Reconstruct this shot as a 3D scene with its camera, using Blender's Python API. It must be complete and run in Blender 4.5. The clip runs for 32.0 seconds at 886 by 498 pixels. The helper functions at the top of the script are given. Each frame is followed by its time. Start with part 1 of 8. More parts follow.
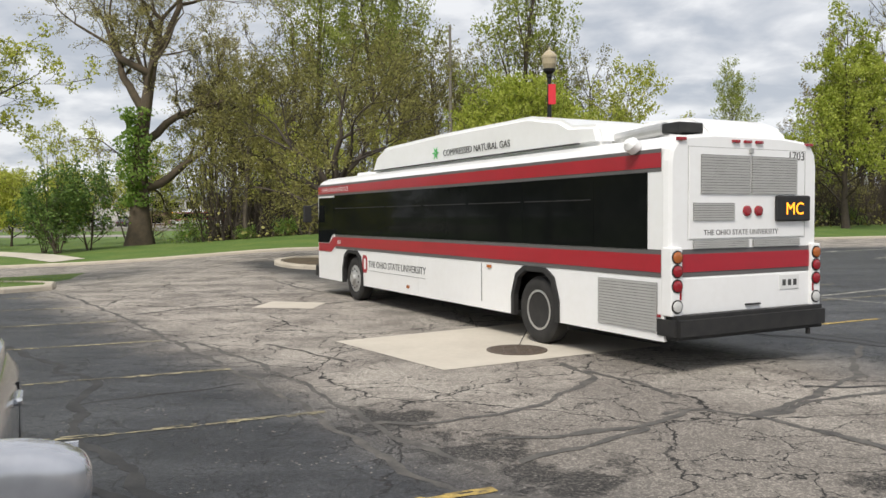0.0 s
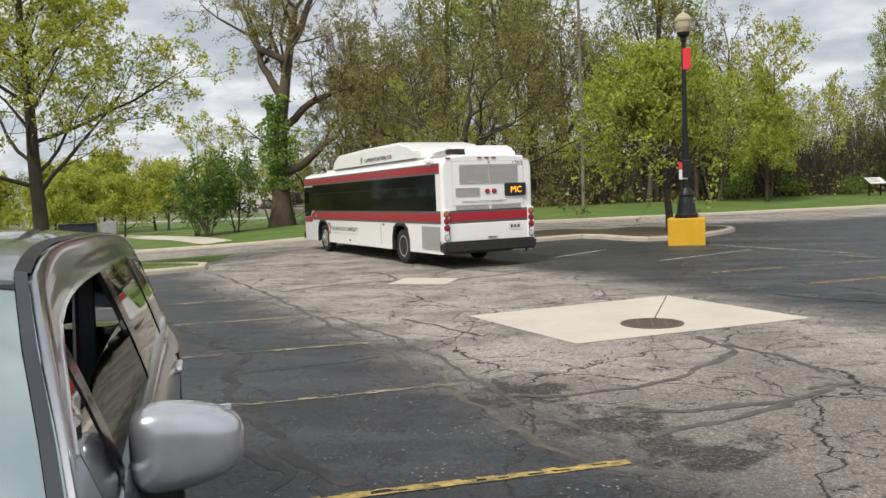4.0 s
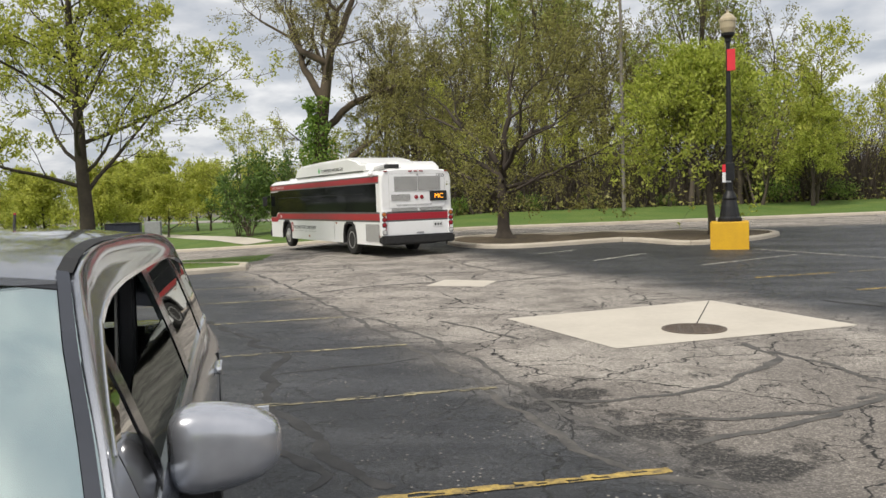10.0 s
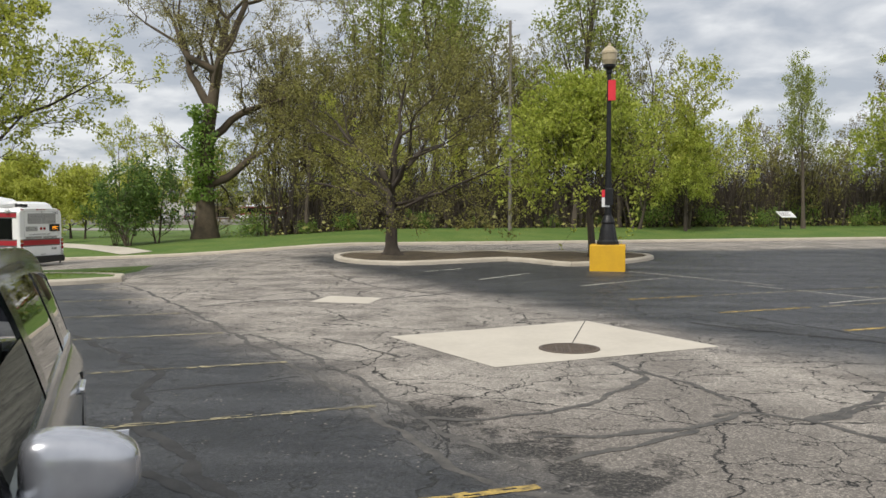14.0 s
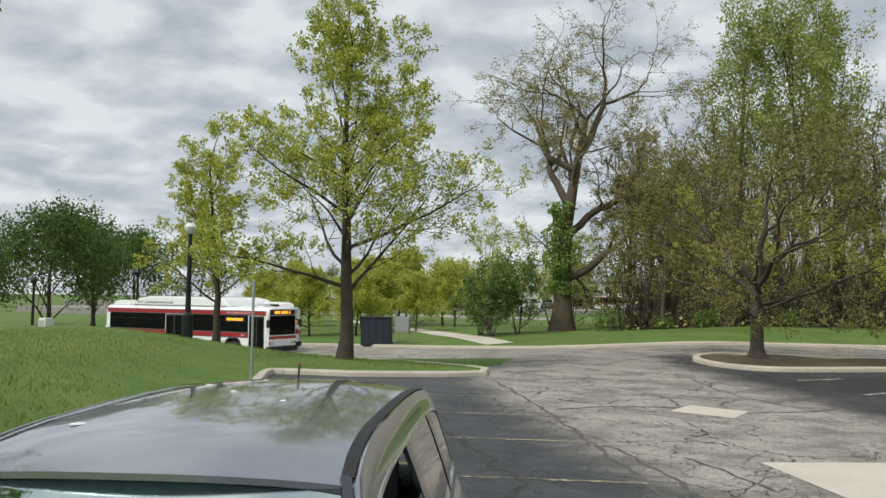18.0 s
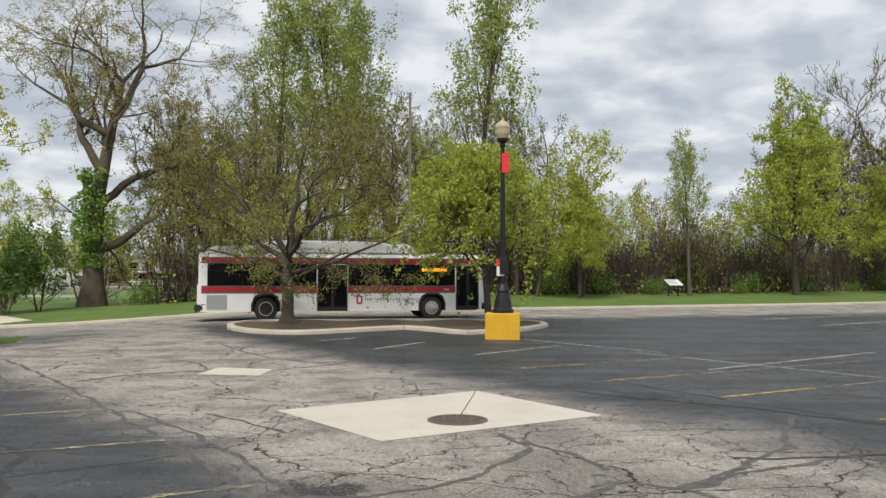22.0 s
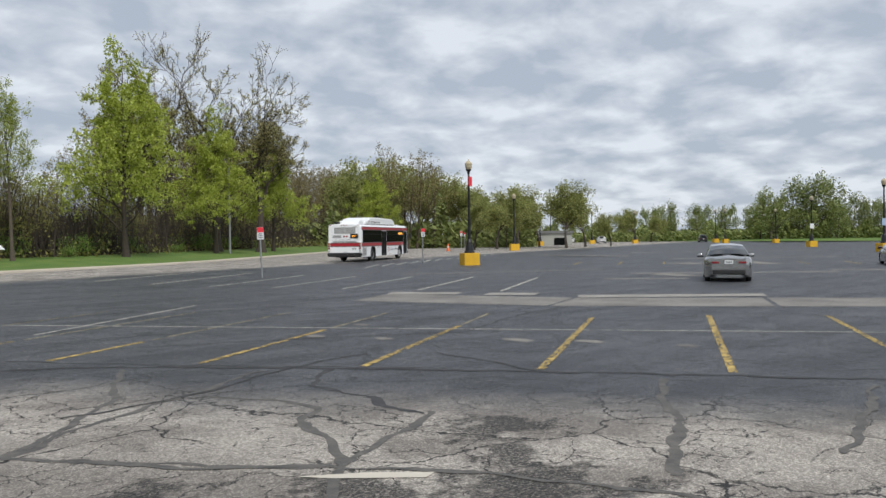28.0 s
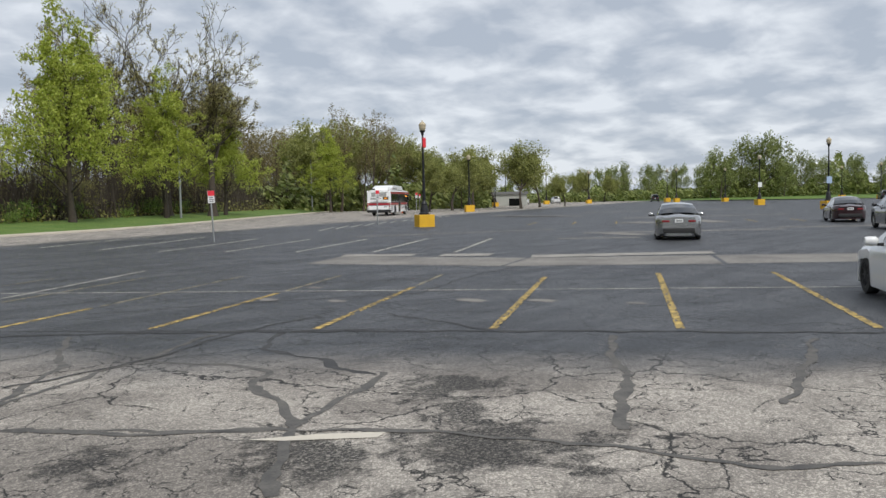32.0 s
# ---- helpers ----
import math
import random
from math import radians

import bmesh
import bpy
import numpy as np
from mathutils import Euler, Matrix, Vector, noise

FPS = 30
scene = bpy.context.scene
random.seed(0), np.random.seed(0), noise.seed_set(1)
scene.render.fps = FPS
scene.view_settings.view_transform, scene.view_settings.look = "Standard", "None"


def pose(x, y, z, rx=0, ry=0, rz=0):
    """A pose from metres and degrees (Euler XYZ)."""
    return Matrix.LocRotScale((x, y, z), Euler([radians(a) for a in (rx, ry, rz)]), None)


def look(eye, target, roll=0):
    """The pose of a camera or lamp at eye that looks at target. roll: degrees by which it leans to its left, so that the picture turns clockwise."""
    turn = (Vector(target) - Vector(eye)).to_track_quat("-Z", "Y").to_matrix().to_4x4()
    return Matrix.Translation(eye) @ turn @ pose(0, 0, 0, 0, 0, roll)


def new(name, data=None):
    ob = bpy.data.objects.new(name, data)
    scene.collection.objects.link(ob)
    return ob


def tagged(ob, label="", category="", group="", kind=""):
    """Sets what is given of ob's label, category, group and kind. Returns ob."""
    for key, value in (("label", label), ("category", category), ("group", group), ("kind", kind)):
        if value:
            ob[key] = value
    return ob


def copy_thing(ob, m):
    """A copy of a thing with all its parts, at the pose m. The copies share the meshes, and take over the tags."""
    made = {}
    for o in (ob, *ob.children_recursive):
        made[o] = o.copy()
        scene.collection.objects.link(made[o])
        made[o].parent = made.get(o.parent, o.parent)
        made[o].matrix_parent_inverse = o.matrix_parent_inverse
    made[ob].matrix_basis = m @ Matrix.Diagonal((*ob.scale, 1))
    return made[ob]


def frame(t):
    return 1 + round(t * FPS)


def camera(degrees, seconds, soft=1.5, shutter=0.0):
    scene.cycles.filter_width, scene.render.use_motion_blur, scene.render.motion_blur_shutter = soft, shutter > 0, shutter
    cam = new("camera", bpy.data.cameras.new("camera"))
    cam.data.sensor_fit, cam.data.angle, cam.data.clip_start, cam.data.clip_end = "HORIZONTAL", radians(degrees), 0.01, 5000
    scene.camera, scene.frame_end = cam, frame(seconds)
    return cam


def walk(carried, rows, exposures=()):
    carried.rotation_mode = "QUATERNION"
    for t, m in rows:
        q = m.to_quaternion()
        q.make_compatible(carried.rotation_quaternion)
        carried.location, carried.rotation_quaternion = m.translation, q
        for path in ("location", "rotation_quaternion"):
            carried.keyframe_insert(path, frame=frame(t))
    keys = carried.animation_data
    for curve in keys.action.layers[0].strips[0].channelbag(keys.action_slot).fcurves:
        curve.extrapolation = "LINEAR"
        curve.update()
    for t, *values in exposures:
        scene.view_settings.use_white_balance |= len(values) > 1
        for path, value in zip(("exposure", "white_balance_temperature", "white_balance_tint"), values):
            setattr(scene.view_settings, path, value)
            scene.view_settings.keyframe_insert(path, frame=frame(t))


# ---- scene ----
cam = camera(57.6, 32.0)
PATH = [
    (0, (0.103, -0.028, 1.861), (0.086, 1.97, 1.78), -0.4),
    (0.5, (0.102, -0.049, 1.865), (-0.025, 1.945, 1.776), -0.5),
    (1, (0.105, -0.033, 1.867), (-0.081, 1.957, 1.775), -0.1),
    (1.5, (0.11, -0.047, 1.859), (-0.105, 1.938, 1.758), -0.5),
    (2, (0.114, -0.07, 1.868), (-0.134, 1.912, 1.762), -1.5),
    (2.5, (0.114, -0.074, 1.877), (-0.181, 1.902, 1.777), -2.0),
    (3, (0.119, -0.05, 1.86), (-0.206, 1.921, 1.756), -2.6),
    (3.5, (0.134, -0.076, 1.853), (-0.21, 1.891, 1.734), -2.7),
    (4, (0.136, -0.085, 1.853), (-0.208, 1.881, 1.719), -2.2),
    (4.5, (0.137, -0.103, 1.854), (-0.205, 1.862, 1.716), -1.8),
    (6.5, (0.146, -0.076, 1.845), (-0.228, 1.884, 1.705), -2.1),
    (7, (0.145, -0.074, 1.843), (-0.237, 1.884, 1.699), -2.3),
    (7.5, (0.14, -0.046, 1.84), (-0.241, 1.912, 1.686), -2.3),
    (8, (0.139, -0.074, 1.845), (-0.241, 1.884, 1.699), -2.1),
    (8.5, (0.134, -0.051, 1.855), (-0.259, 1.905, 1.72), -2.1),
    (9, (0.136, -0.075, 1.868), (-0.267, 1.879, 1.734), -2.1),
    (9.5, (0.129, -0.052, 1.849), (-0.289, 1.9, 1.718), -2.1),
    (10, (0.123, -0.048, 1.854), (-0.314, 1.9, 1.728), -1.9),
    (10.5, (0.134, -0.065, 1.862), (-0.314, 1.881, 1.745), -1.8),
    (11, (0.13, -0.071, 1.854), (-0.327, 1.874, 1.75), -1.7),
    (11.5, (0.132, -0.066, 1.854), (-0.336, 1.876, 1.759), -1.8),
    (12, (0.137, -0.069, 1.851), (-0.314, 1.878, 1.759), -1.4),
    (12.5, (0.153, -0.053, 1.847), (-0.224, 1.908, 1.744), -0.7),
    (13, (0.188, -0.059, 1.839), (-0.039, 1.924, 1.72), -0.3),
    (13.5, (0.197, -0.087, 1.843), (0.059, 1.905, 1.72), -0.4),
    (15.5, (0.155, -0.135, 2.212), (-0.433, 1.773, 2.338), 2.4),
    (16, (0.078, -0.133, 2.259), (-0.748, 1.681, 2.421), 2.8),
    (16.5, (0.083, -0.216, 2.228), (-0.947, 1.49, 2.4), 3.8),
    (17, (0.072, -0.219, 2.217), (-1.026, 1.443, 2.401), 3.9),
    (17.5, (0.056, -0.215, 2.236), (-1.004, 1.474, 2.397), 2.4),
    (18, (0.104, -0.162, 2.22), (-0.879, 1.576, 2.343), 0.8),
    (18.5, (0.118, -0.116, 2.192), (-0.778, 1.668, 2.308), -0.1),
    (19, (0.168, -0.148, 2.195), (-0.624, 1.684, 2.322), 0.1),
    (19.5, (0.205, -0.131, 2.184), (-0.454, 1.751, 2.333), 0.9),
    (20, (0.248, -0.18, 2.139), (-0.296, 1.738, 2.3), 1.0),
    (20.2, (0.243, -0.198, 2.12), (-0.253, 1.734, 2.271), 0.5),
    (20.5, (0.31, -0.161, 2.069), (-0.105, 1.791, 2.201), -0.0),
    (21, (0.338, -0.133, 2.015), (0.09, 1.849, 2.105), -0.1),
    (21.5, (0.362, -0.154, 1.994), (0.254, 1.842, 2.072), 0.2),
    (22, (0.393, -0.164, 1.965), (0.468, 1.834, 2.038), 0.1),
    (22.5, (0.404, -0.156, 1.947), (0.728, 1.817, 2.003), -0.2),
    (23, (0.286, -0.132, 1.93), (0.855, 1.785, 1.954), -1.1),
    (23.2, (0.259, -0.149, 1.922), (0.919, 1.739, 1.931), -1.1),
    (23.5, (0.304, -0.122, 1.936), (1.098, 1.714, 1.912), -0.9),
    (24, (0.301, -0.158, 1.924), (1.271, 1.59, 1.867), -0.7),
    (24.5, (0.325, -0.157, 1.907), (1.447, 1.498, 1.857), -0.6),
    (25, (0.322, -0.159, 1.892), (1.561, 1.41, 1.854), 0.5),
    (25.5, (0.325, -0.159, 1.891), (1.591, 1.389, 1.859), 0.7),
    (26, (0.343, -0.186, 1.889), (1.673, 1.307, 1.874), 0.6),
    (26.5, (0.384, -0.207, 1.879), (1.791, 1.214, 1.864), -0.3),
    (28.5, (0.395, -0.227, 1.874), (1.869, 1.125, 1.845), -0.8),
    (29, (0.417, -0.213, 1.873), (1.899, 1.13, 1.84), -0.9),
    (29.5, (0.413, -0.224, 1.874), (1.901, 1.113, 1.837), -0.9),
    (30, (0.427, -0.226, 1.868), (1.921, 1.102, 1.829), -1.0),
    (30.5, (0.424, -0.239, 1.867), (1.929, 1.078, 1.826), -1.0),
    (31, (0.414, -0.254, 1.866), (1.927, 1.053, 1.809), -1.1),
    (31.5, (0.415, -0.265, 1.861), (1.943, 1.022, 1.763), -1.4),
    (32, (0.451, -0.251, 1.862), (1.988, 1.023, 1.739), -1.3),
]
BRIGHT = [(0, -0.05, 6550, 10), (4, -0.08, 6600, 10), (9, -0.08, 6650, 10), (13, -0.08, 6600, 10), (16, -0.43, 6350, 6), (17.5, -0.35, 6350, 5), (19, -0.11, 6400, 8), (20, -0.13, 6450, 9), (22, -0.13, 6450, 9), (24, -0.24, 6300, 9), (25, -0.31, 6150, 9), (26, -0.22, 6150, 9), (29, -0.24, 6150, 9), (32, -0.22, 6200, 9)]
walk(cam, [(t, look(eye, target, roll)) for t, eye, target, roll in PATH], BRIGHT)

# ---- world, sun ----
world = bpy.data.worlds.new("sky")
scene.world = world
world.use_nodes = True
wn, wl = world.node_tree.nodes, world.node_tree.links
wn.clear()
w_out, w_bg = wn.new("ShaderNodeOutputWorld"), wn.new("ShaderNodeBackground")
w_sky = wn.new("ShaderNodeTexSky")
w_sky.sky_type, w_sky.sun_disc = "NISHITA", False
w_sky.sun_elevation, w_sky.sun_rotation = radians(52), radians(200)
w_tc, w_sep = wn.new("ShaderNodeTexCoord"), wn.new("ShaderNodeSeparateXYZ")
w_add, w_div, w_div2 = wn.new("ShaderNodeMath"), wn.new("ShaderNodeMath"), wn.new("ShaderNodeMath")
w_add.operation, w_div.operation, w_div2.operation = "ADD", "DIVIDE", "DIVIDE"
w_abs = wn.new("ShaderNodeMath")
w_abs.operation = "ABSOLUTE"
w_com = wn.new("ShaderNodeCombineXYZ")
w_n1, w_n2 = wn.new("ShaderNodeTexNoise"), wn.new("ShaderNodeTexNoise")
w_mix, w_ramp = wn.new("ShaderNodeMix"), wn.new("ShaderNodeValToRGB")
wl.new(w_tc.outputs["Generated"], w_sep.inputs[0])
wl.new(w_sep.outputs["Z"], w_abs.inputs[0])
wl.new(w_abs.outputs[0], w_add.inputs[0])
w_add.inputs[1].default_value = 0.26
for axis, node in (("X", w_div), ("Y", w_div2)):
    wl.new(w_sep.outputs[axis], node.inputs[0])
    wl.new(w_add.outputs[0], node.inputs[1])
wl.new(w_div.outputs[0], w_com.inputs[0])
wl.new(w_div2.outputs[0], w_com.inputs[1])
w_n1.inputs["Scale"].default_value, w_n1.inputs["Detail"].default_value = 5.0, 9.0
w_n1.inputs["Roughness"].default_value, w_n1.inputs["Distortion"].default_value = 0.5, 0.2
w_n2.inputs["Scale"].default_value, w_n2.inputs["Detail"].default_value = 0.8, 3.0
wl.new(w_com.outputs[0], w_n1.inputs["Vector"])
wl.new(w_com.outputs[0], w_n2.inputs["Vector"])
w_m = wn.new("ShaderNodeMath")
w_m.operation = "MULTIPLY_ADD"
wl.new(w_n2.outputs["Fac"], w_m.inputs[0])
w_m.inputs[1].default_value = 0.45
w_sub = wn.new("ShaderNodeMath")
w_sub.operation = "SUBTRACT"
wl.new(w_n1.outputs["Fac"], w_sub.inputs[0])
w_sub.inputs[1].default_value = 0.22
wl.new(w_sub.outputs[0], w_m.inputs[2])
wl.new(w_m.outputs[0], w_ramp.inputs[0])
ramp = w_ramp.color_ramp
ramp.elements[0].position, ramp.elements[0].color = 0.37, (0.5, 0.54, 0.605, 1)
ramp.elements[1].position, ramp.elements[1].color = 0.63, (0.86, 0.875, 0.9, 1)
mid = ramp.elements.new(0.5)
mid.color = (0.66, 0.685, 0.73, 1)
w_scale = wn.new("ShaderNodeMix")
w_scale.data_type, w_scale.blend_type = "RGBA", "MULTIPLY"
w_scale.inputs[0].default_value = 1.0
wl.new(w_ramp.outputs[0], w_scale.inputs[6])
w_scale.inputs[7].default_value = (9.0, 9.0, 9.0, 1)
w_mix.data_type = "RGBA"
w_mix.inputs[0].default_value = 0.93
wl.new(w_sky.outputs[0], w_mix.inputs[6])
wl.new(w_scale.outputs[2], w_mix.inputs[7])
wl.new(w_mix.outputs[2], w_bg.inputs["Color"])
w_bg.inputs["Strength"].default_value = 0.122
wl.new(w_bg.outputs[0], w_out.inputs["Surface"])

sun = new("sun", bpy.data.lights.new("sun", "SUN"))
sun.data.energy, sun.data.angle, sun.data.color = 3.1, radians(16), (1.0, 0.95, 0.87)
sun.matrix_world = look((0, 0, 60), (Vector((0, 0, 60)) - Vector((math.sin(radians(200)) * 0.62, math.cos(radians(200)) * 0.62, 0.79))))
scene.view_settings.exposure = 0.0


# ---- small helpers ----
def part(name, bm, material, parent=None, label="", smooth=False):
    """Links a bmesh as one mesh object, under parent if there is one."""
    me = bpy.data.meshes.new(name)
    bm.to_mesh(me)
    bm.free()
    return linked(name, me, material, parent, label, smooth)


def linked(name, me, material, parent=None, label="", smooth=False):
    for m in (material if isinstance(material, (list, tuple)) else [material]):
        if m is not None and m.name not in me.materials:
            me.materials.append(m)
    if smooth:
        me.shade_smooth()
        me.set_sharp_from_angle(angle=radians(38))
    ob = new(name, me)
    ob.parent = parent
    if label:
        ob["label"] = label
    return ob


def mesh_of(name, verts, faces, material, parent=None, label="", smooth=False):
    me = bpy.data.meshes.new(name)
    me.from_pydata(verts, [], faces)
    me.update()
    return linked(name, me, material, parent, label, smooth)


def thing(name, at, label, category, group=""):
    ob = new(name)
    ob.empty_display_size = 0.1
    ob.matrix_world = at if isinstance(at, Matrix) else Matrix.Translation(at)
    return tagged(ob, label, category, group)


def box(bm, lo, hi, bevel=0.0, turn=None):
    m = Matrix.Translation([(a + b) / 2 for a, b in zip(lo, hi)]) @ Matrix.Diagonal([abs(b - a) for a, b in zip(lo, hi)] + [1])
    made = bmesh.ops.create_cube(bm, size=1, matrix=m)["verts"]
    if bevel:
        edges = list({e for v in made for e in v.link_edges})
        made = bmesh.ops.bevel(bm, geom=edges, offset=bevel, segments=2, affect="EDGES", profile=0.6)["verts"]
    if turn is not None:
        bmesh.ops.transform(bm, matrix=turn, verts=[v for v in bm.verts if v in set(made)])
    return bm


def boxed(lo, hi, bevel=0.0):
    return box(bmesh.new(), lo, hi, bevel)


def lathe(bm, profile, sides=16, m=None):
    """A surface of revolution about z from (radius, height) pairs, closed at both ends."""
    m = m or Matrix()
    rings = [[bm.verts.new(m @ Vector((r * math.cos(2 * math.pi * k / sides), r * math.sin(2 * math.pi * k / sides), z))) for k in range(sides)] for r, z in profile]
    for a, b in zip(rings, rings[1:]):
        for k in range(sides):
            bm.faces.new((a[k], a[(k + 1) % sides], b[(k + 1) % sides], b[k]))
    bm.faces.new(rings[0][::-1])
    bm.faces.new(rings[-1])
    return bm


def tube(bm, a, b, r1, r2=None, sides=8):
    a, b = Vector(a), Vector(b)
    q = (b - a).to_track_quat("Z", "Y").to_matrix().to_4x4()
    return lathe(bm, [(r1, 0), (r1 if r2 is None else r2, (b - a).length)], sides, Matrix.Translation(a) @ q)


def prism(bm, outline, lo, hi, axis="y"):
    """An outline of (u, v) pairs, pulled from lo to hi along an axis."""
    def at(u, v, w):
        return {"y": (u, w, v), "x": (w, u, v), "z": (u, v, w)}[axis]
    a = [bm.verts.new(at(u, v, lo)) for u, v in outline]
    b = [bm.verts.new(at(u, v, hi)) for u, v in outline]
    n = len(outline)
    bm.faces.new(a)
    bm.faces.new(b[::-1])
    for k in range(n):
        bm.faces.new((a[k], b[k], b[(k + 1) % n], a[(k + 1) % n]))
    bmesh.ops.recalc_face_normals(bm, faces=bm.faces[:])
    return bm


def lettering(name, body, size, material, parent, m, label=""):
    """Flat letters with a little depth, from the built-in font."""
    cu = bpy.data.curves.new(name, "FONT")
    cu.body, cu.size, cu.extrude, cu.resolution_u = body, size, 0.002, 3
    tmp = bpy.data.objects.new(name, cu)
    me = bpy.data.meshes.new_from_object(tmp)
    bpy.data.objects.remove(tmp)
    ob = linked(name, me, material, parent, label)
    ob.matrix_local = m
    return ob


# ---- materials ----
def material(name, base, rough=0.6, metal=0.0, second=None, scale=6.0, amount=0.5, bump=0.0, bump_scale=60.0, coat=0.0, emit=None, power=0.0, random_tint=0.0, spec=0.5):
    """Base colour varied at two scales, with fine relief."""
    m = bpy.data.materials.new(name)
    m.use_nodes = True
    n, l = m.node_tree.nodes, m.node_tree.links
    p = n["Principled BSDF"]
    p.inputs["Base Color"].default_value = (*base, 1)
    p.inputs["Roughness"].default_value, p.inputs["Metallic"].default_value = rough, metal
    p.inputs["Coat Weight"].default_value, p.inputs["Coat Roughness"].default_value = coat, 0.05
    p.inputs["Specular IOR Level"].default_value = spec
    tc = n.new("ShaderNodeTexCoord")
    if second is not None:
        a, b, mx, mul = n.new("ShaderNodeTexNoise"), n.new("ShaderNodeTexNoise"), n.new("ShaderNodeMix"), n.new("ShaderNodeMath")
        a.inputs["Scale"].default_value, a.inputs["Detail"].default_value = scale, 6
        b.inputs["Scale"].default_value, b.inputs["Detail"].default_value = scale * 9, 4
        l.new(tc.outputs["Object"], a.inputs["Vector"])
        l.new(tc.outputs["Object"], b.inputs["Vector"])
        av, ramp2 = n.new("ShaderNodeMath"), n.new("ShaderNodeMapRange")
        av.operation = "MULTIPLY_ADD"
        l.new(b.outputs["Fac"], av.inputs[0])
        av.inputs[1].default_value = 0.5
        l.new(a.outputs["Fac"], av.inputs[2])
        l.new(av.outputs[0], ramp2.inputs[0])
        ramp2.inputs[1].default_value, ramp2.inputs[2].default_value = 0.55, 0.98
        mul.operation = "MULTIPLY"
        l.new(ramp2.outputs[0], mul.inputs[0])
        mul.inputs[1].default_value = amount
        mx.data_type = "RGBA"
        l.new(mul.outputs[0], mx.inputs[0])
        mx.inputs[6].default_value, mx.inputs[7].default_value = (*base, 1), (*second, 1)
        out = mx.outputs[2]
        if random_tint:
            info, hsv, mr = n.new("ShaderNodeObjectInfo"), n.new("ShaderNodeHueSaturation"), n.new("ShaderNodeMapRange")
            l.new(info.outputs["Random"], mr.inputs[0])
            mr.inputs[3].default_value, mr.inputs[4].default_value = 1 - random_tint, 1 + random_tint
            l.new(mr.outputs[0], hsv.inputs["Value"])
            l.new(out, hsv.inputs["Color"])
            out = hsv.outputs[0]
        l.new(out, p.inputs["Base Color"])
    if bump:
        t, bp = n.new("ShaderNodeTexNoise"), n.new("ShaderNodeBump")
        t.inputs["Scale"].default_value, t.inputs["Detail"].default_value = bump_scale, 5
        l.new(tc.outputs["Object"], t.inputs["Vector"])
        l.new(t.outputs["Fac"], bp.inputs["Height"])
        bp.inputs["Strength"].default_value, bp.inputs["Distance"].default_value = bump, 0.02
        l.new(bp.outputs[0], p.inputs["Normal"])
    if emit is not None:
        p.inputs["Emission Color"].default_value, p.inputs["Emission Strength"].default_value = (*emit, 1), power
    return m


def leaf_material(name, dark, light, through_light=0.45):
    m = bpy.data.materials.new(name)
    m.use_nodes = True
    n, l = m.node_tree.nodes, m.node_tree.links
    n.clear()
    out, d, t, mx = n.new("ShaderNodeOutputMaterial"), n.new("ShaderNodeBsdfPrincipled"), n.new("ShaderNodeBsdfTranslucent"), n.new("ShaderNodeMixShader")
    geo, ramp = n.new("ShaderNodeNewGeometry"), n.new("ShaderNodeMix")
    ramp.data_type = "RGBA"
    l.new(geo.outputs["Random Per Island"], ramp.inputs[0])
    ramp.inputs[6].default_value, ramp.inputs[7].default_value = (*dark, 1), (*light, 1)
    l.new(ramp.outputs[2], d.inputs["Base Color"])
    l.new(ramp.outputs[2], t.inputs["Color"])
    d.inputs["Roughness"].default_value = 0.55
    mx.inputs[0].default_value = through_light
    l.new(d.outputs[0], mx.inputs[1])
    l.new(t.outputs[0], mx.inputs[2])
    l.new(mx.outputs[0], out.inputs["Surface"])
    return m


def glass_material(name, tint, rough=0.02, gloss=0.06, sheen=(1.0, 1.0, 1.0)):
    """Window glass: a gloss that grows towards grazing, over a tinted see-through sheet."""
    m = bpy.data.materials.new(name)
    m.use_nodes = True
    n, l = m.node_tree.nodes, m.node_tree.links
    n.clear()
    out, g, t, mx, lw, pw, mr = (n.new(k) for k in ("ShaderNodeOutputMaterial", "ShaderNodeBsdfGlossy", "ShaderNodeBsdfTransparent", "ShaderNodeMixShader", "ShaderNodeLayerWeight", "ShaderNodeMath", "ShaderNodeMapRange"))
    g.inputs["Roughness"].default_value = rough
    g.inputs["Color"].default_value = (*sheen, 1)
    t.inputs["Color"].default_value = (*tint, 1)
    lw.inputs["Blend"].default_value = 0.5
    pw.operation = "POWER"
    l.new(lw.outputs["Facing"], pw.inputs[0])
    pw.inputs[1].default_value = 2.6
    l.new(pw.outputs[0], mr.inputs[0])
    mr.inputs[3].default_value, mr.inputs[4].default_value = gloss, 1.0
    l.new(mr.outputs[0], mx.inputs[0])
    l.new(t.outputs[0], mx.inputs[1])
    l.new(g.outputs[0], mx.inputs[2])
    l.new(mx.outputs[0], out.inputs["Surface"])
    return m


M_GRASS = material("grass_soil", (0.07, 0.14, 0.018), 0.9, second=(0.15, 0.2, 0.04), scale=0.5, amount=0.8, bump=0.8, bump_scale=30)
M_CONC = material("concrete_kerb", (0.56, 0.5, 0.41), 0.85, second=(0.4, 0.35, 0.28), scale=1.5, amount=0.7, bump=0.3, bump_scale=40)
M_PATCH = material("pale_concrete", (0.6, 0.55, 0.465), 0.85, second=(0.49, 0.445, 0.375), scale=1.2, amount=0.7, bump=0.2, bump_scale=50)
M_SOIL = material("mulch_soil", (0.075, 0.055, 0.035), 0.95, second=(0.13, 0.1, 0.06), scale=2.5, amount=0.9, bump=0.8, bump_scale=25)
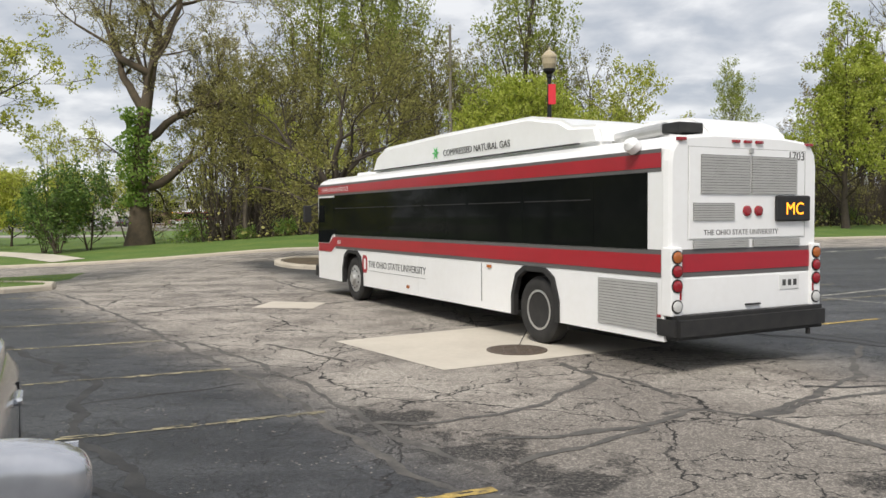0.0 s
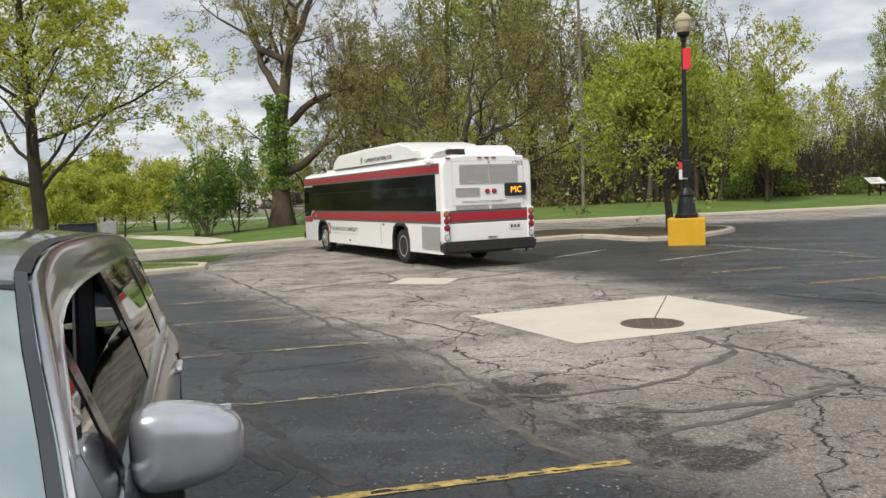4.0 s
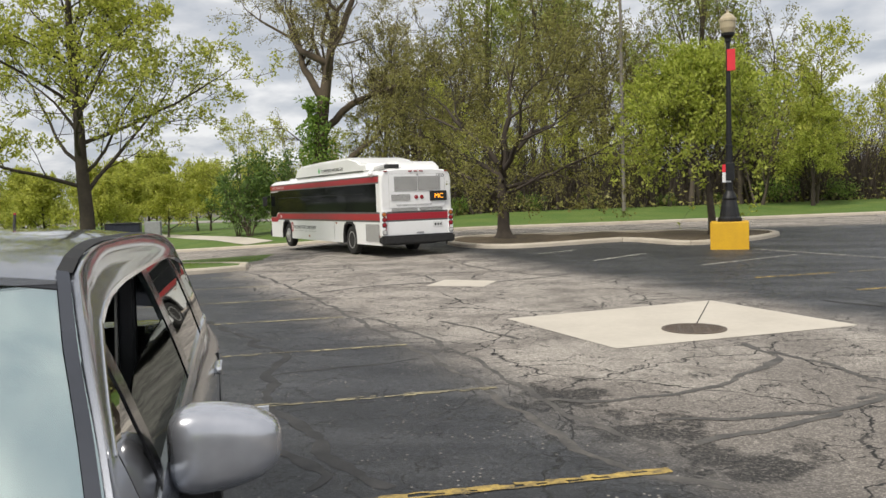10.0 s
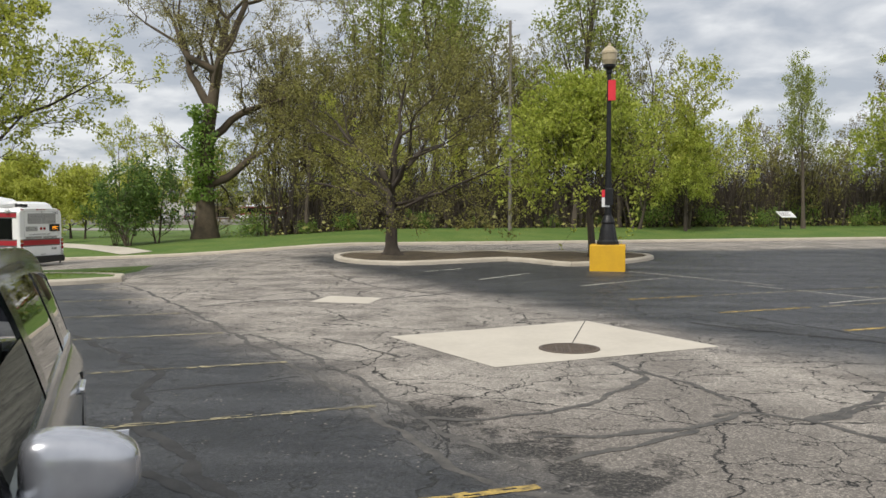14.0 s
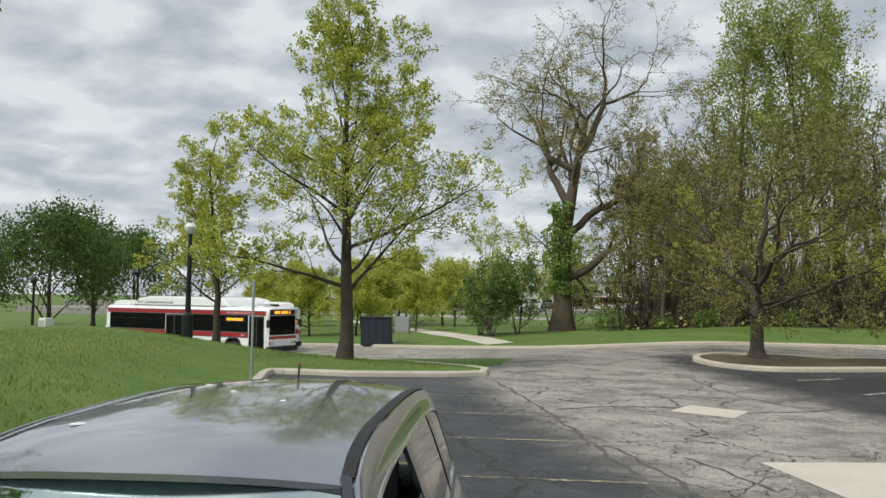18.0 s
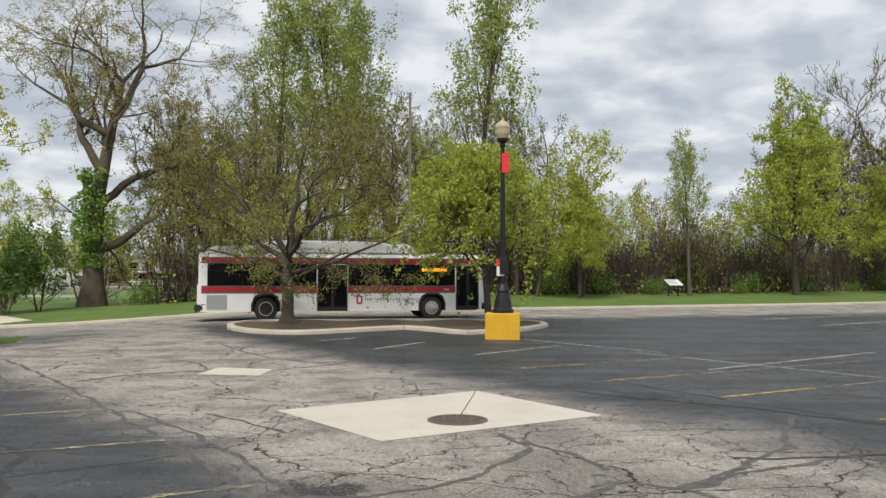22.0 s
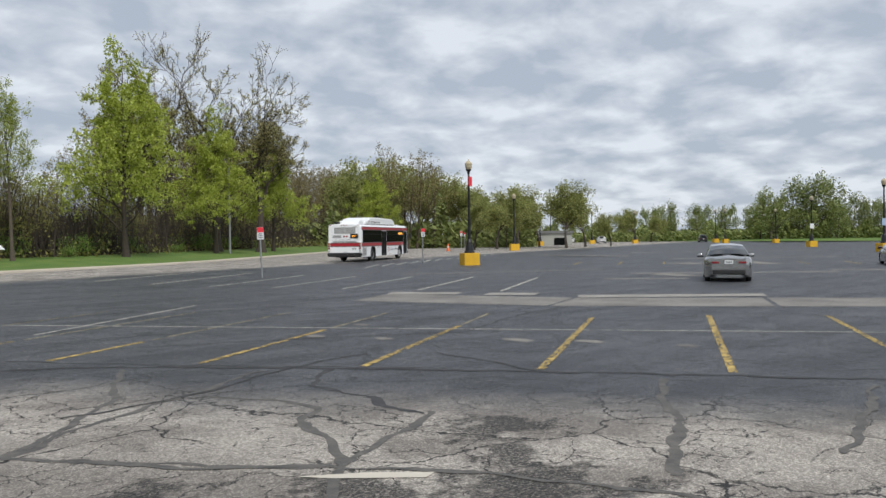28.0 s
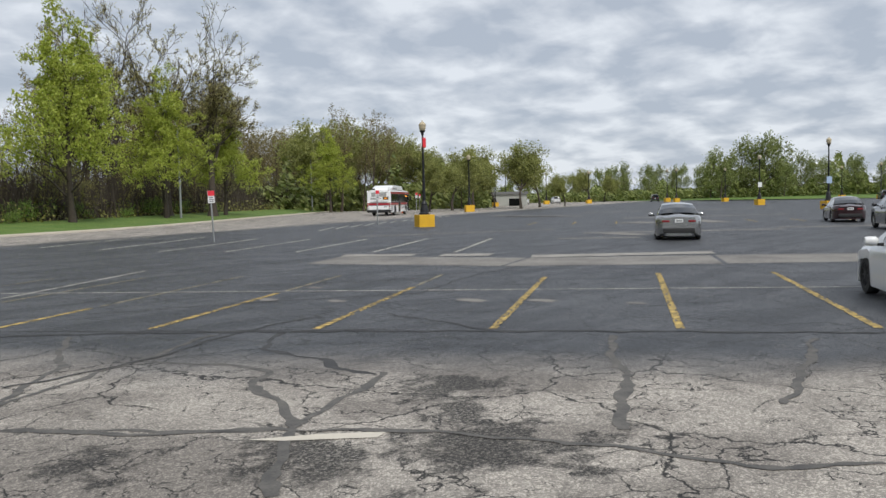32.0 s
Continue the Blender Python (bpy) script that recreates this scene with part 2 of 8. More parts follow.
M_IRON = material("cast_iron", (0.13, 0.11, 0.095), 0.6, 0.4, second=(0.2, 0.15, 0.11), scale=8, amount=0.8, bump=0.3)
M_TAR = material("crack_sealer", (0.022, 0.0215, 0.022), 0.7, second=(0.06, 0.058, 0.056), scale=4, amount=0.9)
M_TAR_OLD = material("dusty_crack_sealer", (0.062, 0.059, 0.056), 0.8, second=(0.15, 0.138, 0.122), scale=5, amount=0.85)
M_WHITE = material("white_paint", (0.9, 0.9, 0.9), 0.3, second=(0.8, 0.79, 0.77), scale=1.1, amount=0.5, coat=0.3)
M_RED = material("red_band", (0.4, 0.016, 0.03), 0.35, second=(0.33, 0.016, 0.028), scale=2, amount=0.6, coat=0.2)
M_GREYBAND = material("grey_band", (0.13, 0.12, 0.12), 0.4, second=(0.1, 0.1, 0.1), scale=2)
M_BLACK = material("black_rubber", (0.015, 0.015, 0.016), 0.7, second=(0.035, 0.033, 0.03), scale=7, amount=0.6)
M_TYRE = material("tyre_rubber", (0.018, 0.018, 0.018), 0.85, second=(0.05, 0.046, 0.042), scale=5, amount=0.6, bump=0.2)
M_DARKGLASS = material("tinted_bus_glass", (0.006, 0.007, 0.007), 0.05, second=(0.012, 0.013, 0.012), scale=0.8, amount=0.7, spec=0.05)
M_STEEL = material("brushed_steel", (0.55, 0.55, 0.54), 0.35, 0.55, second=(0.4, 0.39, 0.38), scale=6, amount=0.6)
M_GRILLE = material("grey_grille", (0.46, 0.455, 0.44), 0.55, 0.1, second=(0.36, 0.355, 0.34), scale=5)
M_REDLAMP = material("red_lens", (0.3, 0.01, 0.018), 0.15, coat=0.6)
M_AMBER = material("amber_lens", (0.42, 0.12, 0.025), 0.15, coat=0.6)
M_CLEARLENS = material("clear_lens", (0.6, 0.6, 0.58), 0.12, coat=0.6)
M_LED = material("amber_led", (0.9, 0.4, 0.02), 0.4, emit=(1.0, 0.34, 0.02), power=1.9)
M_INK = material("dark_letters", (0.06, 0.06, 0.06), 0.6)
M_PALEINK = material("white_letters", (0.8, 0.8, 0.8), 0.5)
M_GREENINK = material("green_mark", (0.12, 0.5, 0.16), 0.5)
M_YELLOW = material("yellow_paint", (0.72, 0.42, 0.015), 0.6, second=(0.6, 0.33, 0.02), scale=2.5, amount=0.7, bump=0.2)
M_BLACKMETAL = material("black_metal", (0.012, 0.012, 0.014), 0.4, 0.3, second=(0.03, 0.03, 0.03), scale=6, amount=0.6)
M_BANNER = material("red_banner", (0.75, 0.03, 0.05), 0.7, second=(0.6, 0.03, 0.04), scale=3)
M_LAMPGLASS = material("lamp_globe", (0.5, 0.42, 0.28), 0.35, second=(0.4, 0.33, 0.22), scale=5)
M_GALV = material("galvanised_steel", (0.45, 0.46, 0.46), 0.5, 0.7, second=(0.33, 0.34, 0.34), scale=9, amount=0.7)
M_SIGN = material("white_sign", (0.75, 0.75, 0.74), 0.4)
M_BARK = material("bark", (0.11, 0.082, 0.058), 0.95, second=(0.055, 0.042, 0.03), scale=3, amount=0.9, bump=0.9, bump_scale=22)
M_BARKWARM = material("warm_furrowed_bark", (0.125, 0.095, 0.062), 0.95, second=(0.06, 0.048, 0.036), scale=2.5, amount=0.9, bump=1.0, bump_scale=14)
M_BARKGREY = material("grey_bark", (0.13, 0.105, 0.08), 0.95, second=(0.075, 0.06, 0.045), scale=3, amount=0.9, bump=0.9, bump_scale=22)
M_BARKDARK = material("dark_bark", (0.05, 0.04, 0.032), 0.95, second=(0.085, 0.068, 0.05), scale=4, amount=0.9, bump=0.9, bump_scale=30)
M_LEAF_YG = leaf_material("young_maple_leaf", (0.3, 0.35, 0.045), (0.68, 0.68, 0.15), 0.55)
M_LEAF_LIME = leaf_material("lime_leaf", (0.25, 0.32, 0.035), (0.58, 0.62, 0.12), 0.48)
M_LEAF_DARK = leaf_material("deep_green_leaf", (0.045, 0.1, 0.014), (0.14, 0.24, 0.045), 0.35)
M_LEAF_OLIVE = leaf_material("olive_bud", (0.14, 0.135, 0.035), (0.36, 0.34, 0.09), 0.3)
M_LEAF_GREEN = leaf_material("spring_leaf", (0.1, 0.2, 0.03), (0.3, 0.42, 0.08))
M_LEAF_BUSH = leaf_material("bush_leaf", (0.05, 0.11, 0.02), (0.2, 0.3, 0.06), 0.35)
M_LEAF_FRESH = leaf_material("fresh_poplar_leaf", (0.24, 0.3, 0.05), (0.48, 0.52, 0.14))
M_LEAF_FAR = leaf_material("far_spring_leaf", (0.11, 0.15, 0.04), (0.36, 0.39, 0.13), 0.4)
M_LEAF_LOT = leaf_material("far_olive_leaf", (0.2, 0.22, 0.06), (0.44, 0.45, 0.15), 0.5)
M_LEAF_BROWN = leaf_material("brown_bud", (0.14, 0.115, 0.045), (0.3, 0.25, 0.09), 0.35)
M_LEAF_TAN = leaf_material("pale_bud", (0.27, 0.24, 0.09), (0.5, 0.46, 0.19), 0.5)
M_SLAB = material("bare_slab", (0.33, 0.31, 0.275), 0.85, second=(0.2, 0.185, 0.165), scale=1.4, amount=0.9, bump=0.2, bump_scale=50)
M_SWALE = material("worn_pale_concrete", (0.24, 0.225, 0.2), 0.85, second=(0.13, 0.12, 0.11), scale=0.6, amount=0.9, bump=0.2, bump_scale=50)
M_LEAF_LOCUST = leaf_material("locust_leaf", (0.08, 0.15, 0.02), (0.2, 0.3, 0.06))
M_PAINTLINE = material("worn_yellow_line", (0.6, 0.42, 0.11), 0.8, second=(0.06, 0.057, 0.052), scale=7, amount=1.0)
M_PALELINE = material("worn_pale_line", (0.46, 0.4, 0.24), 0.8, second=(0.07, 0.066, 0.06), scale=3.0, amount=1.0)
M_WHITELINE = material("worn_white_line", (0.58, 0.56, 0.48), 0.8, second=(0.16, 0.155, 0.14), scale=3.5, amount=0.9)


# ---- the ground's height ----
def ease(v):
    v = min(1.0, max(0.0, v))
    return v * v * (3 - 2 * v)


def height(x, y):
    """The lot is flat; the road rises a little behind it and falls away to the west."""
    z = 0.2 * ease((y - 25 - 0.25 * max(x, 0.0)) / 9) * ease((x + 18) / 12)
    z -= min(1.4, 0.043 * max(0.0, -8.5 - x)) * ease((y - 18) / 9)
    return z


def sheet(name, xs, ys, lift, mat, keep=None):
    verts = [(x, y, height(x, y) + lift) for y in ys for x in xs]
    n = len(xs)
    faces = [(j * n + i, j * n + i + 1, (j + 1) * n + i + 1, (j + 1) * n + i) for j in range(len(ys) - 1) for i in range(n - 1) if keep is None or keep((xs[i] + xs[i + 1]) / 2, (ys[j] + ys[j + 1]) / 2)]
    return mesh_of(name, verts, faces, mat, smooth=True)


def smooth_line(points, step=0.8, closed=False):
    """A curve through points, sampled evenly."""
    pts = [Vector((*p, 0)) for p in points]
    n = len(pts)
    out = []
    for k in range(n if closed else n - 1):
        a, b, c, d = (pts[(k + j) % n] if closed else pts[min(max(k + j, 0), n - 1)] for j in (-1, 0, 1, 2))
        count = max(1, int((c - b).length / step))
        for s in range(count):
            t = s / count
            out.append(0.5 * ((2 * b) + (c - a) * t + (2 * a - 5 * b + 4 * c - d) * t * t + (3 * b - a - 3 * c + d) * t ** 3))
    if not closed:
        out.append(pts[-1])
    return [(p.x, p.y) for p in out]


def normals(line, closed=False):
    n = len(line)
    res = []
    for k in range(n):
        a = line[(k - 1) % n] if closed else line[max(k - 1, 0)]
        b = line[(k + 1) % n] if closed else line[min(k + 1, n - 1)]
        d = math.hypot(b[0] - a[0], b[1] - a[1]) or 1
        res.append((-(b[1] - a[1]) / d, (b[0] - a[0]) / d))
    return res


def strip(name, line, offsets, mat, closed=False, parent=None, smooth=True):
    """A band along a line: offsets are (sideways to the left, up) pairs over the ground."""
    nn = normals(line, closed)
    verts, faces, m = [], [], len(offsets)
    for (x, y), (nx, ny) in zip(line, nn):
        for o, up in offsets:
            px, py = x + nx * o, y + ny * o
            verts.append((px, py, height(px, py) + up))
    count = len(line)
    for k in range(count if closed else count - 1):
        for j in range(m - 1):
            a, b = k * m + j, ((k + 1) % count) * m + j
            faces.append((a, b, b + 1, a + 1))
    return mesh_of(name, verts, faces, mat, parent, smooth=smooth)


def kerb(name, line, closed=False, label="pale weathered concrete kerb"):
    """Kerbstones in lengths with open joints, 0.16 wide and 0.13 high, to the left of the line."""
    root = tagged(new(name), label, "kerb", kind="structure")
    nn = normals(line, closed)
    n = len(line)
    k = 0
    while k < (n if closed else n - 1):
        e = min(k + 4, n if closed else n - 1)
        verts, faces = [], []
        prof = [(-0.06, -0.1), (-0.05, 0.1), (-0.02, 0.145), (0.16, 0.155), (0.2, 0.14), (0.2, -0.1)]
        idx = list(range(k, e + 1))
        for q, i in enumerate(idx):
            (x, y), (nx, ny) = line[i % n], nn[i % n]
            shift = 0.006 if q == 0 else (-0.006 if q == len(idx) - 1 else 0)
            tx, ty = ny * shift, -nx * shift
            for o, up in prof:
                verts.append((x + nx * o + tx, y + ny * o + ty, height(x, y) + up))
        m = len(prof)
        for q in range(len(idx) - 1):
            for j in range(m - 1):
                a, b = q * m + j, (q + 1) * m + j
                faces.append((a, b, b + 1, a + 1))
        faces += [tuple(range(m))[::-1], tuple(range((len(idx) - 1) * m, len(idx) * m))]
        mesh_of("kerbstone", verts, faces, M_CONC, root)
        k = e
    return root


def asphalt_material():
    """Worn grey aisle and road, dark sealed stalls, both cracked."""
    m = bpy.data.materials.new("asphalt")
    m.use_nodes = True
    n, l = m.node_tree.nodes, m.node_tree.links
    p = n["Principled BSDF"]
    tc, sep = n.new("ShaderNodeTexCoord"), n.new("ShaderNodeSeparateXYZ")
    l.new(tc.outputs["Object"], sep.inputs[0])

    def math_node(op, a, b=None, c=None):
        q = n.new("ShaderNodeMath")
        q.operation = op
        for k, v in enumerate((a, b, c)):
            if v is None:
                continue
            if isinstance(v, (int, float)):
                q.inputs[k].default_value = v
            else:
                l.new(v, q.inputs[k])
        return q.outputs[0]

    def noise_node(scale, detail=5, rough=0.55, vector=None):
        q = n.new("ShaderNodeTexNoise")
        q.inputs["Scale"].default_value, q.inputs["Detail"].default_value, q.inputs["Roughness"].default_value = scale, detail, rough
        l.new(vector or tc.outputs["Object"], q.inputs["Vector"])
        return q

    def range_node(v, a, b, c=0.0, d=1.0):
        q = n.new("ShaderNodeMapRange")
        q.interpolation_type = "SMOOTHSTEP"
        l.new(v, q.inputs[0])
        q.inputs[1].default_value, q.inputs[2].default_value, q.inputs[3].default_value, q.inputs[4].default_value = a, b, c, d
        return q.outputs[0]

    x, y = sep.outputs[0], sep.outputs[1]
    big, wob = noise_node(0.22, 4), noise_node(1.1, 5)
    wobble = math_node("ADD", math_node("MULTIPLY_ADD", big.outputs["Fac"], 5.0, -2.5), math_node("MULTIPLY_ADD", wob.outputs["Fac"], 2.0, -1.0))
    # signed distance across the aisle, from its left edge
    left = math_node("MULTIPLY_ADD", x, 0.80, math_node("MULTIPLY_ADD", y, 0.60, -3.5))
    right = math_node("MULTIPLY_ADD", x, -0.85, math_node("MULTIPLY_ADD", y, -0.527, 10.6))
    north = math_node("ADD", math_node("MULTIPLY_ADD", x, -0.30, y), -33.0)
    aisle = math_node("MULTIPLY", range_node(math_node("MULTIPLY_ADD", wobble, 0.45, left), -0.5, 1.2), range_node(math_node("MULTIPLY_ADD", wobble, 0.5, right), 0.3, 2.6))
    road = range_node(math_node("MULTIPLY_ADD", wobble, 0.6, north), -1.0, 2.0)
    worn = math_node("MAXIMUM", aisle, road)
    fine, grit, patchy = noise_node(13, 11, 0.82), noise_node(95, 4, 0.75), noise_node(0.75, 6, 0.62)
    grey, dark, mx = n.new("ShaderNodeMix"), n.new("ShaderNodeMix"), n.new("ShaderNodeMix")
    for q in (grey, dark, mx):
        q.data_type = "RGBA"
    grime = noise_node(0.33, 7, 0.66)
    spot = math_node("SQRT", math_node("ADD", math_node("POWER", math_node("ADD", x, -1.9), 2.0), math_node("POWER", math_node("ADD", y, -6.0), 2.0)))
    dirt = math_node("MAXIMUM", range_node(math_node("MULTIPLY_ADD", grime.outputs["Fac"], 6.0, spot), 4.2, 6.2, 0.8, 0.0), range_node(grime.outputs["Fac"], 0.54, 0.66, 0.0, 0.6))
    l.new(math_node("SUBTRACT", range_node(patchy.outputs["Fac"], 0.34, 0.6), dirt), grey.inputs[0])
    grey.clamp_factor = True
    grey.inputs[6].default_value, grey.inputs[7].default_value = (0.215, 0.192, 0.167, 1), (0.375, 0.34, 0.296, 1)
    lane = n.new("ShaderNodeMapping")
    lane.inputs["Rotation"].default_value = (0, 0, radians(57))
    lane.inputs["Scale"].default_value = (0.16, 1.3, 1.0)
    l.new(tc.outputs["Object"], lane.inputs["Vector"])
    streak = noise_node(1.0, 7, 0.62, lane.outputs[0])
    l.new(range_node(math_node("MULTIPLY_ADD", streak.outputs["Fac"], 0.6, math_node("MULTIPLY", patchy.outputs["Fac"], 0.4)), 0.4, 0.63), dark.inputs[0])
    dark.inputs[6].default_value, dark.inputs[7].default_value = (0.027, 0.0285, 0.032, 1), (0.07, 0.0725, 0.077, 1)
    l.new(worn, mx.inputs[0])
    l.new(dark.outputs[2], mx.inputs[6])
    l.new(grey.outputs[2], mx.inputs[7])
    # stone grit
    gm = n.new("ShaderNodeMix")
    gm.data_type, gm.blend_type = "RGBA", "MULTIPLY"
    gm.inputs[0].default_value = 1.0
    gv = n.new("ShaderNodeCombineColor")
    stones = n.new("ShaderNodeTexVoronoi")
    stones.inputs["Scale"].default_value = 75
    l.new(tc.outputs["Object"], stones.inputs["Vector"])
    stone = n.new("ShaderNodeSeparateColor")
    l.new(stones.outputs["Color"], stone.inputs[0])
    speck = math_node("MULTIPLY_ADD", range_node(stone.outputs[0], 0.5, 1.0), 0.8, -0.26)
    gr = math_node("MAXIMUM", math_node("ADD", speck, math_node("MULTIPLY_ADD", grit.outputs["Fac"], 1.4, math_node("MULTIPLY_ADD", fine.outputs["Fac"], 1.7, -0.55))), 0.12)
    for k in range(3):
        l.new(gr, gv.inputs[k])
    l.new(mx.outputs[2], gm.inputs[6])
    l.new(gv.outputs[0], gm.inputs[7])
    # cracks in two sizes, thicker where the surface is worn
    vec = tc.outputs["Object"]
    for ns, amount in ((0.9, 0.9), (5.0, 0.16)):
        dist = noise_node(ns, 6, 0.6)
        va, vs = n.new("ShaderNodeVectorMath"), n.new("ShaderNodeVectorMath")
        vs.operation, va.operation = "SCALE", "ADD"
        vs.inputs["Scale"].default_value = amount
        l.new(dist.outputs["Color"], vs.inputs[0])
        l.new(vec, va.inputs[0])
        l.new(vs.outputs[0], va.inputs[1])
        vec = va.outputs[0]
    # a broken dark scar in the aisle
    reg, ragged = None, noise_node(2.4, 7, 0.65)
    for cx, cy, rx in ((6.6, 4.75, 0.7), (5.3, 3.3, 0.9), (4.3, 4.2, 0.7), (5.9, 4.1, 0.45), (3.2, 5.4, 0.5), (-0.5, 7.35, 0.55), (0.25, 6.35, 0.5), (0.95, 5.6, 0.5), (2.2, 4.2, 0.6), (4.4, 13.4, 0.6), (3.6, 2.9, 0.7)):
        dd = math_node("SQRT", math_node("ADD", math_node("POWER", math_node("ADD", x, -cx), 2.0), math_node("POWER", math_node("ADD", y, -cy), 2.0)))
        q = range_node(math_node("MULTIPLY_ADD", ragged.outputs["Fac"], 5.0, math_node("MULTIPLY_ADD", dd, 1.0 / rx, -2.5)), 0.35, 1.0, 1.0, 0.0)
        reg = q if reg is None else math_node("MAXIMUM", reg, q)
    rub = noise_node(28, 9, 0.8)
    scar = math_node("MULTIPLY", reg, range_node(rub.outputs["Fac"], 0.46, 0.6, 0.95, 0.05))
    cracks = None
    for scale, width, low in ((0.35, 0.007, 0.36), (1.0, 0.011, 0.42), (2.6, 0.02, 0.5), (7.0, 0.05, 0.56)):
        vo = n.new("ShaderNodeTexVoronoi")
        vo.feature = "DISTANCE_TO_EDGE"
        vo.inputs["Scale"].default_value = scale
        l.new(vec, vo.inputs["Vector"])
        gate = noise_node(0.4 * scale + 0.15, 4, 0.6)
        c = math_node("MULTIPLY", range_node(vo.outputs["Distance"], 0.35 * width, width, 1.0, 0.0), range_node(gate.outputs["Fac"], low, low + 0.08))
        cracks = c if cracks is None else math_node("MAXIMUM", cracks, c)
    cracks = math_node("MAXIMUM", cracks, scar)
    cracks = math_node("MULTIPLY", cracks, math_node("MULTIPLY_ADD", worn, 0.1, 0.88))
    cm = n.new("ShaderNodeMix")
    cm.data_type = "RGBA"
    l.new(cracks, cm.inputs[0])
    l.new(gm.outputs[2], cm.inputs[6])
    cm.inputs[7].default_value = (0.013, 0.0125, 0.012, 1)
    chips = n.new("ShaderNodeTexVoronoi")
    chips.inputs["Scale"].default_value = 15
    l.new(tc.outputs["Object"], chips.inputs["Vector"])
    chip_gate = noise_node(1.6, 4)
    chip = math_node("MULTIPLY", range_node(chips.outputs["Distance"], 0.1, 0.19, 1.0, 0.0), range_node(chip_gate.outputs["Fac"], 0.46, 0.6))
    cc = n.new("ShaderNodeMix")
    cc.data_type = "RGBA"
    l.new(math_node("MULTIPLY", chip, 0.9), cc.inputs[0])
    l.new(cm.outputs[2], cc.inputs[6])
    cc.inputs[7].default_value = (0.34, 0.31, 0.27, 1)
    l.new(cc.outputs[2], p.inputs["Base Color"])
    l.new(math_node("MULTIPLY_ADD", worn, 0.3, 0.52), p.inputs["Roughness"])
    bp = n.new("ShaderNodeBump")
    bp.inputs["Strength"].default_value, bp.inputs["Distance"].default_value = 0.55, 0.012
    l.new(math_node("SUBTRACT", math_node("MULTIPLY_ADD", grit.outputs["Fac"], 0.5, fine.outputs["Fac"]), math_node("MULTIPLY", cracks, 1.5)), bp.inputs["Height"])
    l.new(bp.outputs[0], p.inputs["Normal"])
    return m


M_ASPHALT = asphalt_material()


def steps(a, b, fine_a, fine_b, small, large):
    out, v = [], a
    while v < b:
        out.append(v)
        v += small if fine_a <= v < fine_b else large
    return out + [b]


# ---- the large structure ----
ground = sheet("ground", steps(-2500, 2500, -120, 240, 12, 140), steps(-2500, 2500, -100, 220, 12, 140), -0.12, M_GRASS)
tagged(ground, "grassy ground that runs out to the horizon", "ground", kind="structure")
lot = sheet("parking_lot", steps(-90, 230, -60, 60, 1.5, 5), steps(-70, 215, 0, 70, 1.5, 5), 0.0, M_ASPHALT)
tagged(lot, "cracked asphalt lot and road, worn grey aisles, dark sealed stalls", "parking lot", kind="structure")

BACK_KERB = smooth_line([(-90, 52), (-60, 48), (-36, 44.5), (-24, 40.5), (-16, 39.2), (-8, 40.3), (0, 42.5), (8, 45.5), (17, 49.0), (31, 55.0), (45, 65), (72, 85.5), (122, 121), (200, 176), (260, 220)], 1.2)
kerb("kerb_back_road", BACK_KERB)
verge = strip("verge", BACK_KERB, [(0.17, 0.1), (0.5, 0.12), (2, 0.2), (5, 0.42), (9, 0.62), (20, 0.8), (45, 1.0), (120, 1.2)], M_GRASS)
tagged(verge, "mown green grass verge between the road and the woods", "grass", kind="structure")

KNOLL = smooth_line([(6.0, -11.2), (-3.1, 0.95), (-9.4, 9.35), (-15.3, 17.2)], 1.0) + smooth_line([(-15.6, 17.75), (-15.3, 17.9), (-13.4, 18.5), (-11.2, 20.2), (-10.5, 21.2), (-11.2, 22.8), (-13.4, 24.6), (-17.2, 27.0), (-24, 29.3), (-36, 30.5), (-60, 31.5), (-90, 33)], 1.0)


def fill(name, outline, step, top, mat, parent=None):
    """A sheet inside an outline, with points inside at a step."""
    from mathutils import geometry
    pts = [Vector(p) for p in outline]
    n = len(pts)
    xs, ys = [p.x for p in pts], [p.y for p in pts]
    inner = []
    for i in range(int((max(xs) - min(xs)) / step) + 1):
        for j in range(int((max(ys) - min(ys)) / step) + 1):
            x, y = min(xs) + (i + 0.5 + 0.2 * math.sin(j * 7.1)) * step, min(ys) + (j + 0.5 + 0.2 * math.sin(i * 5.3)) * step
            cross = False
            near = 1e9
            for k in range(n):
                a, b = pts[k], pts[(k + 1) % n]
                if (a.y > y) != (b.y > y) and x < (b.x - a.x) * (y - a.y) / (b.y - a.y) + a.x:
                    cross = not cross
                near = min(near, (a.x - x) ** 2 + (a.y - y) ** 2)
            if cross and near > (0.35 * step) ** 2:
                inner.append(Vector((x, y)))
    v, _, f, *_ = geometry.delaunay_2d_cdt(pts + inner, [(k, (k + 1) % n) for k in range(n)], [], 1, 1e-4)
    return mesh_of(name, [(p.x, p.y, top(p.x, p.y)) for p in v], [tuple(q) for q in f], mat, parent, smooth=True)


def knoll_top(x, y):
    """Grass height, which meets the kerb at its edge."""
    west = (x + 15.75) * -0.76 + (y - 17.75) * -0.65
    north = 27.5 - 0.14 * (x + 17) - y
    edge = math.sqrt(min((p[0] - x) ** 2 + (p[1] - y) ** 2 for p in KNOLL))
    rise = 0.78 * ease((west + 3.0) / 10) * ease((north + 1.0) / 5) * (1 - 0.52 * ease((west - 6.0) / 12)) + 0.2 * ease((-11.5 - x) / 5) * ease(north / 4)
    return height(x, y) + 0.115 + rise * ease((edge - 0.1) / 4.0)


